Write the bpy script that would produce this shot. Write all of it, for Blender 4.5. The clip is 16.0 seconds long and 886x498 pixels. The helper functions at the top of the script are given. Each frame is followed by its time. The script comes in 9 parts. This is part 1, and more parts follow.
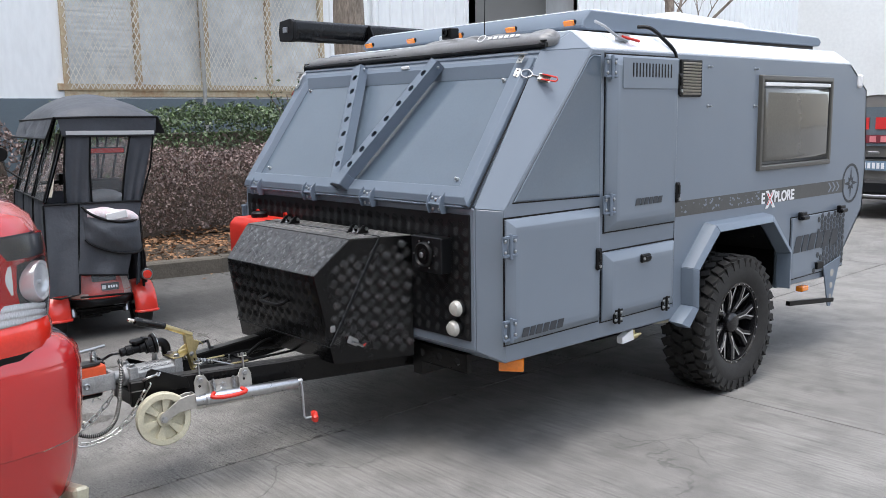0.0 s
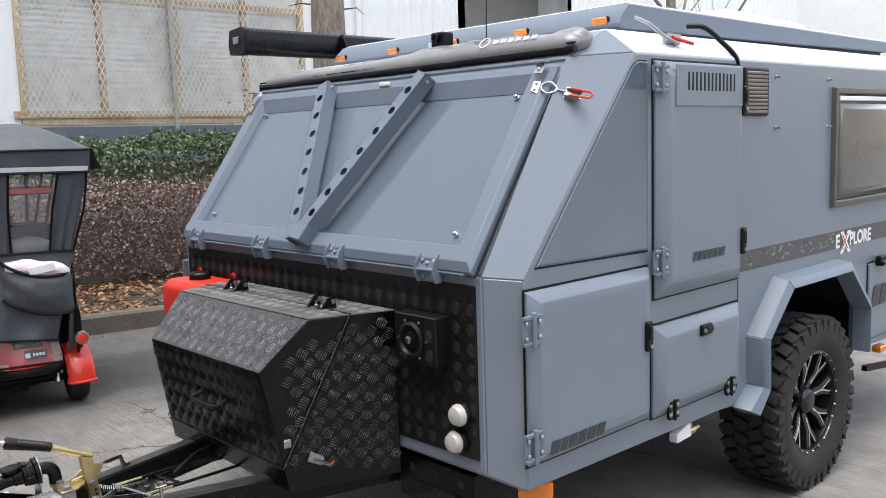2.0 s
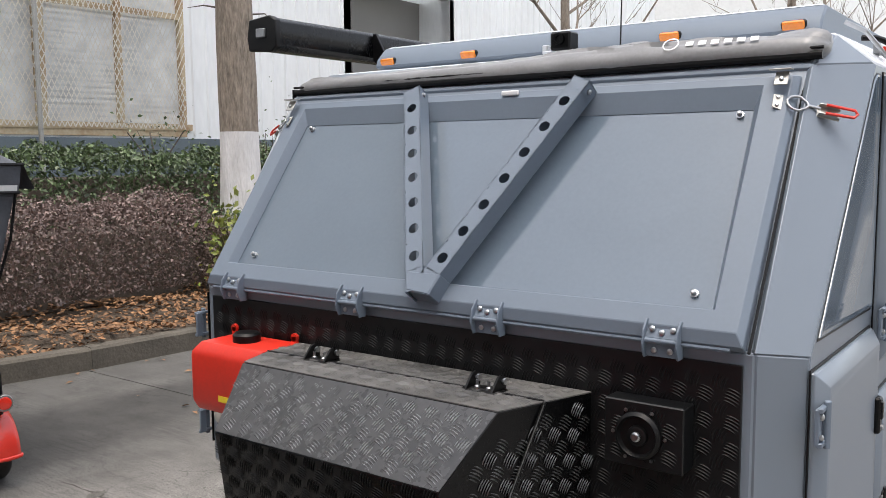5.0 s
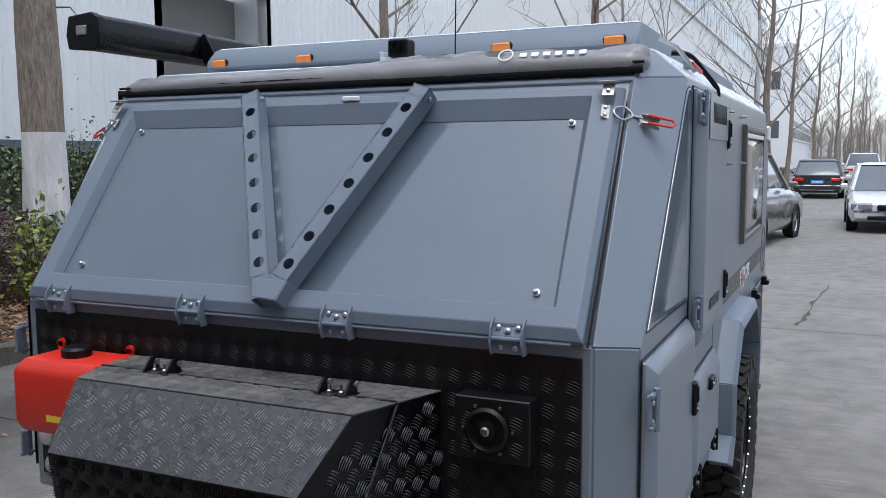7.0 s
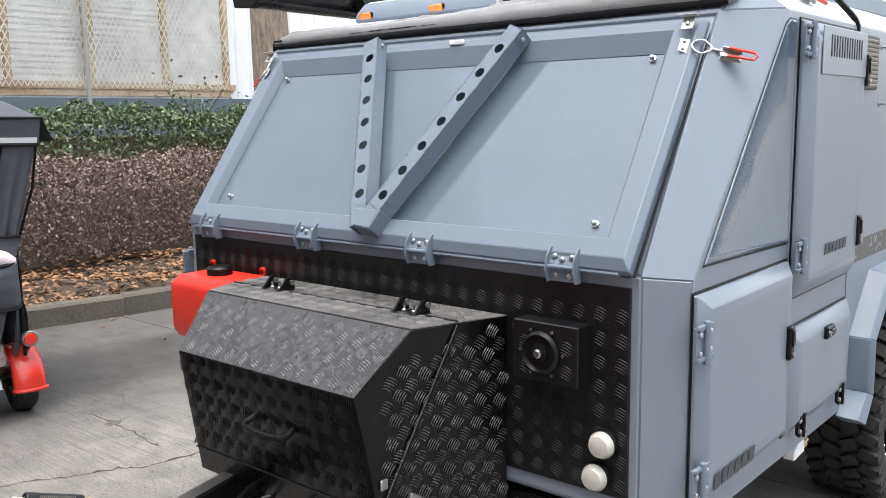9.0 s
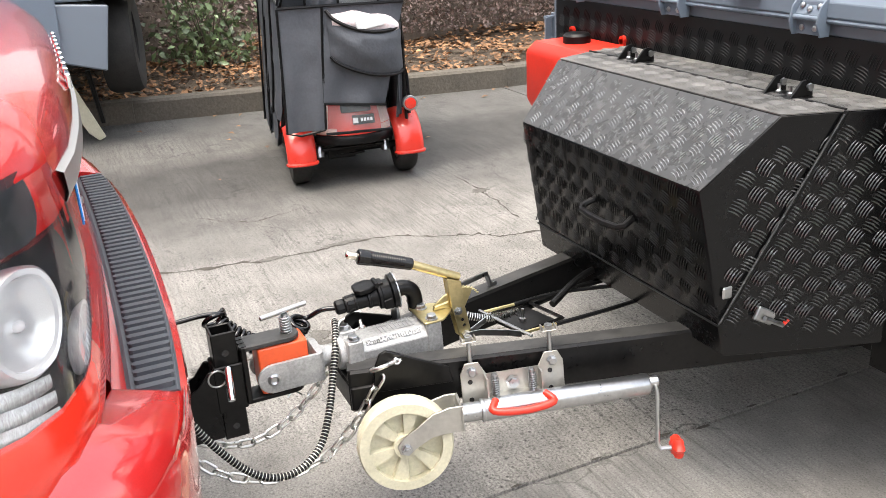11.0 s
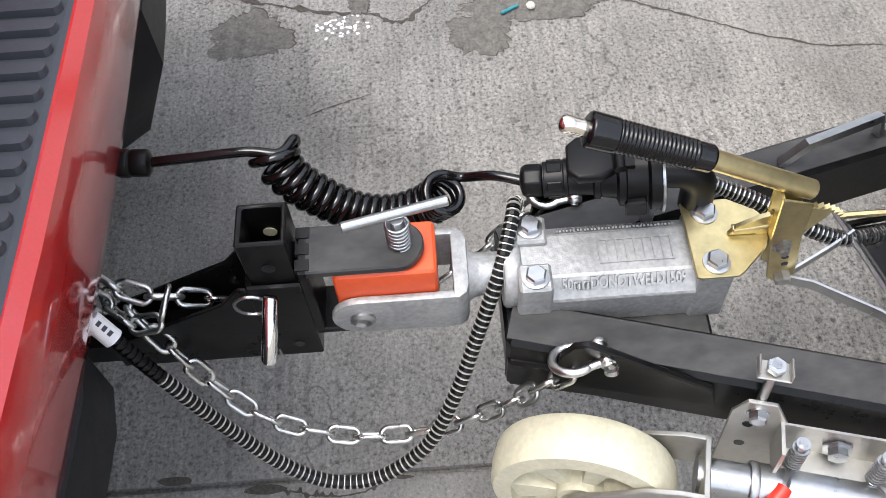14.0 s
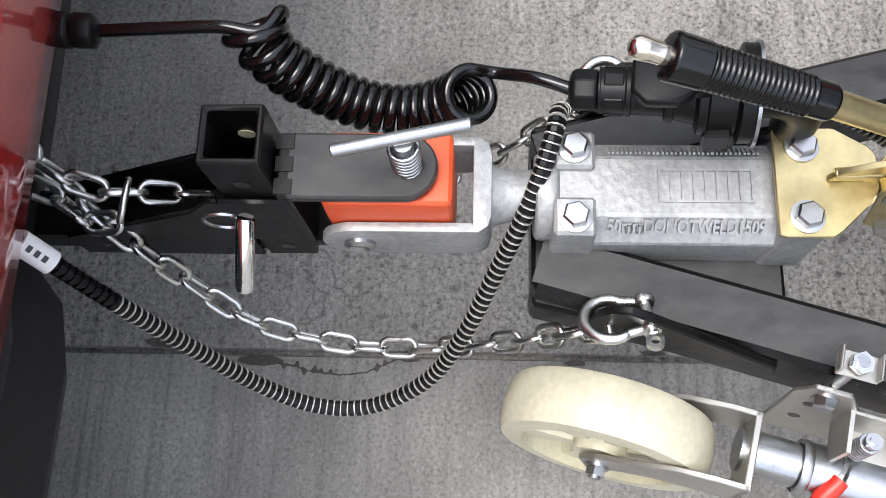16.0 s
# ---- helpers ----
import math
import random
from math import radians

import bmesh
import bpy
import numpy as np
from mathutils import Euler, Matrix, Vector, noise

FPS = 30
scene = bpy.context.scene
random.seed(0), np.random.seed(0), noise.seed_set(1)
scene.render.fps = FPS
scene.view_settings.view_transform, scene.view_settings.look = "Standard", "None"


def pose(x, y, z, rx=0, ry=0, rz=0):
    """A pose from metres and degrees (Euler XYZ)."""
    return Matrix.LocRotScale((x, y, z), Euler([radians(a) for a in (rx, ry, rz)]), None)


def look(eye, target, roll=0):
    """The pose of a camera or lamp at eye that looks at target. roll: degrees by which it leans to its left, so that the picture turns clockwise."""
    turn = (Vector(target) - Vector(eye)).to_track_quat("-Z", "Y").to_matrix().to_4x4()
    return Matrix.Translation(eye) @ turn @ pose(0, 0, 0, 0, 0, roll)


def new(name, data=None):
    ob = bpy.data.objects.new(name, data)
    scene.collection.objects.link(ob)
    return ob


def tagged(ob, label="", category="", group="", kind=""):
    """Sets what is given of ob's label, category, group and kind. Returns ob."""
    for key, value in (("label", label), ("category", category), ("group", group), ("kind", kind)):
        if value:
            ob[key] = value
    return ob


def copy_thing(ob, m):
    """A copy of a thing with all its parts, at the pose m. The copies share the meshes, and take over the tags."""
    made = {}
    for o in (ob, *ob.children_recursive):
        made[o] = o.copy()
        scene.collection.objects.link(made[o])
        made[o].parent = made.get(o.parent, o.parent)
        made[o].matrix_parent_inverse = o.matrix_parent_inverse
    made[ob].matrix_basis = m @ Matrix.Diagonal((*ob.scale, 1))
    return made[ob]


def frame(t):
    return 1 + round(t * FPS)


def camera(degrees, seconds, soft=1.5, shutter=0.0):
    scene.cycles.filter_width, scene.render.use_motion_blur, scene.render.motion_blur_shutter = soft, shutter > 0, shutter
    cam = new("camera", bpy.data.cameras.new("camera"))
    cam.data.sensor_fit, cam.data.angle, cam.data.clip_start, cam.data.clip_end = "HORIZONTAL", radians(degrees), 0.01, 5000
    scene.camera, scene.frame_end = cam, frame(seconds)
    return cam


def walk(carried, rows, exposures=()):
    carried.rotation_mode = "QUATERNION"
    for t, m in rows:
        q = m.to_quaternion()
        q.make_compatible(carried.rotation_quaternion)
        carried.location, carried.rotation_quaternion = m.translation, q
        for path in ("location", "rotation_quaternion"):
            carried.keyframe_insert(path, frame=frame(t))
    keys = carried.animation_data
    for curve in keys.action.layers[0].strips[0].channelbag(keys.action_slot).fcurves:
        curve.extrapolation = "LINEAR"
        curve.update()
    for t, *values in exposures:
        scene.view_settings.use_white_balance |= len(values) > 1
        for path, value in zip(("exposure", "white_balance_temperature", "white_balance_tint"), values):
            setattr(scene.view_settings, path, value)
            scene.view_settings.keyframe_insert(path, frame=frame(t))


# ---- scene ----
cam = camera(53.5, 16.0, 0.65)
PATH = [
    (0, (3.62, -2.6, 1.581), (2.159, -1.267, 1.283), -0.9),
    (0.5, (3.514, -2.434, 1.598), (2.071, -1.077, 1.319), -2.0),
    (1, (3.356, -2.244, 1.611), (1.909, -0.888, 1.353), -1.9),
    (1.5, (3.073, -2.065, 1.602), (1.621, -0.714, 1.346), -1.2),
    (2, (2.806, -1.862, 1.613), (1.353, -0.51, 1.363), -1.8),
    (2.5, (2.583, -1.669, 1.623), (1.1, -0.349, 1.377), -1.5),
    (3, (2.338, -1.656, 1.62), (0.92, -0.265, 1.387), 0.1),
    (3.5, (2.085, -1.749, 1.634), (0.773, -0.255, 1.414), 0.4),
    (3.7, (1.99, -1.772, 1.634), (0.672, -0.284, 1.414), 0.5),
    (5.8, (1.452, -2.031, 1.647), (0.444, -0.316, 1.437), -0.5),
    (6, (1.465, -2.031, 1.648), (0.501, -0.291, 1.438), -0.3),
    (6.5, (1.476, -2.039, 1.651), (0.588, -0.259, 1.443), -0.2),
    (7, (1.49, -2.029, 1.651), (0.662, -0.22, 1.441), -0.3),
    (7.5, (1.566, -1.991, 1.647), (0.768, -0.169, 1.437), -0.9),
    (8, (1.738, -1.938, 1.623), (0.77, -0.201, 1.409), -0.3),
    (8.2, (1.796, -1.931, 1.612), (0.734, -0.251, 1.397), -0.0),
    (10.3, (2.033, -1.873, 1.559), (0.431, -0.823, 0.982), -4.3),
    (10.5, (1.999, -1.806, 1.549), (0.336, -0.892, 0.917), -4.4),
    (11, (1.822, -1.671, 1.508), (0.12, -0.929, 0.764), -3.1),
    (11.5, (1.553, -1.546, 1.502), (-0.116, -0.914, 0.599), -1.0),
    (12, (1.33, -1.402, 1.456), (-0.343, -1.131, 0.396), -4.2),
    (12.5, (1.08, -1.306, 1.442), (-0.478, -1.303, 0.187), -3.4),
    (13, (0.837, -1.284, 1.413), (-0.577, -1.298, 0.0), -2.8),
    (13.5, (0.637, -1.269, 1.432), (-0.609, -1.281, -0.132), -4.9),
    (14, (0.52, -1.235, 1.411), (-0.53, -1.239, -0.291), -4.3),
    (14.5, (0.443, -1.179, 1.395), (-0.439, -1.247, -0.398), -3.7),
    (15, (0.389, -1.161, 1.368), (-0.379, -1.306, -0.473), -6.5),
    (15.5, (0.318, -1.199, 1.329), (-0.336, -1.328, -0.556), -8.1),
    (16, (0.285, -1.213, 1.303), (-0.272, -1.316, -0.615), -9.4),
]
walk(cam, [(t, look(eye, target, roll)) for t, eye, target, roll in PATH], [(0.0, 1.60, 6350, 10), (2.0, 1.74, 6650, 10), (3.5, 1.64, 7000, 11), (6.0, 1.36, 6650, 11), (7.0, 1.05, 6100, 10), (8.0, 1.48, 6350, 10), (10.5, 2.55, 7150, 10), (11.5, 2.42, 6950, 10), (12.5, 2.22, 6750, 10), (14.0, 2.00, 6550, 10), (16.0, 1.90, 6500, 10)])

# ---------- world, sun ----------
world = bpy.data.worlds.new("world")
scene.world = world
world.use_nodes = True
wn = world.node_tree
bg = wn.nodes["Background"]
sky = wn.nodes.new("ShaderNodeTexSky")
sky.sky_type, sky.sun_disc = "NISHITA", False
SUN_FROM = Vector((0.10, -0.25, 1.2)).normalized()
sky.sun_elevation = math.asin(SUN_FROM.z)
sky.sun_rotation = math.atan2(SUN_FROM.x, SUN_FROM.y)
sky.air_density, sky.dust_density, sky.ozone_density = 1.0, 2.0, 1.0
hue = wn.nodes.new("ShaderNodeHueSaturation")
hue.inputs["Saturation"].default_value = 0.45
wn.links.new(sky.outputs[0], hue.inputs["Color"])
wn.links.new(hue.outputs[0], bg.inputs[0])
bg.inputs[1].default_value = 0.15
sun_data = bpy.data.lights.new("sun", "SUN")
sun_data.energy, sun_data.angle, sun_data.color = 0.6, radians(34), (1.0, 0.96, 0.90)
sun = new("sun", sun_data)
sun.matrix_world = look(SUN_FROM * 50, (0, 0, 0))


# ---------- materials ----------
def material(name, base, rough=0.5, metal=0.0, spread=0.12, scale=6.0, fine=90.0, bump=0.0, bump_scale=120.0, coat=0.0,
             second=None, island=0.0, rough_spread=0.1, coarse=0.5, stretch=(1, 1, 1), transmission=0.0, emit=0.0, per_object=0.0, relief=0.0015, alpha=1.0, ior=1.5):
    """A surface with variation at a large and a small scale, in metres."""
    m = bpy.data.materials.new(name)
    m.use_nodes = True
    t = m.node_tree
    n, l = t.nodes, t.links
    b = n["Principled BSDF"]
    b.inputs["Metallic"].default_value = metal
    b.inputs["Coat Weight"].default_value = coat
    b.inputs["Alpha"].default_value = alpha
    b.inputs["IOR"].default_value = ior
    b.inputs["Coat Roughness"].default_value = 0.06
    b.inputs["Transmission Weight"].default_value = transmission
    co = n.new("ShaderNodeTexCoord")
    mp = n.new("ShaderNodeMapping")
    mp.inputs["Scale"].default_value = stretch
    l.new(co.outputs["Object"], mp.inputs[0])
    big, small = n.new("ShaderNodeTexNoise"), n.new("ShaderNodeTexNoise")
    for node, sc in ((big, scale), (small, fine)):
        node.inputs["Scale"].default_value = sc
        node.inputs["Detail"].default_value = 6.0
        l.new(mp.outputs[0], node.inputs["Vector"])
    mix = n.new("ShaderNodeMath")
    mix.operation = "MULTIPLY_ADD"
    mix.inputs[1].default_value = coarse
    l.new(big.outputs[0], mix.inputs[0])
    sm = n.new("ShaderNodeMath")
    sm.operation = "MULTIPLY"
    sm.inputs[1].default_value = 1.0 - coarse
    l.new(small.outputs[0], sm.inputs[0])
    l.new(sm.outputs[0], mix.inputs[2])
    ramp = n.new("ShaderNodeValToRGB")
    lo = [c * (1 - spread) for c in base]
    hi = [min(1.0, c * (1 + spread)) for c in base]
    if second:
        lo, hi = base, second
    ramp.color_ramp.elements[0].position, ramp.color_ramp.elements[1].position = 0.32, 0.68
    ramp.color_ramp.elements[0].color, ramp.color_ramp.elements[1].color = (*lo, 1), (*hi, 1)
    l.new(mix.outputs[0], ramp.inputs[0])
    out = ramp.outputs[0]
    if island or per_object:
        src = n.new("ShaderNodeObjectInfo").outputs["Random"] if per_object else n.new("ShaderNodeNewGeometry").outputs["Random Per Island"]
        amount = per_object or island
        rng = n.new("ShaderNodeMapRange")
        rng.inputs["To Min"].default_value, rng.inputs["To Max"].default_value = 1 - amount, 1 + amount
        l.new(src, rng.inputs["Value"])
        mul = n.new("ShaderNodeMix")
        mul.data_type, mul.blend_type = "RGBA", "MULTIPLY"
        mul.inputs["Factor"].default_value = 1.0
        l.new(out, mul.inputs["A"])
        l.new(rng.outputs[0], mul.inputs["B"])
        out = mul.outputs["Result"]
    l.new(out, b.inputs["Base Color"])
    rr = n.new("ShaderNodeMapRange")
    rr.inputs["To Min"].default_value = max(0.02, rough - rough_spread)
    rr.inputs["To Max"].default_value = min(1.0, rough + rough_spread)
    l.new(mix.outputs[0], rr.inputs["Value"])
    l.new(rr.outputs[0], b.inputs["Roughness"])
    if bump:
        bn, bt = n.new("ShaderNodeBump"), n.new("ShaderNodeTexNoise")
        bt.inputs["Scale"].default_value = bump_scale
        bt.inputs["Detail"].default_value = 4.0
        l.new(mp.outputs[0], bt.inputs["Vector"])
        bn.inputs["Strength"].default_value = bump
        bn.inputs["Distance"].default_value = relief
        l.new(bt.outputs[0], bn.inputs["Height"])
        l.new(bn.outputs[0], b.inputs["Normal"])
    if emit:
        b.inputs["Emission Color"].default_value = (*base, 1)
        b.inputs["Emission Strength"].default_value = emit
    return m


GREY = material("grey_paint", (0.170, 0.203, 0.244), 0.33, ior=1.6, spread=0.03, scale=1.5, fine=9, coarse=0.7, rough_spread=0.02)
GREY_PANEL = material("grey_panel_paint", (0.108, 0.142, 0.180), 0.10, spread=0.05, scale=4, bump=0.010, bump_scale=25, rough_spread=0.02, ior=1.78)
GREY_EDGE = material("grey_trim_paint", (0.142, 0.178, 0.224), 0.46, spread=0.04, scale=5)
ROOF_WHITE = material("roof_white_paint", (0.64, 0.67, 0.71), 0.28, spread=0.05, scale=2)
BLACK_PLATE = material("black_tread_plate", (0.005, 0.0055, 0.0062), 0.36, spread=0.25, scale=12, bump=0.1, bump_scale=160, ior=1.42)
# one tread paint in three tones, each face's glint put into its colour
TREAD_DIM = material("dim_tread_relief", (0.008, 0.0084, 0.009), 0.50, spread=0.4, scale=16, rough_spread=0.08, ior=1.26)
TREAD_BRIGHT = material("bright_tread_relief", (0.26, 0.265, 0.27), 0.27, metal=0.6, spread=0.35, scale=16, rough_spread=0.08)
# thin dust, and the slope's sky sheen put into the base colour
SLOPE_PLATE = material("dust_sheen_black_plate", (0.022, 0.0225, 0.0235), 0.28, second=(0.054, 0.054, 0.055), scale=6, fine=50, coarse=0.6, bump=0.06, bump_scale=40, rough_spread=0.12, ior=1.55)
TREAD = material("mid_tread_relief", (0.10, 0.103, 0.106), 0.26, metal=0.55, spread=0.4, scale=16, rough_spread=0.08, ior=1.6)
# dust layer, lightened further in place of the top's sky sheen
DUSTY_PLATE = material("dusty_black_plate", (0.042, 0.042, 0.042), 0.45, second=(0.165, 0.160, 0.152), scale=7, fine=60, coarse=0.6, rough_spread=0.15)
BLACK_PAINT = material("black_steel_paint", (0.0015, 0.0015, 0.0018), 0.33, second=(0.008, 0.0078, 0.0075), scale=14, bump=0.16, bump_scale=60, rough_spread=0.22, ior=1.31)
# dust on upward faces, with their sky sheen put into the colour
DUST_SHEEN = material("dust_sheen_black_paint", (0.012, 0.012, 0.0125), 0.40, second=(0.052, 0.051, 0.049), scale=26, fine=90, coarse=0.62, stretch=(1, 0.5, 1), bump=0.18, bump_scale=80, rough_spread=0.16, ior=1.42)
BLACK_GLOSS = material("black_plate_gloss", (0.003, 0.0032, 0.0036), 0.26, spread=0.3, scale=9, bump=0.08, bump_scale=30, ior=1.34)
BLACK_PLASTIC = material("black_plastic", (0.0035, 0.0035, 0.0038), 0.40, spread=0.15, bump=0.1, bump_scale=300, ior=1.33)
RUBBER = material("tyre_rubber", (0.026, 0.0252, 0.024), 0.75, spread=0.35, scale=18, bump=0.2, bump_scale=150, ior=1.4)
SATIN = material("satin_zinc_plate", (0.44, 0.43, 0.40), 0.42, metal=0.9, spread=0.12, scale=25, bump=0.1, bump_scale=120)
STEEL = material("zinc_steel", (0.43, 0.44, 0.45), 0.30, metal=1.0, spread=0.14, scale=25, bump=0.08, bump_scale=120)
CAST = material("galvanised_casting", (0.335, 0.34, 0.338), 0.50, metal=0.45, spread=0.30, scale=22, fine=160, bump=0.7, bump_scale=130, rough_spread=0.14)
CHAIN = material("chain_steel", (0.62, 0.62, 0.60), 0.30, metal=1.0, spread=0.2, scale=60, rough_spread=0.15)
BRASS = material("yellow_zinc", (0.56, 0.47, 0.25), 0.34, metal=0.95, spread=0.18, scale=22, rough_spread=0.14, bump=0.06)
RIM_BLACK = material("rim_black", (0.012, 0.012, 0.013), 0.22, spread=0.2)
RIM_CUT = material("machined_alloy", (0.72, 0.72, 0.73), 0.22, metal=1.0, spread=0.06, scale=30)
RED_PAINT = material("red_car_paint", (0.45, 0.017, 0.017), 0.22, metal=0.0, spread=0.10, scale=2, fine=420, coat=1.0, rough_spread=0.03)
RED_PLASTIC = material("red_plastic", (0.62, 0.030, 0.016), 0.34, spread=0.08, scale=9)
ORANGE_POLY = material("orange_polymer", (0.66, 0.085, 0.022), 0.42, spread=0.1, scale=20, bump=0.08)
CREAM = material("cream_nylon", (0.50, 0.475, 0.355), 0.42, spread=0.16, scale=24, fine=140, bump=0.12, bump_scale=90)
AMBER = material("amber_lens", (0.80, 0.22, 0.012), 0.16, spread=0.12, scale=60, coat=0.6)
WHITE_LENS = material("white_lens", (0.44, 0.43, 0.39), 0.16, spread=0.08, scale=60, coat=0.6)
WHITE_PAINT = material("white_paint", (0.80, 0.80, 0.80), 0.4, spread=0.04)
DECAL_DARK = material("dark_decal", (0.035, 0.040, 0.047), 0.5, spread=0.2)
DECAL_STRIPE = material("brown_grey_decal", (0.075, 0.075, 0.072), 0.45, spread=0.2, scale=14)
DECAL_RED = material("red_decal", (0.62, 0.03, 0.03), 0.4)
FABRIC = material("grey_vinyl_fabric", (0.215, 0.217, 0.220), 0.33, spread=0.12, scale=5, bump=0.25, bump_scale=14, relief=0.010)
FABRIC_DARK = material("charcoal_canopy_fabric", (0.064, 0.070, 0.082), 0.55, spread=0.14, scale=8, bump=0.45, bump_scale=11, relief=0.02)
WINDOW_DARK = material("tinted_acrylic", (0.085, 0.083, 0.072), 0.10, spread=0.16, scale=3, coat=0.7)
FRAME_BROWN = material("bronze_window_frame", (0.085, 0.082, 0.072), 0.38, spread=0.08)
CONCRETE_KERB = material("kerb_concrete", (0.095, 0.083, 0.066), 0.85, spread=0.35, scale=3, fine=60, bump=0.6, bump_scale=30, relief=0.012)
SOIL = material("soil", (0.07, 0.052, 0.036), 0.95, spread=0.35, scale=5, fine=40, bump=0.8, bump_scale=30, relief=0.02)


class G:
    """Gathers the vertices and faces of one mesh."""

    def __init__(self):
        self.v, self.f = [], []

    def add(self, verts, faces):
        k = len(self.v)
        self.v += [tuple(p) for p in verts]
        self.f += [tuple(i + k for i in f) for f in faces]
        return self

    def box(self, c, s, rot=None):
        x, y, z = (a / 2 for a in s)
        pts = [Vector((i * x, j * y, k * z)) for i in (-1, 1) for j in (-1, 1) for k in (-1, 1)]
        if rot:
            pts = [rot @ p for p in pts]
        return self.add([p + Vector(c) for p in pts], [(0, 1, 3, 2), (4, 6, 7, 5), (0, 4, 5, 1), (2, 3, 7, 6), (0, 2, 6, 4), (1, 5, 7, 3)])

    def span(self, a, b):
        """A box between two corners."""
        return self.box([(i + j) / 2 for i, j in zip(a, b)], [abs(i - j) for i, j in zip(a, b)])

    def prism(self, poly, axis, a, b):
        n = len(poly)
        put = {"x": lambda p, q: (q, *p), "y": lambda p, q: (p[0], q, p[1]), "z": lambda p, q: (*p, q)}[axis]
        pts = [put(p, a) for p in poly] + [put(p, b) for p in poly]
        return self.add(pts, [tuple(range(n - 1, -1, -1)), tuple(range(n, 2 * n))] + [(i, (i + 1) % n, n + (i + 1) % n, n + i) for i in range(n)])

    def slab(self, pts, thick, inside):
        """A plate with the corners pts, its thickness growing towards the point inside."""
        p = [Vector(q) for q in pts]
        nor = Vector((0, 0, 0))
        for i in range(len(p)):
            nor += p[i].cross(p[(i + 1) % len(p)])
        nor.normalize()
        if nor.dot(Vector(inside) - p[0]) < 0:
            nor = -nor
        n = len(p)
        return self.add(p + [q + nor * thick for q in p], [tuple(range(n - 1, -1, -1)), tuple(range(n, 2 * n))] + [(i, (i + 1) % n, n + (i + 1) % n, n + i) for i in range(n)])

    def loft(self, rings, closed=True, caps=True):
        n = len(rings[0])
        pts = [p for r in rings for p in r]
        fs = []
        for i in range(len(rings) - 1):
            for j in range(n if closed else n - 1):
                k = (j + 1) % n
                fs.append((i * n + j, i * n + k, (i + 1) * n + k, (i + 1) * n + j))
        if caps and closed:
            fs += [tuple(range(n - 1, -1, -1)), tuple(range((len(rings) - 1) * n, len(rings) * n))]
        return self.add(pts, fs)

    def lathe(self, profile, origin, axis, n=32, ring=False):
        """A profile of (radius, height) turned round an axis; ring closes the profile on itself."""
        ax = Vector(axis).normalized()
        u = ax.orthogonal().normalized()
        w = ax.cross(u)
        prof = list(profile) + ([profile[0]] if ring else [])
        rings = [[Vector(origin) + ax * h + (u * math.cos(a) + w * math.sin(a)) * r for a in (math.tau * j / n for j in range(n))] for r, h in prof]
        return self.loft(rings, True, not ring)

    def cyl(self, p0, p1, r0, r1=None, n=16):
        d = Vector(p1) - Vector(p0)
        return self.lathe([(r0, 0), (r0 if r1 is None else r1, d.length)], p0, d, n)

    def tube(self, pts, r, n=8, closed=False):
        p = [Vector(q) for q in pts]
        m = len(p)
        rad = r if isinstance(r, (list, tuple)) else [r] * m
        tan = []
        for i in range(m):
            a, b = (p[(i - 1) % m], p[(i + 1) % m]) if closed else (p[max(i - 1, 0)], p[min(i + 1, m - 1)])
            tan.append((b - a).normalized())
        u = tan[0].orthogonal().normalized()
        rings = []
        for i in range(m):
            u = (u - tan[i] * u.dot(tan[i])).normalized()
            w = tan[i].cross(u)
            rings.append([p[i] + (u * math.cos(a) + w * math.sin(a)) * rad[i] for a in (math.tau * j / n for j in range(n))])
        if closed:
            rings.append(rings[0])
        return self.loft(rings, True, not closed)

    def ball(self, c, r, n=12, squash=(1, 1, 1)):
        k = n // 2
        rings = [[(c[0] + squash[0] * r * math.sin(b) * math.cos(a), c[1] + squash[1] * r * math.sin(b) * math.sin(a), c[2] + squash[2] * r * math.cos(b)) for a in (math.tau * j / n for j in range(n))]
                 for b in (math.pi * (i + 0.02) / (k + 0.04) for i in range(k + 1))]
        return self.loft(rings)

    def moved(self, m):
        self.v = [tuple(m @ Vector(p)) for p in self.v]
        return self


def part(name, g, mat, parent=None, label="", bevel=0.0, seg=1, angle=32, kind=""):
    me = bpy.data.meshes.new(name)
    me.from_pydata(g.v, [], g.f)
    if len(g.v) < 40000:
        bm = bmesh.new()
        bm.from_mesh(me)
        bmesh.ops.recalc_face_normals(bm, faces=bm.faces)
        if bevel:
            sharp = [e for e in bm.edges if len(e.link_faces) == 2 and e.calc_face_angle(0) > radians(28)]
            bmesh.ops.bevel(bm, geom=sharp, offset=bevel, segments=seg, profile=0.6, affect="EDGES", clamp_overlap=True)
        bm.to_mesh(me)
        bm.free()
    me.shade_smooth()
    me.set_sharp_from_angle(angle=radians(angle))
    me.materials.append(mat)
    ob = new(name, me)
    if parent:
        ob.parent = parent
        if parent.type == "EMPTY":
            ob.matrix_parent_inverse = Matrix.Translation(-parent.location)
    return tagged(ob, label, kind=kind)


def thing(name, at, label, category, group="", kind=""):
    e = new(name)
    e.location = at
    e.empty_display_size = 0.1
    return tagged(e, label, category, group, kind)


def solid(name, g, mat, label, category, group="", kind="", **k):
    """A thing of one mesh."""
    return tagged(part(name, g, mat, None, **k), label, category, group, kind)


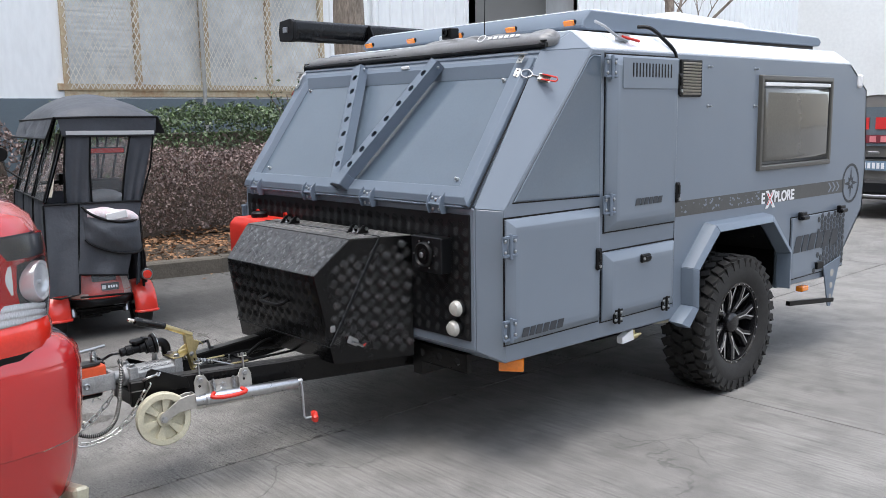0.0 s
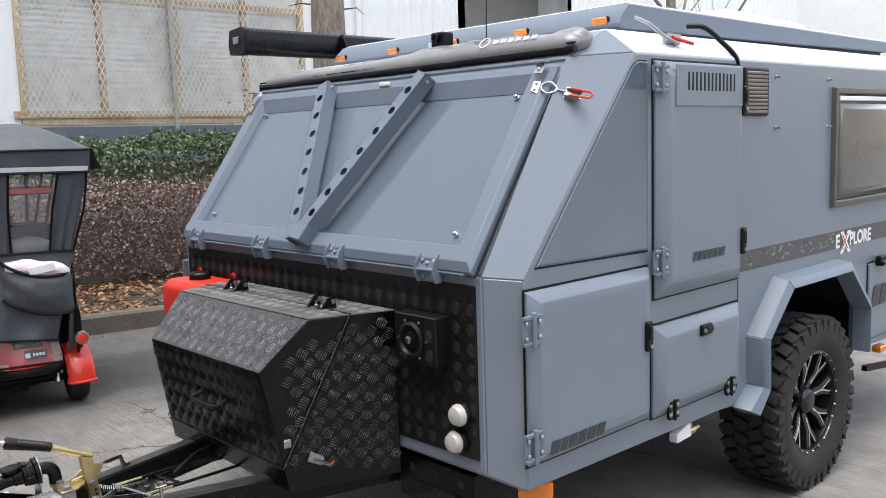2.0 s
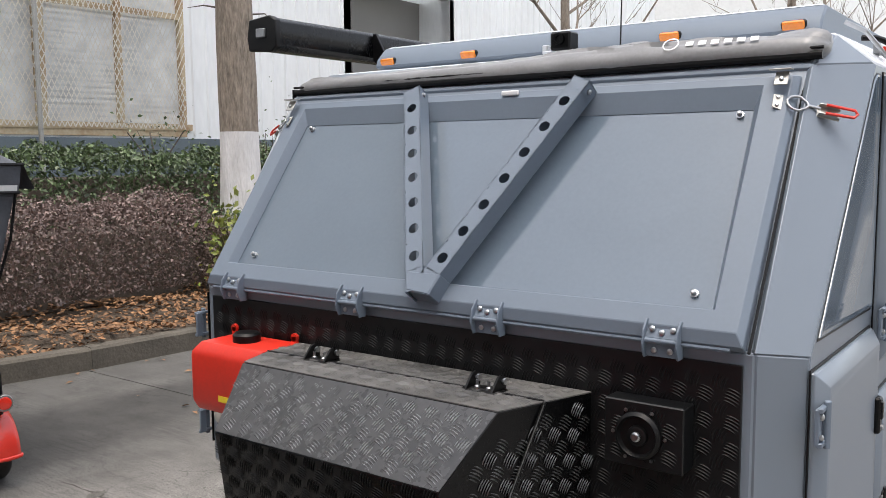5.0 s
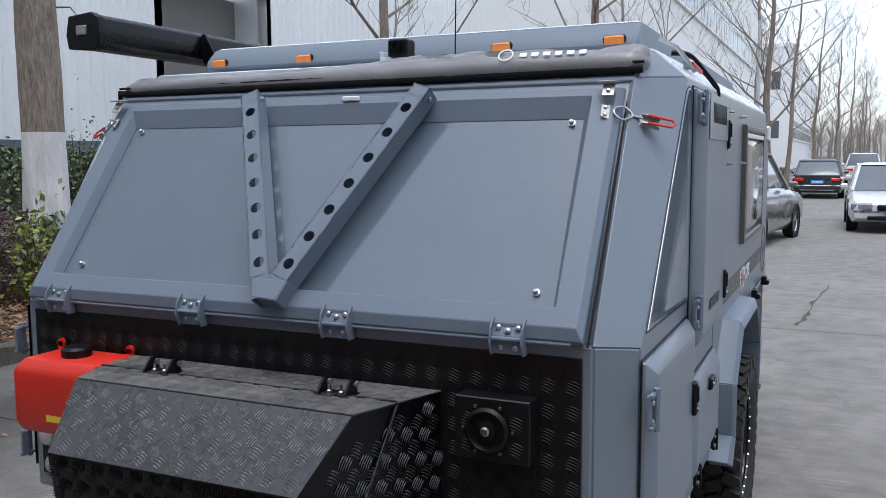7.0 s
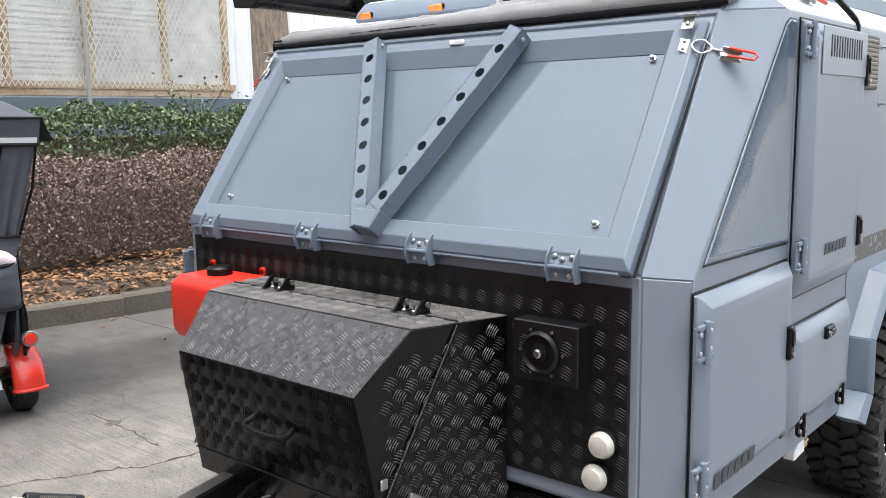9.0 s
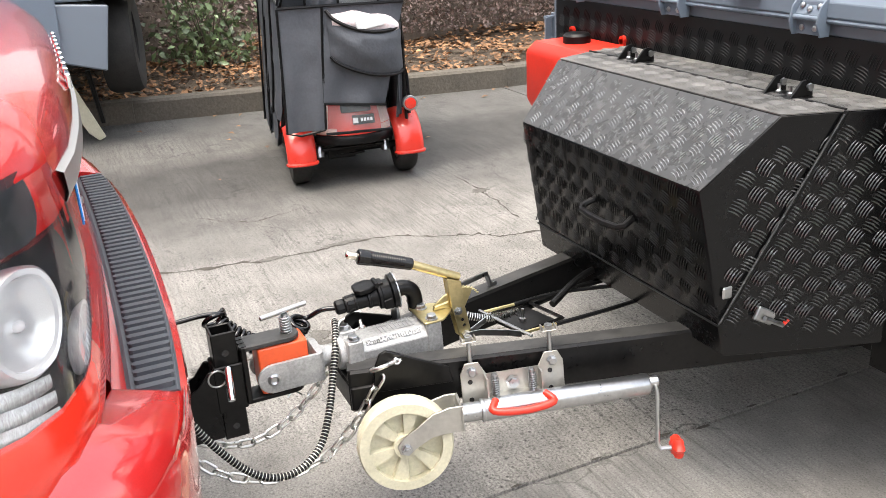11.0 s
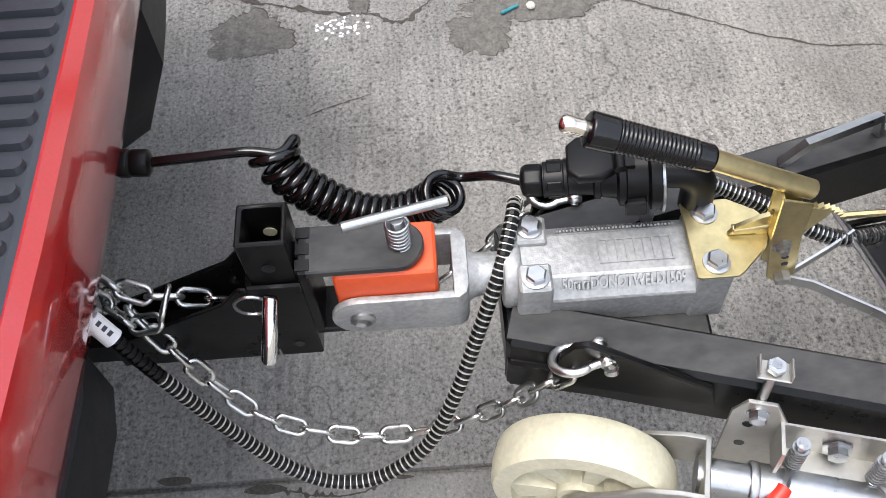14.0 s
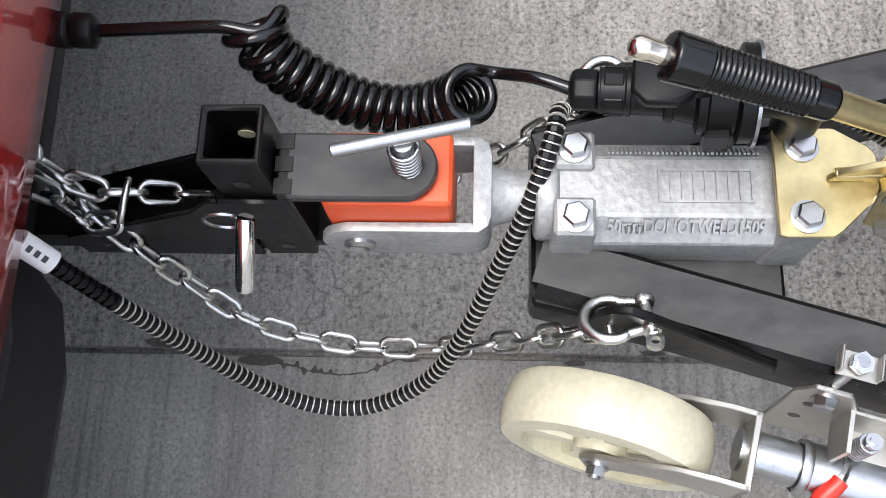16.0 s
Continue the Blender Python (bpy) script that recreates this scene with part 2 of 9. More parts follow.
def text_mesh(words, size, m, depth=0.0006, shear=0.0, bold=0.0):
    cu = bpy.data.curves.new("letters", "FONT")
    cu.body, cu.size, cu.extrude, cu.shear, cu.offset = words, size, depth, shear, bold
    cu.align_x = "LEFT"
    ob = new("letters", cu)
    bpy.context.view_layer.update()
    me = bpy.data.meshes.new_from_object(ob.evaluated_get(bpy.context.evaluated_depsgraph_get()))
    me.transform(m)
    bpy.data.objects.remove(ob)
    return me


def lettering(name, words, size, m, mat, parent, label="", **k):
    me = text_mesh(words, size, m, **k)
    me.materials.clear()
    me.materials.append(mat)
    ob = new(name, me)
    ob.parent = parent
    if parent.type == "EMPTY":
        ob.matrix_parent_inverse = Matrix.Translation(-parent.location)
    return tagged(ob, label)


def basis(origin, u, v, w):
    """The matrix that takes local x, y, z to the directions u, v, w at origin."""
    m = Matrix((u, v, w)).transposed().to_4x4()
    return Matrix.Translation(origin) @ m


def smooth_path(pts, k=6):
    """Points along a soft curve through pts."""
    p = [Vector(q) for q in pts]
    out = []
    for i in range(len(p) - 1):
        a, b, c, d = p[max(i - 1, 0)], p[i], p[i + 1], p[min(i + 2, len(p) - 1)]
        for j in range(k):
            t = j / k
            out.append(0.5 * ((2 * b) + (c - a) * t + (2 * a - 5 * b + 4 * c - d) * t * t + (3 * b - a - 3 * c + d) * t ** 3))
    return out + [p[-1]]


# ---------- ground ----------
def concrete():
    m = bpy.data.materials.new("brushed_concrete")
    m.use_nodes = True
    t = m.node_tree
    n, l = t.nodes, t.links
    b = n["Principled BSDF"]
    co = n.new("ShaderNodeTexCoord")

    def noise_at(scale, detail=6, stretch=None, rough=0.6):
        node = n.new("ShaderNodeTexNoise")
        node.inputs["Scale"].default_value, node.inputs["Detail"].default_value, node.inputs["Roughness"].default_value = scale, detail, rough
        if stretch:
            mp = n.new("ShaderNodeMapping")
            mp.inputs["Scale"].default_value = stretch
            l.new(co.outputs["Object"], mp.inputs[0])
            l.new(mp.outputs[0], node.inputs["Vector"])
        else:
            l.new(co.outputs["Object"], node.inputs["Vector"])
        return node.outputs[0]

    def ramp(v, stops):
        r = n.new("ShaderNodeValToRGB")
        full = lambda c: (c, c, c, 1) if isinstance(c, float) else (*c, 1)
        ends = r.color_ramp.elements
        ends[0].position, ends[0].color = stops[0][0], full(stops[0][1])
        ends[1].position, ends[1].color = stops[-1][0], full(stops[-1][1])
        for p, c in stops[1:-1]:
            ends.new(p).color = full(c)
        l.new(v, r.inputs[0])
        return r.outputs[0]

    def mult(a, c, fac=1.0):
        x = n.new("ShaderNodeMix")
        x.data_type, x.blend_type = "RGBA", "MULTIPLY"
        x.inputs["Factor"].default_value = fac
        l.new(a, x.inputs["A"])
        l.new(c, x.inputs["B"])
        return x.outputs["Result"]

    col = ramp(noise_at(0.55, 8), [(0.3, (0.235, 0.225, 0.208)), (0.72, (0.352, 0.338, 0.315))])
    col = mult(col, ramp(noise_at(4.5, 8), [(0.30, 0.70), (0.58, 1.02)]))
    col = mult(col, ramp(noise_at(170, 3), [(0.36, 0.66), (0.45, 0.96), (0.58, 1.02), (0.66, 1.28)]))
    col = mult(col, ramp(noise_at(1.6, 3), [(0.24, 0.62), (0.33, 1.0)]))
    # the slab beyond the long joint is worn open, the nearer one still smooth
    pos = n.new("ShaderNodeSeparateXYZ")
    l.new(co.outputs["Object"], pos.inputs[0])
    zone = n.new("ShaderNodeMapRange")
    zone.inputs["From Min"].default_value, zone.inputs["From Max"].default_value = 0.05, 0.09
    zone.inputs["To Min"].default_value, zone.inputs["To Max"].default_value = 1.0, 0.22
    l.new(pos.outputs["X"], zone.inputs["Value"])
    rz = n.new("ShaderNodeMath")
    rz.operation = "MULTIPLY"
    l.new(zone.outputs[0], rz.inputs[0])
    l.new(ramp(noise_at(0.9, 4), [(0.32, 0.45), (0.52, 1.0)]), rz.inputs[1])
    rough_zone = rz.outputs[0]
    grit = mult(col, ramp(noise_at(120, 9, None, 0.74), [(0.38, 0.34), (0.47, 0.90), (0.55, 1.06), (0.66, 1.38)]))
    gm = n.new("ShaderNodeMix")
    gm.data_type = "RGBA"
    l.new(rough_zone, gm.inputs["Factor"])
    l.new(col, gm.inputs["A"])
    l.new(grit, gm.inputs["B"])
    col = gm.outputs["Result"]
    old = n.new("ShaderNodeMapRange")
    old.inputs["From Min"].default_value, old.inputs["From Max"].default_value = 0.06, 0.085
    old.inputs["To Min"].default_value, old.inputs["To Max"].default_value = 0.82, 0.80
    l.new(pos.outputs["X"], old.inputs["Value"])
    col = mult(col, old.outputs[0])
    # small dark pits where the sand has worn out
    for sc, lo, hi in ((34, 0.16, 0.30), (62, 0.24, 0.40), (130, 0.26, 0.42)):
        pv = n.new("ShaderNodeTexVoronoi")
        pv.inputs["Scale"].default_value = sc
        l.new(co.outputs["Object"], pv.inputs["Vector"])
        hole = ramp(pv.outputs["Distance"], [(lo * 0.5, 0.28), (hi, 1.0)])
        pick = n.new("ShaderNodeSeparateColor")
        l.new(pv.outputs["Color"], pick.inputs[0])
        worn = n.new("ShaderNodeMath")
        worn.operation = "MULTIPLY"
        l.new(ramp(pick.outputs[0], [(0.66, 0.0), (0.98, 1.0)]), worn.inputs[0])
        l.new(rough_zone, worn.inputs[1])
        pit = n.new("ShaderNodeMix")
        pit.data_type = "RGBA"
        l.new(worn.outputs[0], pit.inputs["Factor"])
        pit.inputs["A"].default_value = (1, 1, 1, 1)
        l.new(hole, pit.inputs["B"])
        col = mult(col, pit.outputs["Result"])
    # hairline cracks: the borders of large warped cells
    warp = n.new("ShaderNodeTexNoise")
    warp.inputs["Scale"].default_value, warp.inputs["Detail"].default_value = 2.2, 6
    l.new(co.outputs["Object"], warp.inputs["Vector"])
    add = n.new("ShaderNodeMix")
    add.data_type, add.blend_type = "RGBA", "ADD"
    add.inputs["Factor"].default_value = 0.55
    l.new(co.outputs["Object"], add.inputs["A"])
    l.new(warp.outputs["Color"], add.inputs["B"])
    vor = n.new("ShaderNodeTexVoronoi")
    vor.feature = "DISTANCE_TO_EDGE"
    vor.inputs["Scale"].default_value = 0.62
    l.new(add.outputs["Result"], vor.inputs["Vector"])
    crack = ramp(vor.outputs["Distance"], [(0.0, 0.62), (0.0018, 0.75), (0.0035, 1.0)])
    keep = ramp(noise_at(0.8, 2), [(0.46, 0.0), (0.54, 1.0)])
    x = n.new("ShaderNodeMix")
    x.data_type = "RGBA"
    l.new(keep, x.inputs["Factor"])
    x.inputs["A"].default_value = (1, 1, 1, 1)
    l.new(crack, x.inputs["B"])
    col = mult(col, x.outputs["Result"])
    # fine crazing in the worn slab
    fine = n.new("ShaderNodeTexVoronoi")
    fine.feature = "DISTANCE_TO_EDGE"
    fine.inputs["Scale"].default_value = 3.4
    jag = n.new("ShaderNodeMix")
    jag.data_type, jag.blend_type = "RGBA", "ADD"
    jag.inputs["Factor"].default_value = 0.22
    wob2 = n.new("ShaderNodeTexNoise")
    wob2.inputs["Scale"].default_value, wob2.inputs["Detail"].default_value = 9.0, 6
    l.new(co.outputs["Object"], wob2.inputs["Vector"])
    l.new(co.outputs["Object"], jag.inputs["A"])
    l.new(wob2.outputs["Color"], jag.inputs["B"])
    l.new(jag.outputs["Result"], fine.inputs["Vector"])
    craze = ramp(fine.outputs["Distance"], [(0.0, 0.45), (0.006, 0.62), (0.014, 1.0)])
    where = n.new("ShaderNodeMath")
    where.operation = "MULTIPLY"
    l.new(ramp(noise_at(2.3, 3), [(0.47, 0.0), (0.60, 1.0)]), where.inputs[0])
    l.new(rough_zone, where.inputs[1])
    cz = n.new("ShaderNodeMix")
    cz.data_type = "RGBA"
    l.new(where.outputs[0], cz.inputs["Factor"])
    cz.inputs["A"].default_value = (1, 1, 1, 1)
    l.new(craze, cz.inputs["B"])
    col = mult(col, cz.outputs["Result"])
    # broom marks across the lane
    broom = noise_at(1.0, 5, (3.0, 72.0, 1.0), 0.55)
    patch = ramp(noise_at(1.1, 4), [(0.36, 0.15), (0.60, 0.95)])
    line = mult(col, ramp(broom, [(0.36, 0.70), (0.46, 0.95), (0.62, 1.12)]))
    blend = n.new("ShaderNodeMix")
    blend.data_type = "RGBA"
    l.new(patch, blend.inputs["Factor"])
    l.new(col, blend.inputs["A"])
    l.new(line, blend.inputs["B"])
    col = blend.outputs["Result"]
    # damp gutter dirt, with the shade towards the kerb put into the colour
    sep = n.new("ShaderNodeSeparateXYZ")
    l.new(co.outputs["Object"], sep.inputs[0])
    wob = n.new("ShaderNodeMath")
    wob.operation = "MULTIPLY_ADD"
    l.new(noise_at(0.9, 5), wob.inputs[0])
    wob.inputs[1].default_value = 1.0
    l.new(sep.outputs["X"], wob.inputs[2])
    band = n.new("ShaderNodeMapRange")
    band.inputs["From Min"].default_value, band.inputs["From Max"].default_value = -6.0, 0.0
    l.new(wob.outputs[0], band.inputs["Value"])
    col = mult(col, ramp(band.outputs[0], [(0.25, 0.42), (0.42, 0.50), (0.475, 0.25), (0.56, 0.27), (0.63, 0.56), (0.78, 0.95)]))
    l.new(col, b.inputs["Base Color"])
    b.inputs["Roughness"].default_value = 0.78
    bump = n.new("ShaderNodeBump")
    bump.inputs["Strength"].default_value, bump.inputs["Distance"].default_value = 0.45, 0.005
    sumh = n.new("ShaderNodeMath")
    l.new(noise_at(140, 4), sumh.inputs[0])
    bl = n.new("ShaderNodeMath")
    bl.operation = "MULTIPLY"
    l.new(broom, bl.inputs[0])
    bl.inputs[1].default_value = 0.5
    l.new(bl.outputs[0], sumh.inputs[1])
    l.new(sumh.outputs[0], bump.inputs["Height"])
    l.new(bump.outputs[0], b.inputs["Normal"])
    return m


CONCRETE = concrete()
# one sheet to the horizon, with sawn joints as real grooves
JX, JY = [0.072, 4.3, 8.5], [-8.2, -3.2, 1.78, 6.8, 11.8, 16.8, 21.8, 26.8]
xs = [-900, -200, -40, -12, -6, 18, 40, 200, 900] + [j + d for j in JX for d in (-0.006, -0.003, 0.003, 0.006)]
ys = [-900, -200, -40, -14, 40, 80, 200, 900] + [j + d for j in JY for d in (-0.006, -0.003, 0.003, 0.006)]
xs, ys = sorted(xs), sorted(ys)
deep = lambda v, js: any(abs(v - j) < 0.004 for j in js)
pts = [(x, y, -0.011 if deep(x, JX) or (deep(y, JY) and x > -6.5) else 0.0) for y in ys for x in xs]
nx = len(xs)
g = G().add(pts, [(j * nx + i, j * nx + i + 1, (j + 1) * nx + i + 1, (j + 1) * nx + i) for j in range(len(ys) - 1) for i in range(nx - 1)])
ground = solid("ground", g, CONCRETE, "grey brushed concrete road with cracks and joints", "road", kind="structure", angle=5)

# cracks: gappy, ragged channels of dark dirt with chipped places
CRACK_DIRT = material("crack_dirt", (0.062, 0.055, 0.047), 0.95, spread=0.35, scale=30, fine=160, bump=0.8, bump_scale=120, relief=0.006)
rc = random.Random(5)


def crack(corners, width, chips=0.05):
    line = smooth_path([(x, y, 0) for x, y in corners], 26)
    m = len(line)
    extra = [[0.0] * m, [0.0] * m]
    for i in range(2, m - 2):
        for e in extra:
            if rc.random() < chips * 0.4:
                size = rc.uniform(1.0, 4.0) * width
                for o, f in ((-2, 0.3), (-1, 0.8), (0, 1.0), (1, 0.85), (2, 0.35)):
                    e[i + o] = max(e[i + o], size * f * rc.uniform(0.7, 1.1))
    left, right = [], []
    wander = 0.0
    reach = min(0.007, 0.45 * sum((b - a).length for a, b in zip(line[:-1], line[1:])) / m)
    for i, p in enumerate(line):
        d = (line[min(i + 1, m - 1)] - line[max(i - 1, 0)]).normalized()
        nn = Vector((-d.y, d.x, 0))
        wander = wander * 0.8 + rc.uniform(-reach, reach)
        w = width * (0.45 + 0.4 * noise.noise(Vector((i * 0.23, width * 900, 1))) + rc.uniform(0, 0.3)) * min(1.0, 0.15 + i / 8, 0.15 + (m - 1 - i) / 8)
        q = p + nn * wander + Vector((0, 0, 0.0012))
        left.append(q + nn * (w + extra[0][i]))
        right.append(q - nn * (w + extra[1][i]))
    part("crack", G().loft([left, right], False, False), CRACK_DIRT, ground)


for corners, width, chips in (
        ([(-2.06, -1.52), (-1.95, -1.01), (-1.92, -0.70), (-1.93, -0.38), (-1.80, -0.15), (-1.71, 0.06), (-1.63, 0.16), (-1.55, 0.6)], 0.0055, 0.16),
        ([(-1.09, -1.82), (-1.07, -1.69), (-1.03, -1.56), (-0.99, -1.38), (-0.96, -1.29), (-1.03, -1.21), (-1.07, -1.08), (-1.05, -0.97), (-1.10, -0.90)], 0.0028, 0.22),
        ([(-1.08, -0.92), (-1.01, -0.85), (-0.96, -0.755), (-0.88, -0.60), (-0.815, -0.46), (-0.78, -0.255)], 0.0028, 0.15),
        ([(-2.66, 0.37), (-2.16, 0.37), (-1.81, 0.34)], 0.004, 0.1), ([(-2.74, -1.12), (-2.49, -0.87), (-2.59, -0.54)], 0.004, 0.1),
        ([(1.11, 6.94), (1.22, 8.39), (1.36, 10.07)], 0.012, 0.1), ([(-0.70, -1.50), (-0.72, -1.46), (-0.745, -1.37)], 0.0016, 0.1),
        ([(0.076, -1.57), (0.085, -1.545), (0.093, -1.50), (0.103, -1.45), (0.101, -1.40), (0.086, -1.36), (0.074, -1.34)], 0.0022, 0.15), ([(-0.35, -1.62), (-0.22, -1.55), (-0.24, -1.42)], 0.0018, 0.2)):
    crack(corners, width, chips)
# shallow worn hollows with ragged outlines, and a splash of old white paint
HOLLOW = material("worn_hollow_concrete", (0.075, 0.070, 0.062), 0.95, second=(0.165, 0.157, 0.143), scale=45, fine=150, coarse=0.5, bump=1.0, bump_scale=75, relief=0.012)


def ragged(name, x, y, rx, ry, mat, seed, z=0.0009):
    pts = []
    for a in (math.tau * j / 90 for j in range(90)):
        c, s = math.cos(a), math.sin(a)
        k = 1 + 0.42 * noise.noise(Vector((c * 1.5, s * 1.5, seed))) + 0.26 * noise.noise(Vector((c * 5, s * 5, seed + 9))) + 0.16 * noise.noise(Vector((c * 14, s * 14, seed + 4)))
        pts.append((x + rx * c * k, y + ry * s * k, z))
    part(name, G().add(pts + [(x, y, z)], [(j, (j + 1) % 90, 90) for j in range(90)]), mat, ground)


for k, (x, y, rx, ry) in enumerate(((-0.94, -1.64, 0.078, 0.080), (-1.155, -1.60, 0.018, 0.050), (-1.02, -1.39, 0.032, 0.026), (-0.91, -1.12, 0.065, 0.075), (-0.985, -0.99, 0.055, 0.125), (-1.085, -0.93, 0.045, 0.030), (-1.95, -0.55, 0.02, 0.09), (-1.93, -0.9, 0.02, 0.06), (-2.30, 0.37, 0.03, 0.06))):
    ragged("hollow_rim", x - 0.002, y + 0.0015, rx + 0.0022, ry + 0.0022, CRACK_DIRT, k * 3.7, 0.0006 + k * 0.0002)
    ragged("worn_hollow", x, y, rx, ry, HOLLOW, k * 3.7, 0.0013 + k * 0.0002)
for k in range(34):
    ragged("paint_speck", -0.946 + rc.gauss(0, 0.022), -1.425 + rc.gauss(0, 0.032), rc.uniform(0.0015, 0.0065), rc.uniform(0.0015, 0.006), WHITE_PAINT, k * 2.1)

# two bits of rubbish lying in the worn place
solid("plastic_tube", G().cyl((-0.955, -1.070, 0.0065), (-0.975, -1.032, 0.0065), 0.004, n=10), material("teal_plastic", (0.02, 0.20, 0.24), 0.4, spread=0.1), "short teal plastic tube end lying on concrete", "litter")
solid("paper_ball", G().lathe([(0.001, -0.006), (0.008, -0.005), (0.011, 0.001), (0.007, 0.006), (0.001, 0.008)], (-0.971, -1.003, 0.008), (0.2, 0.1, 1), 7), material("grubby_paper", (0.55, 0.53, 0.47), 0.9, spread=0.1), "small crumpled pale paper ball on concrete", "litter")

# chipped edges along the long joint
for k in range(22):
    y = -2.4 + k * 0.21 + rc.uniform(-0.08, 0.08)
    r = rc.uniform(0.006, 0.02)
    side = rc.choice((-1, 1))
    pts = [(0.072 + side * (0.004 + r * 0.5 * (1 + math.sin(a))), y + r * 2.2 * math.cos(a) * rc.uniform(0.7, 1.2), 0.0011) for a in (math.tau * j / 9 for j in range(9))]
    part("chip", G().add(pts, [tuple(range(9))]), CRACK_DIRT, ground)

# ---------- kerb and planting bed ----------
KERB = [(-6.6, -9.0), (-6.0, -5.0), (-5.42, -1.9), (-5.16, -0.6), (-4.93, 0.5), (-4.72, 1.4), (-4.60, 2.3), (-4.55, 3.4), (-4.50, 6.0), (-4.3, 8.5), (-3.9, 11.0), (-3.2, 14.0), (-2.3, 17.5), (-2.0, 22.0), (-1.95, 30.0), (-1.9, 64.0)]
kp = smooth_path([(x, y, 0) for x, y in KERB], 8)
kerb = thing("kerb", (-4.6, 2, 0), "weathered grey concrete kerb along the bed", "kerb", kind="structure")
line, lengths = [kp[0]], [0.0]
for p in kp[1:]:
    lengths.append(lengths[-1] + (p - line[-1]).length)
    line.append(p)


def along(s):
    for i in range(len(line) - 1):
        if lengths[i + 1] >= s:
            t = (s - lengths[i]) / max(1e-6, lengths[i + 1] - lengths[i])
            d = (line[i + 1] - line[i]).normalized()
            return line[i].lerp(line[i + 1], t), d
    return line[-1], (line[-1] - line[-2]).normalized()


s, k = 0.0, 0
while s < min(60, lengths[-1] - 1):
    g = G()
    a, da = along(s + 0.0015)
    b, db = along(s + 0.9985)
    na, nb = Vector((-da.y, da.x, 0)), Vector((-db.y, db.x, 0))
    hgt = 0.165 + 0.006 * math.sin(k * 1.9)
    ring = lambda p, nn: [p + Vector((0, 0, -0.05)), p + nn * 0.012 + Vector((0, 0, hgt - 0.02)), p + nn * 0.032 + Vector((0, 0, hgt)), p + nn * 0.15 + Vector((0, 0, hgt)), p + nn * 0.15 + Vector((0, 0, -0.05))]
    g.loft([ring(a, na), ring(b, nb)])
    part("kerb_stone", g, CONCRETE_KERB, kerb)
    s += 1.0
    k += 1

bed_line = [(p.x - 0.13, p.y) for p in kp]
g = G()
rows = []
for d in (0.0, 0.4, 0.9, 1.6, 2.6, 4.0, 6.2):
    rows.append([(x - d * (1 if d < 6 else 1), y, 0.14 + 0.10 * min(1, d) + 0.03 * math.sin(y * 3 + d * 5)) for x, y in bed_line])
g.loft(rows, False, False)
solid("bed_soil", g, SOIL, "brown soil of the planting bed", "soil", kind="structure")

# ---------- factory building behind the bed ----------
BX, FH = -10.6, 14.0
WALL_WHITE = material("white_sheet_wall", (0.80, 0.815, 0.815), 0.55, spread=0.07, scale=0.7, fine=12, bump=0.05, bump_scale=8, stretch=(1, 1, 0.3))
WALL_BLUE = material("blue_grey_plinth", (0.115, 0.145, 0.165), 0.8, spread=0.2, scale=1.5, bump=0.3)
RUST_CREAM = material("rusty_cream_paint", (0.60, 0.54, 0.38), 0.7, second=(0.34, 0.20, 0.10), scale=1.4, fine=16, coarse=0.62)
OLD_GLASS = material("dusty_wired_glass", (0.58, 0.595, 0.59), 0.35, spread=0.3, scale=0.9, fine=5)
GATE_GREY = material("grey_roller_gate", (0.20, 0.195, 0.185), 0.6, spread=0.1, scale=1)
factory = thing("factory_building", (BX, 10, 0), "white sheet-clad factory with blue-grey plinth and rusty windows", "building")
g = G()
WY0, WY1, WZ0, WZ1 = 2.45, 7.35, 2.10, 5.2
for a, b, z0, z1 in ((-24, WY0, 1.95, FH), (WY0, WY1, WZ1, FH), (WY1, 11.45, 1.95, FH), (11.45, 14.85, 5.2, FH), (14.85, 26.6, 1.95, FH), (WY0, WY1, 1.95, WZ0)):
    part("wall", G().span((BX, a, z0), (BX - 0.25, b, z1)), WALL_WHITE, factory)
g.span((BX - 0.3, -24, FH - 0.1), (BX - 12, 26.6, FH + 0.1))
part("roof", g, WALL_WHITE, factory)
part("wall", G().span((BX - 0.25, 26.6, 0), (BX - 12, 26.35, FH)), WALL_WHITE, factory)
for i in range(int(19.1 / 0.3)):
    y = 7.5 + i * 0.3
    if not 11.3 < y < 14.9:
        part("cladding_rib", G().prism([(BX, y), (BX + 0.03, y + 0.02), (BX + 0.03, y + 0.05), (BX, y + 0.07)], "z", 2.0, FH), WALL_WHITE, factory)
part("plinth", G().span((BX + 0.03, -24, 0), (BX - 0.2, 11.45, 1.95)).span((BX + 0.03, 14.85, 0), (BX - 0.2, 26.6, 1.95)), WALL_BLUE, factory, "blue-grey painted plinth")
part("gate", G().span((BX - 0.9, 11.45, 0), (BX - 1.0, 14.85, 5.2)), GATE_GREY, factory, "grey roller gate")
for y in (11.25, 14.85):
    part("gate_reveal", G().span((BX, y, 0), (BX - 0.9, y + 0.2, 5.2)), WALL_WHITE, factory)
# window bank with mullions, panes and expanded-metal guard
wf = part("window", G().span((BX + 0.03, WY0, WZ0 - 0.12), (BX - 0.1, WY1, WZ0)).span((BX + 0.05, WY0 - 0.1, WZ0 - 0.02), (BX - 0.1, WY1 + 0.1, WZ0 + 0.08)).span((BX + 0.04, WY0, 3.86), (BX, WY1, 3.95)), RUST_CREAM, factory, "rusty cream steel window bank")
for i, y in enumerate((WY0, 3.62, 4.80, 6.10, WY1 - 0.09)):
    part("mullion", G().span((BX + 0.05, y, WZ0), (BX - 0.06, y + (0.14 if i == 2 else 0.09), WZ1)), RUST_CREAM, wf, bevel=0.008)
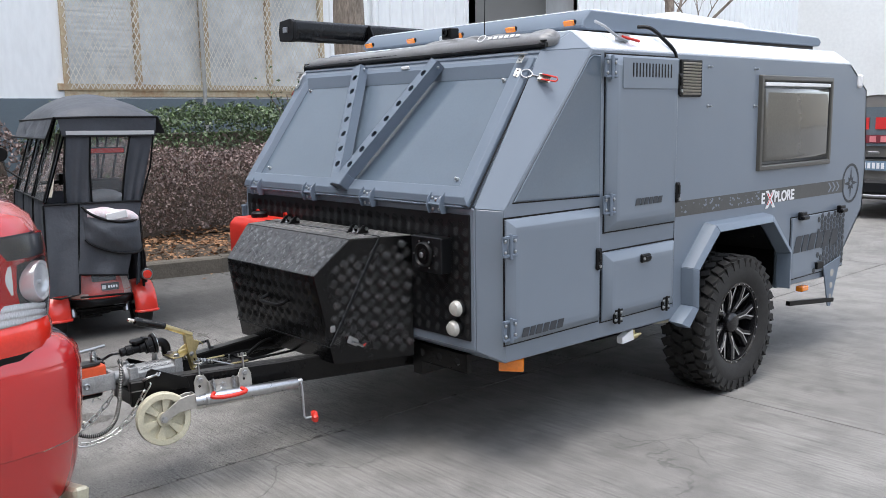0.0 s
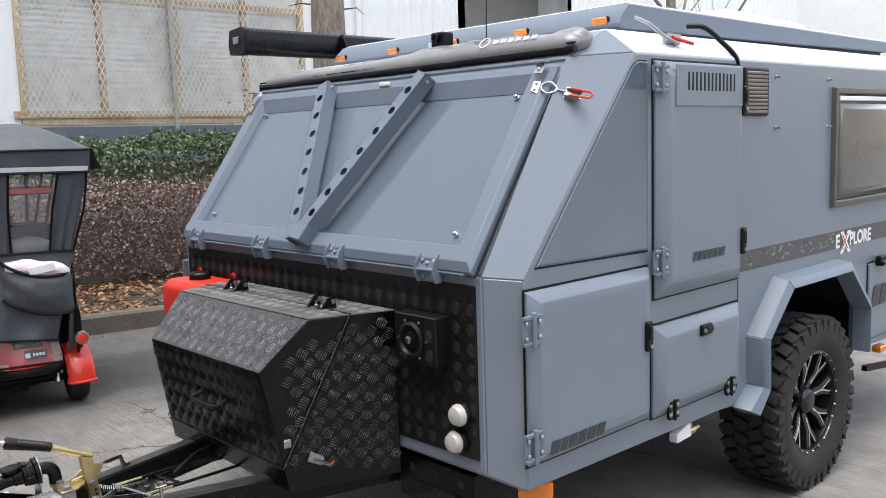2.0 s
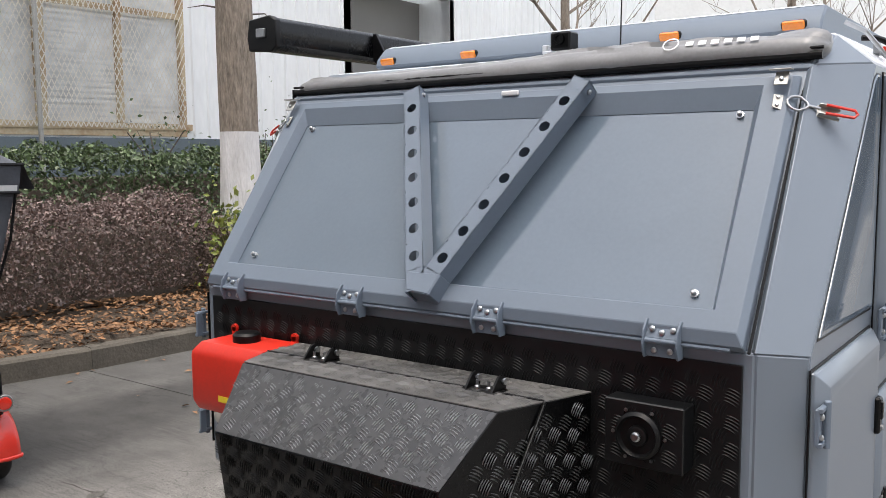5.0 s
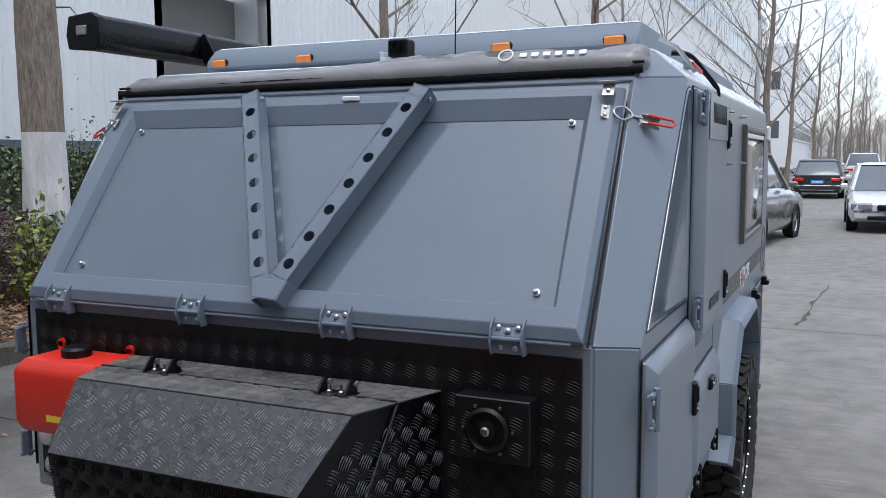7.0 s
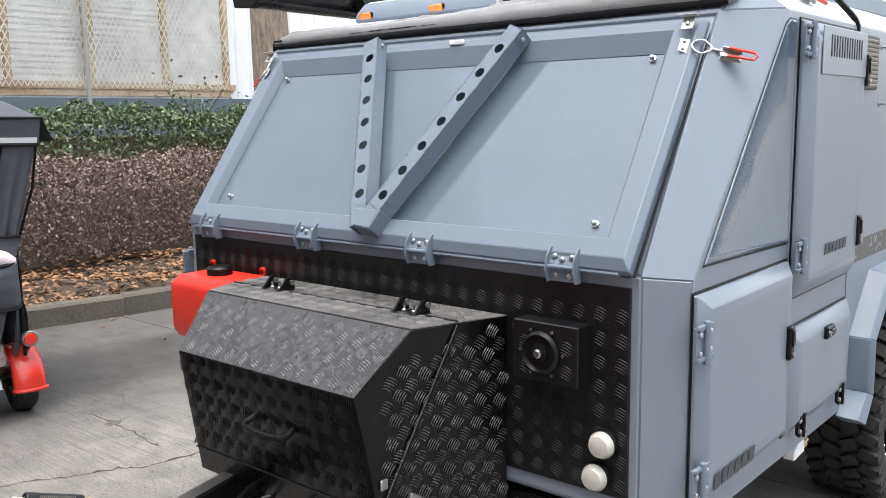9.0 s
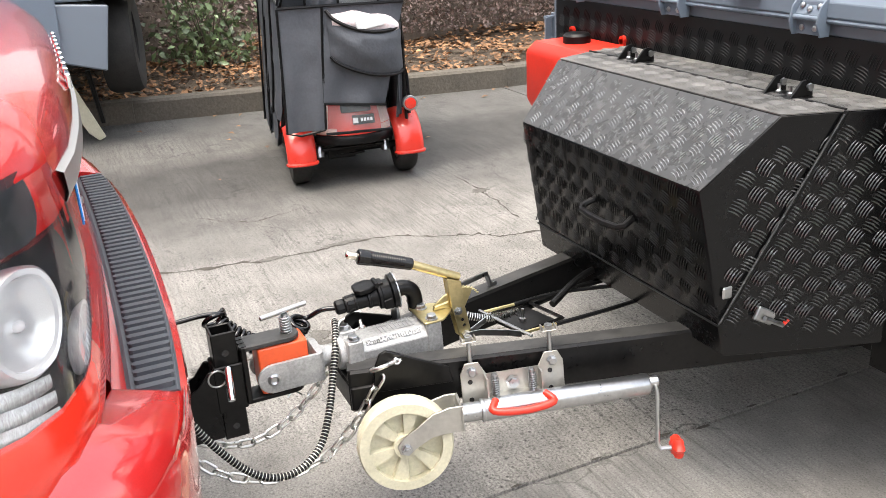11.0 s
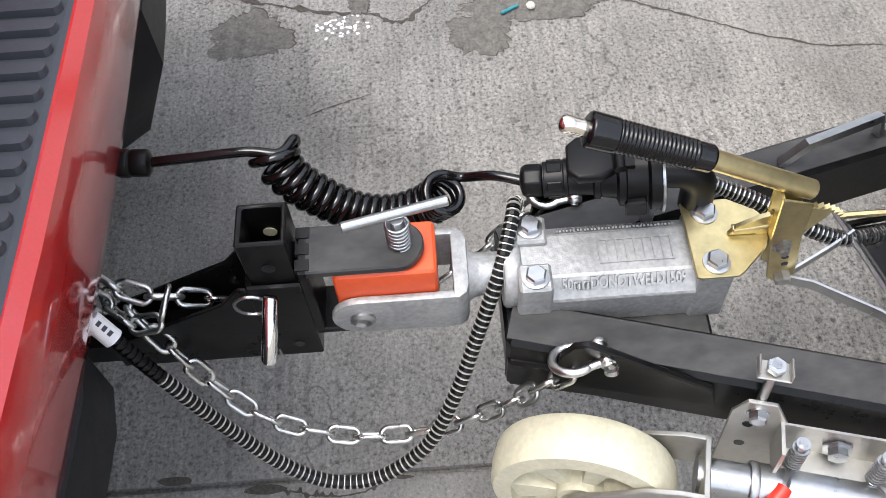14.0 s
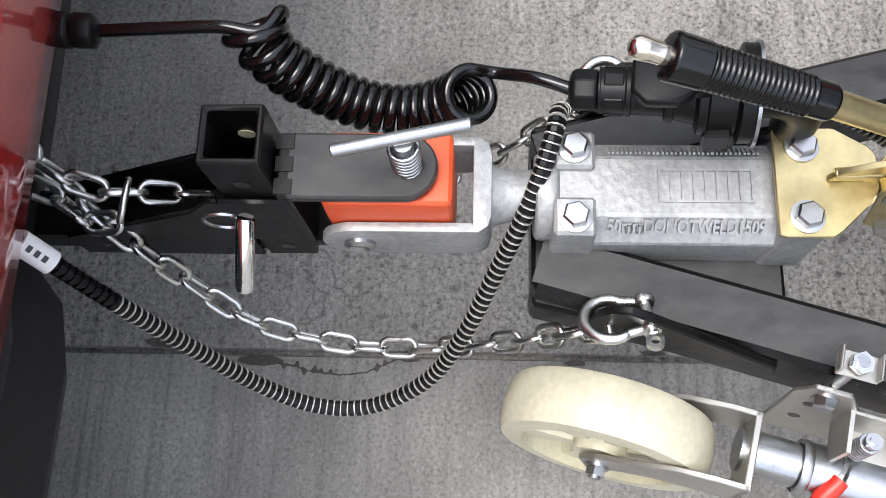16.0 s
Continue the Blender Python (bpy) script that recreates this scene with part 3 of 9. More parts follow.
for y0, y1 in ((2.5, 3.66), (3.66, 4.86), (4.86, 6.14), (6.14, 7.3)):
    for z0, z1 in ((2.15, 3.88), (3.93, 5.2)):
        part("pane", G().span((BX - 0.05, y0, z0), (BX - 0.07, y1, z1)), OLD_GLASS, wf)
g = G()
step = 0.085
for i in range(-40, 62):
    for sgn in (1, -1):
        y = WY0 + i * step
        z0, z1 = WZ0, WZ1
        a, b = (y, z0), (y + sgn * (z1 - z0) * 0.5, z1)
        # clip to the opening
        pts2 = []
        for t in np.linspace(0, 1, 41):
            py, pz = a[0] + (b[0] - a[0]) * t, z0 + (z1 - z0) * t
            if WY0 + 0.02 < py < WY1 - 0.02:
                pts2.append((py, pz))
        if len(pts2) > 2:
            p, q = pts2[0], pts2[-1]
            w = 0.009
            g.add([(BX + 0.07, p[0] - w, p[1]), (BX + 0.07, p[0] + w, p[1]), (BX + 0.07, q[0] + w, q[1]), (BX + 0.07, q[0] - w, q[1])], [(0, 1, 2, 3)])
part("mesh_guard", g, material("pale_mesh_paint", (0.66, 0.63, 0.56), 0.6, spread=0.2, scale=3), wf, "diamond mesh guard", kind="stuff")
part("pipe", G().cyl((BX + 0.16, 4.75, 0.3), (BX + 0.16, 4.75, 5.6), 0.035, n=10), material("grey_pipe", (0.33, 0.33, 0.31), 0.5), factory)
part("downpipe", G().cyl((BX + 0.1, 8.55, 0.3), (BX + 0.1, 8.55, FH), 0.05, n=10), WALL_WHITE, factory)


# ---------- the camper trailer ----------
trailer = thing("camper_trailer", (0, 1.9, 0), "matte grey-blue off-road camper trailer parked on the concrete road", "camper trailer")
W, XF = 1.05, 0.95              # half widths of the side walls and of the front face
ARCH = [(1.50, 0.49), (1.50, 0.75), (1.70, 0.945), (2.33, 0.945), (2.555, 0.73), (2.555, 0.49)]
SIDE = [(0.10, 0.51), *ARCH, (3.32, 0.47), (3.76, 0.89), (3.785, 1.20), (3.74, 1.72), (3.47, 1.885), (0.69, 1.880), (0.10, 1.18)]
INNER = (0, 1.9, 1.2)
def shell_plate(name, pts, thick=0.025, inside=INNER, label=""):
    return part(name, G().slab(pts, thick, inside), GREY, trailer, label, bevel=0.0015 if name == "front_cheek" else 0.006)


for s in (1, -1):
    part("side_wall", G().prism(SIDE, "x", s * W, s * (W - 0.03)), GREY, trailer, "grey-blue painted side wall", bevel=0.006)
    shell_plate("front_corner", [(s * XF, 0.02, 0.56), (s * W, 0.10, 0.51), (s * W, 0.10, 1.18), (s * XF, 0.02, 1.19)])
    shell_plate("front_cheek", [(s * XF, 0.02, 1.19), (s * W, 0.10, 1.18), (s * W, 0.69, 1.880), (s * 0.945, 0.452, 1.865)])
    shell_plate("roof_corner", [(s * 0.945, 0.452, 1.865), (s * W, 0.69, 1.880), (s * 0.953, 0.660, 1.966)], 0.02)
shell_plate("front_wall", [(-XF, 0.02, 0.56), (XF, 0.02, 0.56), (XF, 0.02, 1.19), (-XF, 0.02, 1.19)], 0.03)
shell_plate("front_sill", [(-XF, 0.02, 0.56), (XF, 0.02, 0.56), (W, 0.10, 0.51), (-W, 0.10, 0.51)], 0.02, (0, 1.9, 0.7))
shell_plate("front_roof_slope", [(-0.945, 0.452, 1.865), (0.945, 0.452, 1.865), (0.953, 0.660, 1.966), (-0.953, 0.660, 1.966)], 0.02)
shell_plate("hatch_frame", [(-0.945, 0.03, 1.19), (0.945, 0.03, 1.19), (0.945, 0.467, 1.865), (-0.945, 0.467, 1.865)], 0.02)
shell_plate("rear_wall", [(-W, 3.785, 1.20), (W, 3.785, 1.20), (W, 3.74, 1.72), (-W, 3.74, 1.72)])
shell_plate("rear_wall_low", [(-W, 3.76, 0.89), (W, 3.76, 0.89), (W, 3.785, 1.20), (-W, 3.785, 1.20)])
shell_plate("departure_panel", [(-W, 3.32, 0.47), (W, 3.32, 0.47), (W, 3.76, 0.89), (-W, 3.76, 0.89)])
shell_plate("rear_roof_slope", [(-W, 3.74, 1.72), (W, 3.74, 1.72), (W, 3.47, 1.885), (-W, 3.47, 1.885)])
shell_plate("floor_panel", [(-W + .03, 0.10, 0.51), (W - .03, 0.10, 0.51), (W - .03, 1.50, 0.49), (-W + .03, 1.50, 0.49)], 0.03)
shell_plate("floor_panel", [(-W + .03, 2.555, 0.49), (W - .03, 2.555, 0.49), (W - .03, 3.32, 0.47), (-W + .03, 3.32, 0.47)], 0.03)
# the light roof shell with its sloping side flanks
for s in (1, -1):
    part("roof_flank", G().slab([(s * W, 0.69, 1.882), (s * 0.953, 0.660, 1.968), (s * 0.955, 3.42, 1.972), (s * W, 3.47, 1.887)], 0.02, INNER), ROOF_WHITE, trailer, "white painted roof flank", bevel=0.005)
part("roof_shell", G().slab([(-0.953, 0.660, 1.968), (0.953, 0.660, 1.968), (0.955, 3.42, 1.972), (-0.955, 3.42, 1.972)], 0.02, INNER), ROOF_WHITE, trailer, "white painted roof shell", bevel=0.005)
part("roof_tail", G().slab([(-0.955, 3.42, 1.972), (0.955, 3.42, 1.972), (W, 3.47, 1.887), (-W, 3.47, 1.887)], 0.02, INNER), ROOF_WHITE, trailer, bevel=0.005)
# dark wheel housings
for s in (1, -1):
    g = G()
    g.loft([[(s * 1.02, *p) for p in ARCH], [(s * 0.62, *p) for p in ARCH]], False, False)
    g.add([(s * 0.62, *p) for p in ARCH], [tuple(range(len(ARCH)))])
    part("wheel_housing", g, BLACK_PAINT, trailer, "black wheel housing")
# angular arch flares standing proud of the wall
FLARE_OUT = [(1.36, 0.485), (1.475, 0.56), (1.465, 0.765), (1.69, 0.985), (2.345, 0.985), (2.60, 0.74), (2.60, 0.50)]
FLARE_IN = [(1.45, 0.44), (1.535, 0.535), (1.53, 0.745), (1.725, 0.925), (2.31, 0.925), (2.54, 0.715), (2.54, 0.50)]
for s in (1, -1):
    for i in range(len(FLARE_OUT) - 1):
        o0, o1, i0, i1 = FLARE_OUT[i], FLARE_OUT[i + 1], FLARE_IN[i], FLARE_IN[i + 1]
        ring = lambda o, q: [(s * 1.045, o[0], o[1]), (s * 1.12, o[0] * .8 + q[0] * .2, o[1] * .8 + q[1] * .2), (s * 1.135, q[0] * .85 + o[0] * .15, q[1] * .85 + o[1] * .15), (s * 1.045, q[0], q[1])]
        part("arch_flare", G().loft([ring(o0, i0), ring(o1, i1)]), GREY_EDGE, trailer, bevel=0.003)

# front tread plate: bars in groups that alternate in direction
def tread(g, origin, u, v, n, wide, high, inside=None, pitch=0.0435, size=0.0185, raised=0.0023):
    """Raised bars on a rectangle of the plane (origin; u, v; normal n)."""
    o, u, v, n = (Vector(a) for a in (origin, u, v, n))
    step = 0.064
    spots = [(i * step, j * step, 70) for i in range(int(wide / step) + 2) for j in range(int(high / step) + 2)]
    spots += [((i + 0.5) * step, (j + 0.5) * step, -20) for i in range(int(wide / step) + 2) for j in range(int(high / step) + 2)]
    for cx, cy, turn in spots:
        if not (0.008 < cx < wide - 0.008 and 0.008 < cy < high - 0.008) or (inside and not inside(cx, cy)):
            continue
        d = Vector((math.cos(radians(turn)), math.sin(radians(turn))))
        e = Vector((-d.y, d.x))
        for k in range(-2, 3):
            half = 0.0195 if abs(k) < 2 else 0.0165
            rows = []
            # a thin lens-shaped bar, bent a little
            for t in (-1.0, -0.5, 0.0, 0.5, 1.0):
                c = Vector((cx, cy)) + e * (k * 0.0078 - 0.0022 * t * t) + d * half * t
                w = 0.0018 * (1 - abs(t) ** 4)
                rows.append([o + u * q.x + v * q.y + n * h for q, h in ((c + e * (w + 0.0002), 0.0002), (c, raised * (1 - 0.85 * t ** 4)), (c - e * (w + 0.0002), 0.0002))])
            g.loft(rows, False, False)


g = G().span((-0.925, 0.012, 0.602), (0.925, 0.022, 1.160))
front_plate = part("front_plate", g, BLACK_PLATE, trailer, "black tread-plate front panel", bevel=0.002)
g = G()
tread(g, (-0.92, 0.012, 0.605), (1, 0, 0), (0, 0, 1), (0, -1, 0), 1.84, 0.55)
part("tread_relief", g, TREAD_DIM, front_plate, kind="stuff", angle=40)

# the sloping front hatch with its recessed panel
SL0 = Vector((0, -0.030, 1.19))
SE = Vector((0, 0.5735, 0.8192))
SN = Vector((0, -0.8192, 0.5735))
hm = lambda x, t, d=0.0: SL0 + Vector((x, 0, 0)) + SE * t + SN * d
T0, T1 = 0.025, 0.800
g = G()
out = [(-0.930, T0), (0.930, T0), (0.922, T1), (-0.922, T1)]
lip = [(-0.914, T0 + .028), (0.914, T0 + .028), (0.906, T1 - .012), (-0.906, T1 - .012)]
edge = [(-0.852, 0.106), (0.852, 0.106), (0.838, 0.757), (-0.838, 0.757)]
rec = [(-0.838, 0.118), (0.838, 0.118), (0.818, 0.703), (-0.818, 0.703)]
rings = [[hm(x, t, -0.035) for x, t in out], [hm(x, t, -0.012) for x, t in out], [hm(x, t, 0.006) for x, t in lip], [hm(x, t, 0.006) for x, t in edge], [hm(x, t, -0.022) for x, t in rec]]
g.loft(rings, True, False)
hatch = part("front_hatch", g, GREY_EDGE, trailer, "grey front hatch frame closed over its panel", bevel=0.002, angle=12)
g = G()
n = 14
grid = [[hm(-0.842 + 1.684 * i / n, 0.112 + 0.602 * j / n, -0.0240 + 0.0014 * math.sin(i * .9 + 1) * math.sin(j * .8) * math.sin(math.pi * i / n) * math.sin(math.pi * j / n)) for i in range(n + 1)] for j in range(n + 1)]
g.loft(grid, False, False)
part("recessed_panel", g, GREY_PANEL, hatch, angle=80)
for x, t in ((-0.772, 0.155), (0.786, 0.155), (-0.782, 0.686), (0.786, 0.686)):
    part("bolt", G().lathe([(0.011, -0.024), (0.011, -0.018), (0.007, -0.017), (0.007, -0.008), (0.004, -0.006)], hm(x, t), SN, 10), STEEL, hatch)

for s in (1, -1):
    part("seal", G().tube([hm(s * 0.941, T0 - 0.005, -0.026), hm(s * 0.930, T1 + 0.01, -0.026)], 0.004, 6), BLACK_PLASTIC, hatch)
# V-shaped perforated brace on the hatch
def channel(g, a, b, wide, deep, holes, radius, nrm):
    """A perforated channel: a holed face with two flanges, open at the back."""
    a, b, nrm = Vector(a), Vector(b), Vector(nrm).normalized()
    d = (b - a).normalized()
    e = nrm.cross(d)
    cell = (b - a).length / holes
    for layer in (0.0, -0.004):
        for i in range(holes):
            c = a + d * cell * (i + 0.5) + nrm * layer
            sq, ci = [], []
            for k in range(24):
                ang = math.tau * (k + 0.5) / 24
                cx, sx = math.cos(ang), math.sin(ang)
                m = max(abs(cx), abs(sx))
                sq.append(c + d * (cx / m * cell / 2) + e * (sx / m * wide / 2))
                ci.append(c + d * (cx * radius) + e * (sx * radius))
            g.loft([sq, ci], True, False)
            if layer == 0.0:
                g.loft([ci, [p - nrm * 0.004 for p in ci]], True, False)
    for s in (1, -1):
        p, q = a + e * s * wide / 2, b + e * s * wide / 2
        g.slab([p, q, q - nrm * deep, p - nrm * deep], 0.004, (a + b) / 2)
    for p in (a, b):
        g.slab([p + e * wide / 2, p - e * wide / 2, p - e * wide / 2 - nrm * deep, p + e * wide / 2 - nrm * deep], 0.004, (a + b) / 2)


# each bar: seven holes between plain ends
for side, (xa, xb), (ta, tb) in (("left", (-0.2865, 0.0005), (0.741, 0.113)), ("right", (0.3145, 0.0635), (0.741, 0.113))):
    k = (xb - xa) / (tb - ta)
    at = lambda t, d=0.062: hm(xa + k * (t - ta), t, d)
    g = G()
    channel(g, at(ta), at(tb), 0.062, 0.058, 7, 0.0172, SN)
    for t0, t1 in ((0.778, ta), (tb, 0.052)):
        p, q = at(t0), at(t1)
        e = SN.cross((q - p).normalized()) * 0.031
        g.slab([p - e, p + e, q + e, q - e], 0.004, (p + q) / 2 - SN)
        for w in (e, -e):
            g.slab([p + w, q + w, q + w - SN * 0.058, p + w - SN * 0.058], 0.004, (p + q) / 2)
        if t0 > ta:
            g.slab([p - e, p + e, p + e - SN * 0.058, p - e - SN * 0.058], 0.004, q)
    bar = part("brace_bar", g, GREY_EDGE, trailer, "perforated grey brace bar")
    e = SN.cross((at(tb) - at(ta)).normalized())
    for o in (1, -1):
        part("bolt", G().lathe([(0.008, 0), (0.008, 0.005), (0.004, 0.008)], at(0.757, 0.035) + e * o * 0.031, e * o, 8), STEEL, bar)
part("brace_foot", G().prism([(-0.002, 0.047), (0.080, 0.040), (0.097, 0.108), (-0.029, 0.108)], "z", 0.0, 0.0634).moved(basis(SL0, Vector((1, 0, 0)), SE, SN)), GREY_EDGE, trailer, bevel=0.004)
part("hatch_pull", G().box(hm(0.06, 0.775, 0.014), (0.062, 0.010, 0.016)), WHITE_PAINT, trailer, "small white pull tab", bevel=0.003)
# hatch hinges and the long rod behind them
part("hinge_rod", G().cyl((-0.90, 0.000, 1.195), (0.90, 0.000, 1.195), 0.006, n=8), GREY_EDGE, trailer)
for x in (-0.785, -0.252, 0.247, 0.742):
    g = G()
    for dx in (-0.042, 0.042):
        g.prism([(-0.020, 1.158), (-0.034, 1.190), (-0.026, 1.226), (-0.004, 1.250), (0.014, 1.246), (0.010, 1.158)], "x", x + dx - 0.0025, x + dx + 0.0025)
    g.slab([(x - .042, -0.018, 1.206), (x + .042, -0.018, 1.206), (x + .042, 0.006, 1.246), (x - .042, 0.006, 1.246)], 0.004, INNER)
    g.slab([(x - .042, -0.010, 1.160), (x + .042, -0.010, 1.160), (x + .042, -0.012, 1.194), (x - .042, -0.012, 1.194)], 0.004, INNER)
    g.cyl((x - .044, -0.020, 1.200), (x + .044, -0.020, 1.200), 0.0065, n=10)
    hinge = part("hinge", g, GREY_EDGE, trailer, "folded grey hinge", bevel=0.001)
    for bx, by, bz in ((-.026, -.008, 1.226), (0.0, -.012, 1.219), (.026, -.008, 1.226), (-.020, -.0105, 1.176), (.020, -.0105, 1.176)):
        part("bolt", G().lathe([(0.0075, 0), (0.0075, 0.004), (0.004, 0.006)], (x + bx, by, bz), (0, -1, 0.45 if bz > 1.2 else 0.0), 8), STEEL, hinge)

# rolled awning bag along the top of the hatch
g = G()
rings = []
NB = 170
for i in range(NB):
    x = -0.955 + 1.925 * i / (NB - 1)
    f = 0.35 + 0.65 * math.sqrt(min(1, i / 6, (NB - 1 - i) / 4))
    sag = 0.010 * math.sin(x * 2.1 + 0.6) + 0.004 * math.sin(x * 6.3)
    ring = []
    for j in range(34):
        a = math.tau * j / 34
        up = max(0.0, math.sin(a))
        r = 1 + 0.10 * math.sin(2 * a + 0.8) + 0.03 * math.sin(x * 5 + 2 * a)
        crease = noise.noise(Vector((x * 2.6 + 4, a * 2.4 + x * 2.3, 3)))
        fold = up * (0.022 * (abs(crease) - 0.25) + 0.007 * noise.noise(Vector((x * 8, a * 3, 7)))) + 0.0015 * noise.noise(Vector((x * 30, math.cos(a) * 4, math.sin(a) * 4)))
        ring.append((x, 0.522 + (0.062 * r * f + fold) * math.copysign(abs(math.cos(a)) ** 0.7, math.cos(a)) + 0.018 * up, 1.918 + sag * up + (0.040 * r * f + fold * 1.3) * math.copysign(abs(math.sin(a)) ** 0.75, math.sin(a)) - 0.010 * (1 - i / NB)))
    rings.append(ring)
g.loft(rings)
bag = tagged(part("awning_bag", g, FABRIC, None, angle=60), "grey rolled awning in a wrinkled vinyl bag", "awning")
rail = part("zip_rail", G().tube([(-0.95, 0.466, 1.884), (0.0, 0.464, 1.888), (0.965, 0.470, 1.892)], 0.012, 10), BLACK_PLASTIC, bag, "black zip and rail")
part("welt", G().tube([(-0.955, 0.462, 1.903), (0.0, 0.460, 1.907), (0.968, 0.466, 1.911)], 0.0045, 8), BLACK_PLASTIC, bag)
part("end_tab", G().box((-0.962, 0.47, 1.872), (0.008, 0.02, 0.05)), BLACK_PLASTIC, bag, bevel=0.002)
# faint white mark on the bag
g = G().lathe([(0.020, 0), (0.024, 0), (0.024, 0.001), (0.020, 0.001)], (0.555, 0.470, 1.949), (0, -0.75, 0.66), 20, ring=True)
for i in range(6):
    g.box((0.61 + i * 0.036, 0.470, 1.947), (0.022, 0.002, 0.016), Matrix.Rotation(radians(-40), 3, "X"))
part("mark", g, WHITE_PAINT, bag)

# pop-top lid with amber front markers
lid = part("roof_lid", G().prism([(0.875, 1.990), (0.840, 2.003), (0.852, 2.035), (0.905, 2.084), (3.36, 2.066), (3.40, 2.040), (3.38, 2.010)], "x", -0.870, 0.870), GREY_EDGE, trailer, bevel=0.006)
g = G()
g.loft([[(-0.858, 0.912, 2.0855), (0.858, 0.912, 2.0855), (0.858, 3.35, 2.0685), (-0.858, 3.35, 2.0685)], [(-0.851, 0.93, 2.092), (0.851, 0.93, 2.092), (0.851, 3.33, 2.076), (-0.851, 3.33, 2.076)]])
part("lid_skin", g, ROOF_WHITE, lid, "white lid top")
g = G()
g.loft([[(0.25, 1.75, 2.078), (0.80, 1.75, 2.078), (0.80, 2.60, 2.073), (0.25, 2.60, 2.073)], [(0.28, 1.80, 2.146), (0.76, 1.80, 2.146), (0.76, 2.55, 2.126), (0.28, 2.55, 2.126)]])
part("roof_hatch", g, ROOF_WHITE, lid, "white roof hatch dome", bevel=0.012, seg=2)
for x in (-0.80, -0.40, 0.0, 0.40, 0.79):
    g = G().box((x, 0.848, 2.022), (0.075, 0.02, 0.034), Matrix.Rotation(radians(25), 3, "X"))
    mk = part("marker_light", g, BLACK_PLASTIC, lid, bevel=0.006)
    part("lens", G().box((x, 0.841, 2.023), (0.066, 0.022, 0.027), Matrix.Rotation(radians(25), 3, "X")), AMBER, mk, bevel=0.007, seg=2)
part("canvas_gap", G().span((-0.84, 0.92, 1.968), (0.84, 3.34, 2.012)), BLACK_PLASTIC, lid)
# roof camera and whip aerial
rc = part("roof_camera", G().box((0.088, 0.700, 2.018), (0.075, 0.065, 0.06)), BLACK_PLASTIC, trailer, "black roof camera", bevel=0.006)
part("lens", G().lathe([(0.02, 0), (0.02, 0.012), (0.012, 0.012), (0.010, 0.006)], (0.088, 0.668, 2.022), (0, -1, 0), 14), BLACK_GLOSS, rc)
part("bracket", G().span((0.01, 0.688, 1.966), (0.17, 0.728, 1.990)).box((0.016, 0.708, 1.996), (0.02, 0.03, 0.03)), ROOF_WHITE, rc, bevel=0.003)
part("aerial", G().cyl((0.245, 0.80, 1.968), (0.247, 0.82, 2.70), 0.0028, 0.0012, 6), BLACK_PLASTIC, trailer, "thin whip aerial")
# over-centre catch at the corner of the hatch, with red handle
def catch(p, q, mirror=1):
    """Bracket, hook plate, wire ring and toggle lever from the hatch edge p to the cheek q."""
    p, q = Vector(p), Vector(q)
    d = (q - p).normalized()
    up = Vector((mirror * 0.25, -0.78, 0.55)).normalized()
    side = d.cross(up).normalized() * mirror
    face = Matrix.Rotation(radians(-35), 3, "X")
    c = part("latch", G().box(p + Vector((0, 0.012, 0.062)), (0.034, 0.004, 0.042), face).box(p + Vector((-0.004, 0.02, 0.085)), (0.055, 0.03, 0.004)), SATIN, trailer, "zinc over-centre latch with red handle", bevel=0.001)
    part("bolt", G().lathe([(0.006, 0), (0.006, 0.004), (0.003, 0.006)], p + Vector((0, 0.008, 0.060)), up, 10), STEEL, c)
    hook = part("hook_plate", G().prism([(-0.018, -0.02), (0.006, -0.024), (0.018, 0.0), (0.006, 0.024), (-0.018, 0.02)], "z", 0.0, 0.004).moved(basis(p, d, side, up)), SATIN, c, bevel=0.001)
    for k in (-0.012, 0.012):
        part("bolt", G().lathe([(0.005, 0.004), (0.005, 0.007), (0.003, 0.009)], p - d * 0.006 + side * k, up, 10), STEEL, hook)
    ring = [p + d * (0.044 - 0.026 * math.cos(a)) + side * (0.021 * math.sin(a)) * (1 if math.cos(a) > -0.4 else 0.8) + up * 0.014 for a in (math.tau * k / 24 for k in range(25))]
    part("ring", G().tube(ring, 0.0034, 8), STEEL, c)
    part("draw_rod", G().tube([p + d * 0.069 + up * 0.014, p + d * 0.10 + up * 0.014], 0.004, 8), STEEL, c)
    part("base_plate", G().prism([(0.088, -0.018), (0.150, -0.018), (0.150, 0.018), (0.088, 0.018)], "z", 0.0, 0.003).moved(basis(p, d, side, up)), SATIN, c, bevel=0.001)
    for k in (-0.014, 0.014):
        part("cheek", G().prism([(0.095, 0.002), (0.15, 0.002), (0.15, 0.010), (0.128, 0.020), (0.10, 0.016)], "y", k - 0.0012, k + 0.0012).moved(basis(p, d, side, up)), SATIN, c)
    part("handle", G().tube([p + d * 0.115 + side * 0.013 + up * 0.017, p + d * 0.185 + side * 0.011 + up * 0.022, p + d * 0.192 + up * 0.023, p + d * 0.185 - side * 0.011 + up * 0.022, p + d * 0.115 - side * 0.013 + up * 0.017], 0.0038, 8), RED_PLASTIC, c, "red dipped handle")


catch((0.889, 0.368, 1.768), (1.030, 0.440, 1.728))
catch((-0.889, 0.368, 1.768), (-1.030, 0.440, 1.728), -1)
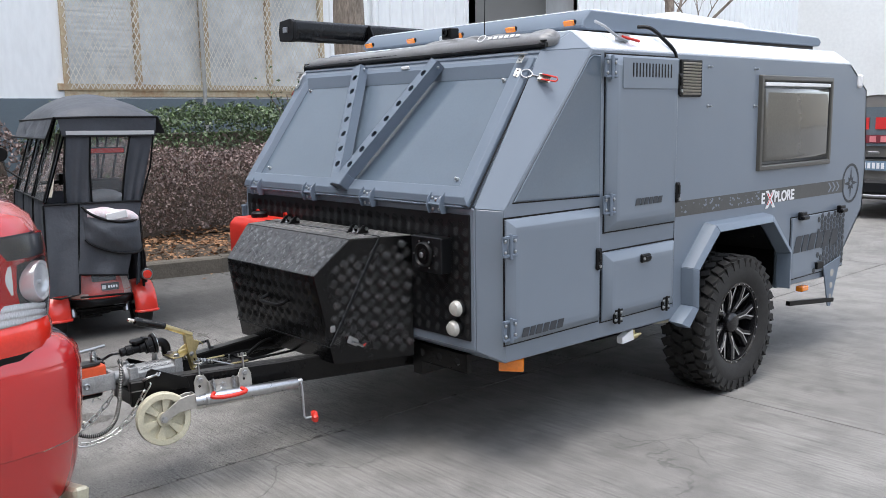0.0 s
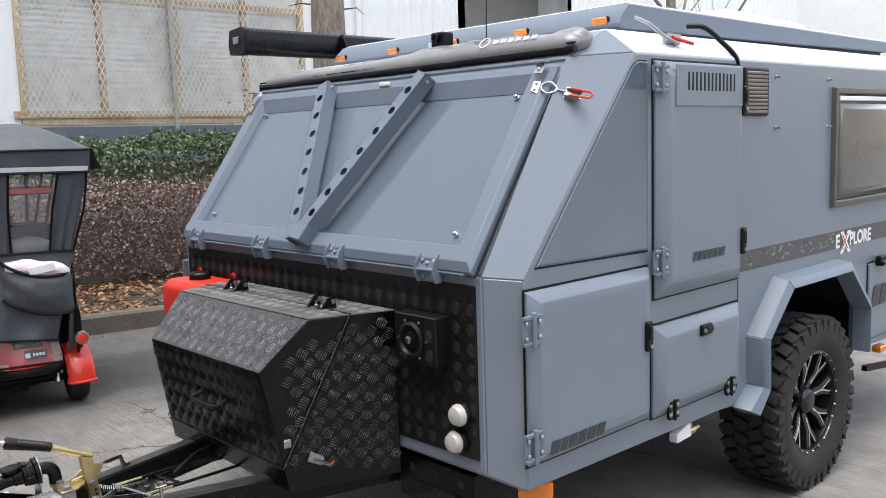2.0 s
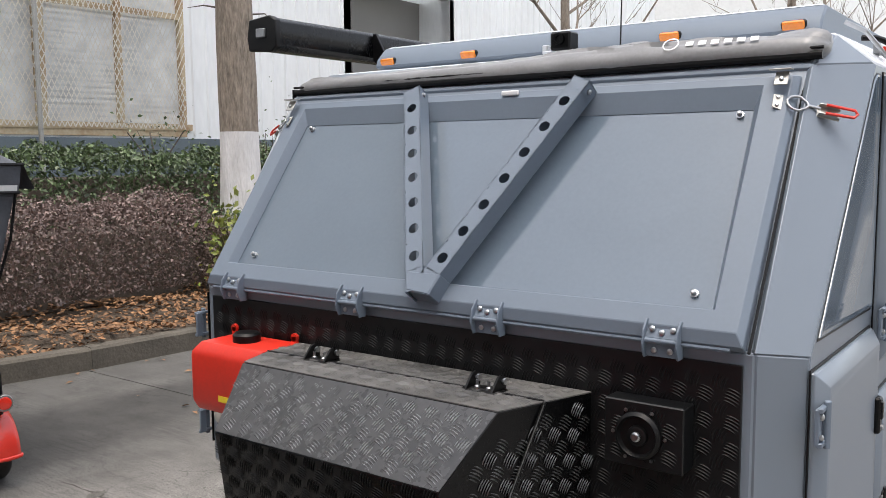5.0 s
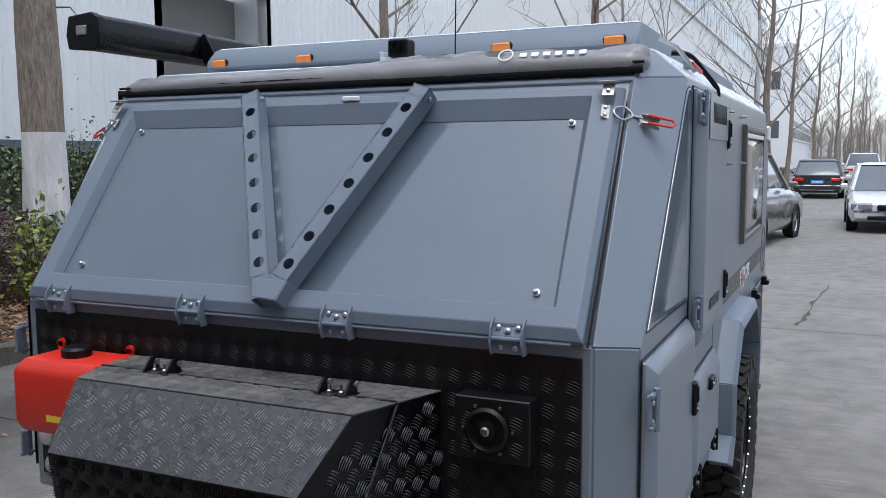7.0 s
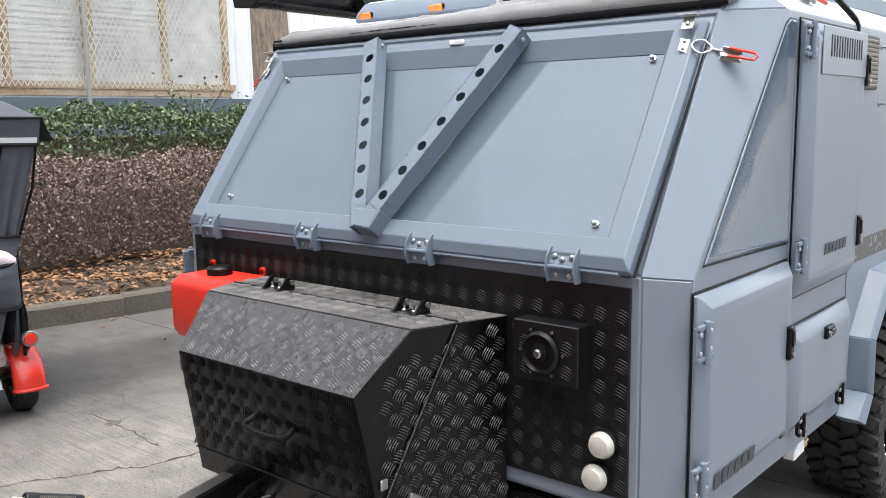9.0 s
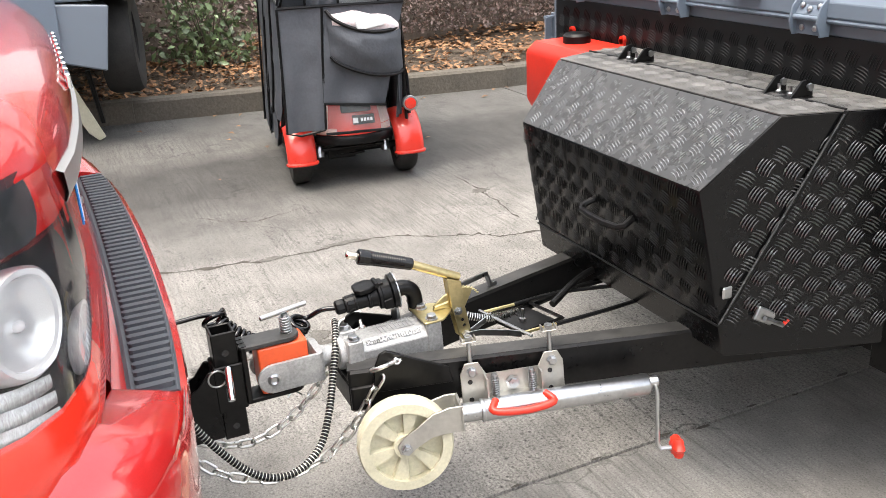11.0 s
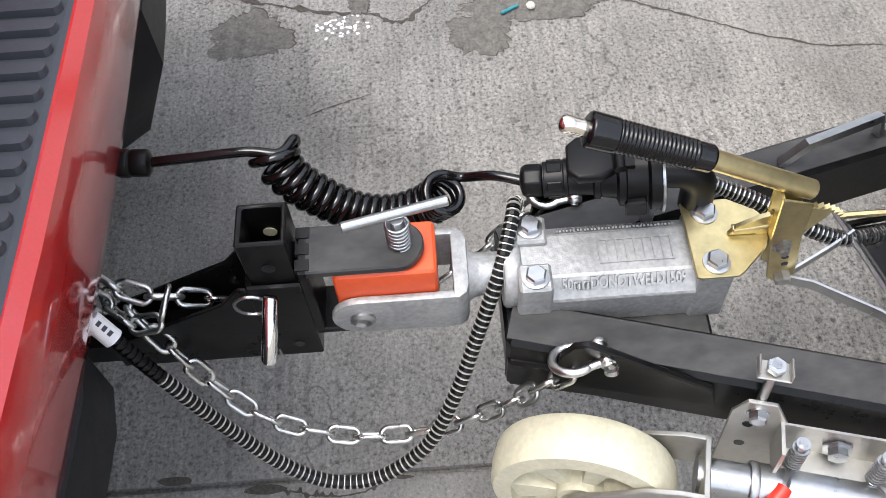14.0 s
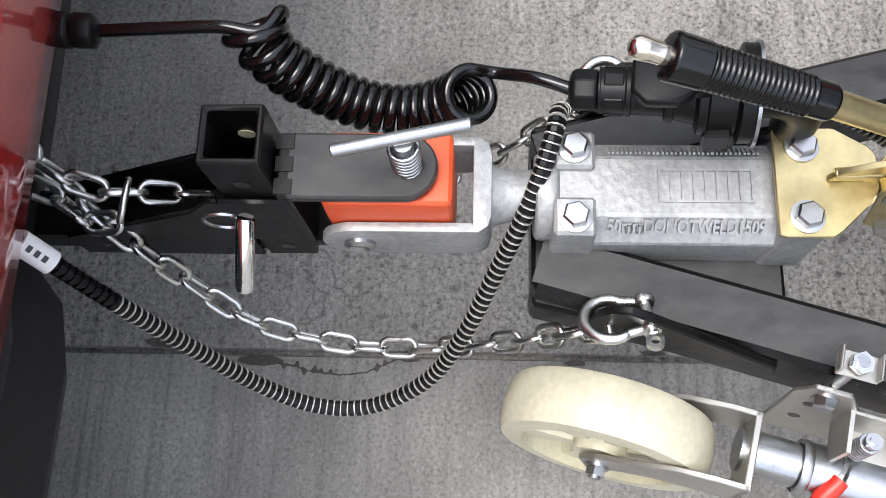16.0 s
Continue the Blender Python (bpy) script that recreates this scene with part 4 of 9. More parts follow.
# roof catch and strap on the side flank
part("roof_catch", G().tube([(0.93, 0.86, 2.022), (0.985, 0.87, 1.992), (1.015, 0.92, 1.947), (1.02, 1.0, 1.927)], 0.007, 8).box((1.005, 0.98, 1.947), (0.02, 0.09, 0.03)), STEEL, trailer, "zinc roof catch")
part("catch_handle", G().tube([(1.02, 0.96, 1.947), (1.03, 1.08, 1.930)], 0.007, 8), RED_PLASTIC, trailer)
part("strap", G().tube(smooth_path([(0.90, 1.25, 2.017), (0.96, 1.28, 2.007), (1.01, 1.33, 1.947), (1.045, 1.36, 1.897), (1.05, 1.375, 1.862)]), 0.010, 6), BLACK_PLASTIC, trailer, "black rubber strap")

# ---- side wall: doors, drawer, window, decals (right-hand side) ----
def side_door(name, y0, y1, z0, z1, label, slope=0.035, proud=0.038, s=1):
    """A folded-edge door standing proud of the side wall."""
    g = G()
    ring = lambda d, e: [(s * (W + d), y0 + e, z0 + e), (s * (W + d), y1 - e, z0 + e), (s * (W + d), y1 - e, z1 - e), (s * (W + d), y0 + e, z1 - e)]
    g.loft([ring(0.001, 0), ring(0.012, 0.001), ring(proud, slope), ring(proud - 0.002, slope + 0.03)], True, True)
    d = part(name, g, GREY, trailer, label, bevel=0.003)
    frame_g = G()
    e = 0.007
    for a, b in (((y0 - e, z0 - e), (y1 + e, z0)), ((y0 - e, z1), (y1 + e, z1 + e)), ((y0 - e, z0), (y0, z1)), ((y1, z0), (y1 + e, z1))):
        frame_g.span((s * (W + 0.0003), *a), (s * (W + 0.0035), *b))
    part("seal", frame_g, BLACK_PLASTIC, d, "black rubber seal")
    return d


def side_hinge(parent, y, z, s=1, big=1.0):
    g = G()
    for dy in (-0.03, 0.03):
        g.box((s * (W + 0.028), y + dy * big, z), (0.010, 0.026 * big, 0.085 * big))
    g.cyl((s * (W + 0.040), y, z - 0.055 * big), (s * (W + 0.040), y, z + 0.055 * big), 0.009 * big, n=10)
    for dz in (-0.04, 0.04):
        g.box((s * (W + 0.034), y, z + dz * big), (0.012, 0.085 * big, 0.012))
    h = part("hinge", g, BLACK_PLASTIC if big < 0.8 else GREY_EDGE, parent, bevel=0.002)
    for dy in (-0.03, 0.03):
        for dz in (-0.024, 0.024):
            part("bolt", G().lathe([(0.008, 0), (0.008, 0.005), (0.004, 0.008)], (s * (W + 0.033), y + dy * big, z + dz * big), (s, 0, 0), 8), STEEL, h)


VENT_SLAT = material("beige_vent_slat", (0.27, 0.25, 0.205), 0.45, spread=0.1)


def side_handle(parent, y, z, s=1, flat=False):
    w, hgt = (0.075, 0.042) if flat else (0.034, 0.105)
    hd = part("handle", G().box((s * (W + 0.042), y, z), (0.018, w, hgt)), BLACK_PLASTIC, parent, "black paddle lock", bevel=0.005)
    part("paddle", G().box((s * (W + 0.052), y + (0.012 if flat else 0), z + (0 if flat else 0.015)), (0.008, w * 0.6, hgt * 0.5)), BLACK_GLOSS, hd, bevel=0.003)
    part("key_barrel", G().cyl((s * (W + 0.050), y - (0.024 if flat else 0), z - (0 if flat else 0.034)), (s * (W + 0.057), y - (0.024 if flat else 0), z - (0 if flat else 0.034)), 0.008, n=12), STEEL, hd)


def bars(name, parent, y0, z0, widths, high, mat, gap=0.012, slant=0.3, s=1, x=W + 0.0395, thick=0.0012, alongz=0.0):
    """A run of plain slanted bars in place of a mark."""
    y = y0
    for w in widths:
        part(name, G().prism([(y, z0), (y + w, z0), (y + w + slant * high, z0 + high), (y + slant * high, z0 + high)], "x", s * x, s * (x + thick)), mat, parent)
        y += w + gap


for s in (1, -1):
    # seam of the fixed triangular panel
    tri = [(0.155, 1.212), (0.668, 1.836), (0.700, 1.852), (0.752, 1.852), (0.752, 1.200)]
    g = G()
    c = Vector((sum(p[0] for p in tri) / 5, sum(p[1] for p in tri) / 5))
    rg = lambda d, k: [(s * (W + d), *(c + (Vector(p) - c) * k)) for p in tri]
    g.loft([rg(0.0006, 1.0), rg(0.006, 0.995), rg(0.006, 0.97), rg(0.003, 0.955)], True, True)
    part("fixed_panel", g, GREY_PANEL, trailer, bevel=0.0015)
    part("panel_seal", G().loft([rg(0.0004, 1.018), rg(0.0016, 1.012), rg(0.0016, 1.002)], True, False), BLACK_PLASTIC, trailer)
    low = side_door("lower_door", 0.098, 0.745, 0.594, 1.143, "grey lower locker door", s=s)
    tall = side_door("tall_door", 0.788, 1.383, 1.020, 1.857, "grey tall galley door", slope=0.05, proud=0.042, s=s)
    drawer = side_door("drawer_door", 0.772, 1.378, 0.583, 0.922, "grey drop-down locker door", slope=0.045, s=s)
    for z in (1.03, 0.665):
        side_hinge(low, 0.100, z, s)
    for z in (1.795, 1.155):
        side_hinge(tall, 0.792, z, s)
    for y in (0.87, 1.28):
        side_hinge(drawer, y, 0.600, s, 0.72)
    side_handle(low, 0.700, 0.905, s)
    side_handle(tall, 1.352, 1.725, s)
    side_handle(tall, 1.352, 1.175, s)
    side_handle(drawer, 1.08, 0.865, s, True)
    # louvred plate on the tall door
    plate = part("louvre_plate", G().span((s * (W + 0.041), 0.87, 1.70), (s * (W + 0.0445), 1.335, 1.845)), GREY, tall, bevel=0.002)
    for k in range(13):
        y = 0.945 + k * 0.0265
        part("louvre_slot", G().span((s * (W + 0.0440), y, 1.755), (s * (W + 0.0460), y + 0.009, 1.82)), BLACK_PLASTIC, plate)
    bars("maker_mark", low, 0.165, 0.622, (0.040, 0.030, 0.038, 0.036, 0.040, 0.040), 0.040, DECAL_DARK, 0.010, 0.35, s)
    bars("maker_mark", tall, 0.985, 1.135, (0.034, 0.024, 0.030, 0.028, 0.032, 0.034), 0.034, DECAL_DARK, 0.008, 0.3, s, W + 0.0425)
    # fridge vent
    v = part("fridge_vent", G().span((s * (W + 0.0005), 1.404, 1.663), (s * (W + 0.014), 1.609, 1.854)), BLACK_PLASTIC, trailer, "bronze fridge vent grille", bevel=0.006)
    for k in range(11):
        part("slat", G().box((s * (W + 0.014), 1.506, 1.680 + k * 0.0155), (0.010, 0.165, 0.008), Matrix.Rotation(radians(30 * s), 3, "Y")), VENT_SLAT, v)
    # window
    win = part("side_window", G().loft([[(s * (W + d), 2.235 + e, 1.235 + e), (s * (W + d), 3.175 - e, 1.235 + e), (s * (W + d), 3.175 - e, 1.792 - e), (s * (W + d), 2.235 + e, 1.792 - e)] for d, e in ((0.0, 0), (0.022, 0.004), (0.024, 0.028), (0.010, 0.036))], True, False), FRAME_BROWN, trailer, "bronze-framed hinged window", bevel=0.003)
    part("inner_frame", G().loft([[(s * (W + d), 2.262 + e, 1.262 + e), (s * (W + d), 3.148 - e, 1.262 + e), (s * (W + d), 3.148 - e, 1.768 - e), (s * (W + d), 2.262 + e, 1.768 - e)] for d, e in ((0.008, 0), (0.016, 0.012), (0.010, 0.03))], True, False), BLACK_PLASTIC, win)
    part("pane", G().loft([[(s * (W + d), 2.285 + e, 1.285 + e), (s * (W + d), 3.125 - e, 1.285 + e), (s * (W + d), 3.125 - e, 1.720 - e), (s * (W + d), 2.285 + e, 1.720 - e)] for d, e in ((0.008, 0), (0.018, 0.008), (0.024, 0.035))], True, True), WINDOW_DARK, win, bevel=0.004)
    part("blind_rail", G().span((s * (W + 0.012), 2.28, 1.728), (s * (W + 0.022), 3.13, 1.750)), WHITE_PAINT, win, "white blind rail", bevel=0.003)
    # stripe, word and compass mark
    stripe = part("stripe", G().prism([(1.392, 1.038), (3.44, 1.030), (3.46, 1.118), (1.392, 1.120)], "x", s * (W + 0.0006), s * (W + 0.0014)), DECAL_STRIPE, trailer, "dark scratched decal stripe")
    random.seed(5)
    g = G()
    for k in range(60):
        y, z, r = random.uniform(1.45, 2.3), random.uniform(1.05, 1.11), random.uniform(0.002, 0.009)
        g.add([(s * (W + 0.0018), y + r * math.cos(a) * random.uniform(.4, 2.2), z + r * math.sin(a)) for a in (0, 1.1, 2.3, 3.6, 5.0)], [(0, 1, 2, 3, 4)])
    for k in range(3):
        y = 3.20 + k * 0.06
        g.prism([(y, 1.045), (y + .02, 1.045), (y + .055, 1.075), (y + .02, 1.108), (y, 1.108), (y + .035, 1.075)], "x", s * (W + 0.0016), s * (W + 0.0022))
    part("scratch_marks", g, GREY, stripe, kind="stuff")
    m = basis((s * (W + 0.0024), 2.31 if s > 0 else 2.85, 1.038), Vector((0, s, 0)), Vector((0, 0, 1)), Vector((s, 0, 0)))
    lettering("word", "E", 0.088, m, WHITE_PAINT, stripe, bold=0.003)
    lettering("word", "X", 0.135, m @ pose(0.062, -0.026, 0.0004), WHITE_PAINT, stripe, bold=0.007)
    lettering("word_shade", "X", 0.112, m @ pose(0.062, -0.016, 0.0014), DECAL_RED, stripe, bold=-0.002)
    lettering("word", "PLORE", 0.088, m @ pose(0.158, 0, 0), WHITE_PAINT, stripe, bold=0.003)
    g = G().lathe([(0.118, 0), (0.135, 0), (0.135, 0.001), (0.118, 0.001)], (s * (W + 0.0016), 3.55, 1.085), (s, 0, 0), 40, ring=True)
    for k in range(16):
        a = math.tau * k / 16
        r = 0.11 if k % 4 == 0 else 0.06 if k % 2 == 0 else 0.0
        if r:
            p, q = Vector((0, math.cos(a), math.sin(a))), Vector((0, -math.sin(a), math.cos(a)))
            o = Vector((s * (W + 0.0018), 3.55, 1.085))
            g.add([o + p * 0.012, o + p * 0.03 + q * 0.014, o + p * r, o + p * 0.03 - q * 0.014], [(0, 1, 2, 3)])
    part("compass_mark", g, DECAL_DARK, trailer, "dark compass decal")
    # rear locker with hexagon decal
    rl = side_door("rear_locker", 2.70, 3.46, 0.525, 0.915, "grey rear locker door with hexagon decal", slope=0.012, proud=0.014, s=s)
    for y in (2.80, 3.36):
        part("hinge", G().box((s * (W + 0.028), y, 0.925), (0.03, 0.075, 0.05)).cyl((s * (W + 0.045), y - 0.04, 0.915), (s * (W + 0.045), y + 0.04, 0.915), 0.016, n=10), BLACK_PLASTIC, rl, bevel=0.005)
    g = G()
    for a in range(10):
        for b in range(10):
            y, z = 3.02 + a * 0.046, 0.545 + b * 0.039 + (0.0195 if a % 2 else 0)
            if z < 0.90 and y < 3.45 and (y + 0.25 * z > 3.22 + 0.10 * ((a * 7 + b * 3) % 5) / 5 or (a * 5 + b * 3) % 11 == 0):
                g.prism([(y + 0.021 * math.cos(k), z + 0.021 * math.sin(k)) for k in (math.tau * j / 6 for j in range(6))], "x", s * (W + 0.0142), s * (W + 0.0150))
    part("hexagon_pattern", g, DECAL_DARK, rl, kind="stuff")
    bars("maker_mark", rl, 2.72, 0.690, (0.085, 0.07, 0.085, 0.08, 0.09, 0.09), 0.105, DECAL_DARK, 0.02, 0.35, s, W + 0.0152)
    part("handle", G().box((s * (W + 0.022), 3.08, 0.575), (0.018, 0.09, 0.05)), BLACK_PLASTIC, rl, bevel=0.005)
    # vertical seam, studs, mud panel, side light
    part("seam", G().span((s * (W + 0.0003), 1.390, 0.56), (s * (W + 0.0011), 1.395, 1.035)), BLACK_PLASTIC, trailer)
    for y, z in ((1.69, 1.822), (1.69, 1.614), (2.185, 1.822), (2.185, 1.612)):
        part("stud", G().lathe([(0.010, 0), (0.010, 0.004), (0.005, 0.006), (0.005, 0.024), (0.003, 0.026)], (s * W, y, z), (s, 0, 0), 8), STEEL, trailer)
    part("side_marker", G().box((s * 1.035, 2.93, 0.435), (0.05, 0.085, 0.035)), AMBER, trailer, "amber side marker", bevel=0.006)
    part("corner_marker", G().box((s * 0.995, 0.20, 0.475), (0.035, 0.115, 0.06), Matrix.Rotation(radians(-s * 52), 3, "Z")), AMBER, trailer, "amber corner marker", bevel=0.008, seg=2)
    part("roof_lamp", G().box((s * 1.045, 3.60, 1.775), (0.05, 0.05, 0.09)), WHITE_PAINT, trailer, bevel=0.01)
    ear = part("rear_ear", G().prism([(3.50, 1.845), (3.70, 1.80), (3.86, 1.735), (3.86, 1.615), (3.752, 1.60)], "x", s * 0.90, s * 0.985), ROOF_WHITE, trailer, "pale rear corner moulding", bevel=0.008)
    part("round_vent", G().lathe([(0.034, 0), (0.034, 0.004), (0.028, 0.006)], (s * 0.985, 3.80, 1.70), (s, 0, 0), 20), BLACK_PLASTIC, ear)
    # rear support bracket with lightening holes
    rb = part("rear_bracket", G().prism([(3.140, 0.555), (3.400, 0.60), (3.270, 0.27), (3.230, 0.275)], "x", s * 1.068, s * 1.076), GREY_EDGE, trailer, "grey triangular support with round holes", bevel=0.002)
    for hy, hz, hr in ((3.268, 0.50, 0.026), (3.262, 0.415, 0.022), (3.254, 0.34, 0.017)):
        part("hole", G().cyl((s * 1.0755, hy, hz), (s * 1.0772, hy, hz), hr, n=20), WHITE_LENS, rb)
    part("rear_bumper_bar", G().tube([(s * 1.07, 3.30, 0.31), (s * 1.03, 2.75, 0.36)], 0.02, 4), BLACK_PAINT, trailer)

# grille, lamps and horn box on the tread plate
for s in (1, -1):
    for z in (0.745, 0.652):
        lamp = part("front_lamp", G().lathe([(0.040, 0), (0.040, 0.012), (0.036, 0.020)], (s * (0.862 if z > .7 else 0.842), 0.012, z), (0, -1, 0), 24), BLACK_PLASTIC, front_plate)
        part("lens", G().lathe([(0.0365, 0.012), (0.036, 0.028), (0.028, 0.040), (0.012, 0.045)], (s * (0.862 if z > .7 else 0.842), 0.012, z), (0, -1, 0), 24), WHITE_LENS, lamp, "round white lens")
hornb = part("siren_box", G().span((0.615, -0.052, 0.895), (0.815, 0.012, 1.055)), BLACK_PLATE, trailer, "black siren box", bevel=0.003)
g = G()
tread(g, (0.62, -0.052, 0.90), (1, 0, 0), (0, 0, 1), (0, -1, 0), 0.19, 0.15)
part("tread_relief", g, TREAD_DIM, hornb, kind="stuff", angle=75)
part("siren", G().lathe([(0.058, 0), (0.058, 0.008), (0.050, 0.016), (0.044, 0.006), (0.026, 0.006), (0.024, 0.014), (0.018, 0.016)], (0.705, -0.053, 0.975), (0, -1, 0), 28), BLACK_PLASTIC, hornb)
part("siren_hub", G().lathe([(0.012, 0), (0.012, 0.006), (0.008, 0.009)], (0.705, -0.068, 0.975), (0, -1, 0), 14), STEEL, hornb)
for a in range(6):
    part("bolt", G().lathe([(0.005, 0), (0.004, 0.004)], (0.705 + 0.066 * math.cos(a * 1.047), -0.054, 0.975 + 0.066 * math.sin(a * 1.047)), (0, -1, 0), 8), STEEL, hornb)

# chassis under the body and the drawbar
g = G()
for s in (1, -1):
    g.span((s * 0.48, 0.06, 0.36), (s * 0.54, 3.30, 0.49))
    g.span((s * 0.50, 1.3, 0.30), (s * 0.60, 2.5, 0.40))
for y in (0.12, 0.9, 1.9, 2.8, 3.3):
    g.span((-0.5, y - 0.03, 0.38), (0.5, y + 0.03, 0.48))
part("chassis", g, BLACK_PAINT, trailer, "black steel chassis", bevel=0.004)
for x0, x1 in ((0.058, 0.44), (-0.045, -0.40)):
    a, b = Vector((x0, -1.165, 0.440)), Vector((x1, 0.20, 0.440))
    d = (b - a).normalized()
    e = Vector((d.y, -d.x, 0)) * 0.030
    up = Vector((0, 0, 0.055))
    beam = part("drawbar_beam", G().loft([[a - e - up, a + e - up, a + e + up, a - e + up], [b - e - up, b + e - up, b + e + up, b - e + up]]), BLACK_PAINT, trailer, "black drawbar beam", bevel=0.006)
    lift = Vector((0, 0, 0.0015))
    part("top_face", G().slab([p + up * 1.0 + lift for p in (a - e * 0.80, a + e * 0.80, b + e * 0.80, b - e * 0.80)], 0.003, (0, -0.5, 0)), DUST_SHEEN, beam, "dusty upper face with sky sheen in its tone")
# dark perforated crossmember under the front wall
g = G()
channel(g, (-0.85, 0.06, 0.475), (0.85, 0.06, 0.475), 0.09, 0.03, 14, 0.018, (0, -1, 0))
part("front_crossmember", g, BLACK_PAINT, trailer)
# drain valve under the side
part("drain_valve", G().prism([(0.985, 0.46), (1.075, 0.49), (1.085, 0.43), (0.985, 0.425)], "x", 0.99, 1.03), WHITE_PAINT, trailer, "white drain valve with brass tap", bevel=0.004)
part("valve_tap", G().cyl((1.01, 1.07, 0.445), (1.01, 1.125, 0.445), 0.017, n=10).cyl((1.01, 1.12, 0.445), (1.01, 1.165, 0.446), 0.008, n=10).box((1.01, 1.09, 0.468), (0.018, 0.03, 0.02)), BRASS, trailer)
part("water_pipe", G().tube(smooth_path([(0.95, 1.36, 0.475), (0.98, 1.45, 0.47), (0.99, 1.47, 0.50), (0.98, 1.48, 0.53)], 4), 0.02, 10), CREAM, trailer)

# ---- wheels ----
def trailer_wheel(s):
    c = Vector((s * 1.012, 1.945, 0.386))
    ax = Vector((s, 0, 0))
    wheel = part("wheel", G().lathe([(0.10, -0.10), (0.228, -0.10), (0.237, -0.11), (0.237, 0.115), (0.226, 0.118), (0.218, 0.09), (0.211, -0.05), (0.06, -0.06)], c, ax, 40), RIM_BLACK, trailer, "black off-road wheel with machined spokes")
    prof = [(0.228, -0.105), (0.252, -0.125), (0.300, -0.138), (0.350, -0.132), (0.372, -0.115), (0.374, 0.0), (0.372, 0.115), (0.350, 0.132), (0.300, 0.138), (0.252, 0.125), (0.228, 0.112)]
    tyre = part("tyre", G().lathe(prof, c, ax, 60, ring=True), RUBBER, wheel, "mud-terrain tyre", angle=40)
    g = G()
    N = 34
    for k in range(N):
        for row, (h, ln, wd, off) in enumerate(((0.100, 0.060, 0.046, 0.0), (0.035, 0.058, 0.046, 0.5), (-0.035, 0.058, 0.046, 0.0), (-0.100, 0.060, 0.046, 0.5))):
            a = math.tau * (k + off) / N
            rot = Matrix.Rotation(a, 3, "X") @ Matrix.Rotation(radians(24 if row % 2 else -24), 3, "Z")
            p = c + Matrix.Rotation(a, 3, "X") @ Vector((s * h, 0, 0.380))
            g.box(p, (ln, wd, 0.026), rot)
        for h in (0.127, -0.127):
            a = math.tau * (k + (0.25 if h > 0 else 0.75)) / N
            p = c + Matrix.Rotation(a, 3, "X") @ Vector((s * h, 0, 0.352))
            g.box(p, (0.020, 0.030 if k % 2 else 0.044, 0.050), Matrix.Rotation(a, 3, "X"))
    part("tread_pattern", g, RUBBER, wheel, kind="stuff", angle=40)
    g, cut = G(), G()
    for k in range(8):
        a = math.tau * k / 8 + 0.15
        R = Matrix.Rotation(a, 3, "X")
        for t in (-0.13, 0.13):
            q = Matrix.Rotation(a + t * 0.55, 3, "X")
            q2 = Matrix.Rotation(a + t * 1.45, 3, "X")
            pts = [(0.055, 0.062, q), (0.139, 0.085, q), (0.219, 0.098, q2)]
            ring = []
            for r, h, m in pts:
                o = c + m @ Vector((s * h, 0, r))
                e = m @ Vector((0, 1, 0))
                ring.append([o - e * 0.012, o + e * 0.012, o + e * 0.015 - ax * 0.03, o - e * 0.015 - ax * 0.03])
            g.loft(ring)
            edge = []
            for r, h, m in ((0.085, 0.075, q), (0.145, 0.088, q), (0.218, 0.101, q2)):
                o = c + m @ Vector((s * h, 0, r))
                e = m @ Vector((0, 1, 0)) * (1 if t > 0 else -1)
                edge.append([o + e * 0.005, o + e * 0.0125, o + e * 0.0125 - ax * 0.004, o + e * 0.005 - ax * 0.004])
            cut.loft(edge)
    part("spoke", g, RIM_BLACK, wheel, bevel=0.002)
    part("machined_trim", cut, RIM_CUT, wheel)
    part("rim_lip", G().lathe([(0.218, 0.110), (0.2355, 0.117), (0.237, 0.113), (0.222, 0.104)], c, ax, 48, ring=True), RIM_BLACK, wheel)
    for k in range(24):
        a = math.tau * k / 24
        p = c + Matrix.Rotation(a, 3, "X") @ Vector((s * 0.114, 0, 0.2265))
        part("rim_bolt", G().lathe([(0.0052, 0), (0.0040, 0.005)], p, ax, 6), RIM_CUT, wheel)
    part("hub_cap", G().lathe([(0.062, 0.04), (0.060, 0.085), (0.045, 0.10), (0.03, 0.104)], c, ax, 20), RIM_BLACK, wheel, bevel=0.002)
    part("brake_drum", G().lathe([(0.15, -0.11), (0.15, -0.02), (0.12, 0.0)], c, ax, 28), BLACK_PAINT, wheel)


trailer_wheel(1)
trailer_wheel(-1)
part("axle", G().cyl((-0.9, 1.945, 0.386), (0.9, 1.945, 0.386), 0.035, n=14), BLACK_PAINT, trailer)

# ---- long awning case on the far roof side ----
awn = thing("awning_case", (-1.12, 1.5, 2.10), "long black aluminium awning case on the roof edge", "awning case")
part("case", G().prism([(-1.195, 2.105), (-1.205, 2.15), (-1.19, 2.215), (-1.08, 2.225), (-1.05, 2.205), (-1.05, 2.115), (-1.075, 2.095)], "y", 0.45, 2.95).moved(Matrix.Translation((0.035, 0, -0.046))), BLACK_GLOSS, awn, bevel=0.004)
part("end_cap", G().prism([(-1.20, 2.10), (-1.21, 2.15), (-1.195, 2.22), (-1.08, 2.23), (-1.045, 2.21), (-1.045, 2.11), (-1.075, 2.09)], "y", 0.425, 0.455).moved(Matrix.Translation((0.035, 0, -0.046))), BLACK_PLASTIC, awn, bevel=0.004)
part("end_plate", G().box((-1.09, 0.422, 2.119), (0.05, 0.012, 0.035)), STEEL, awn, bevel=0.003)
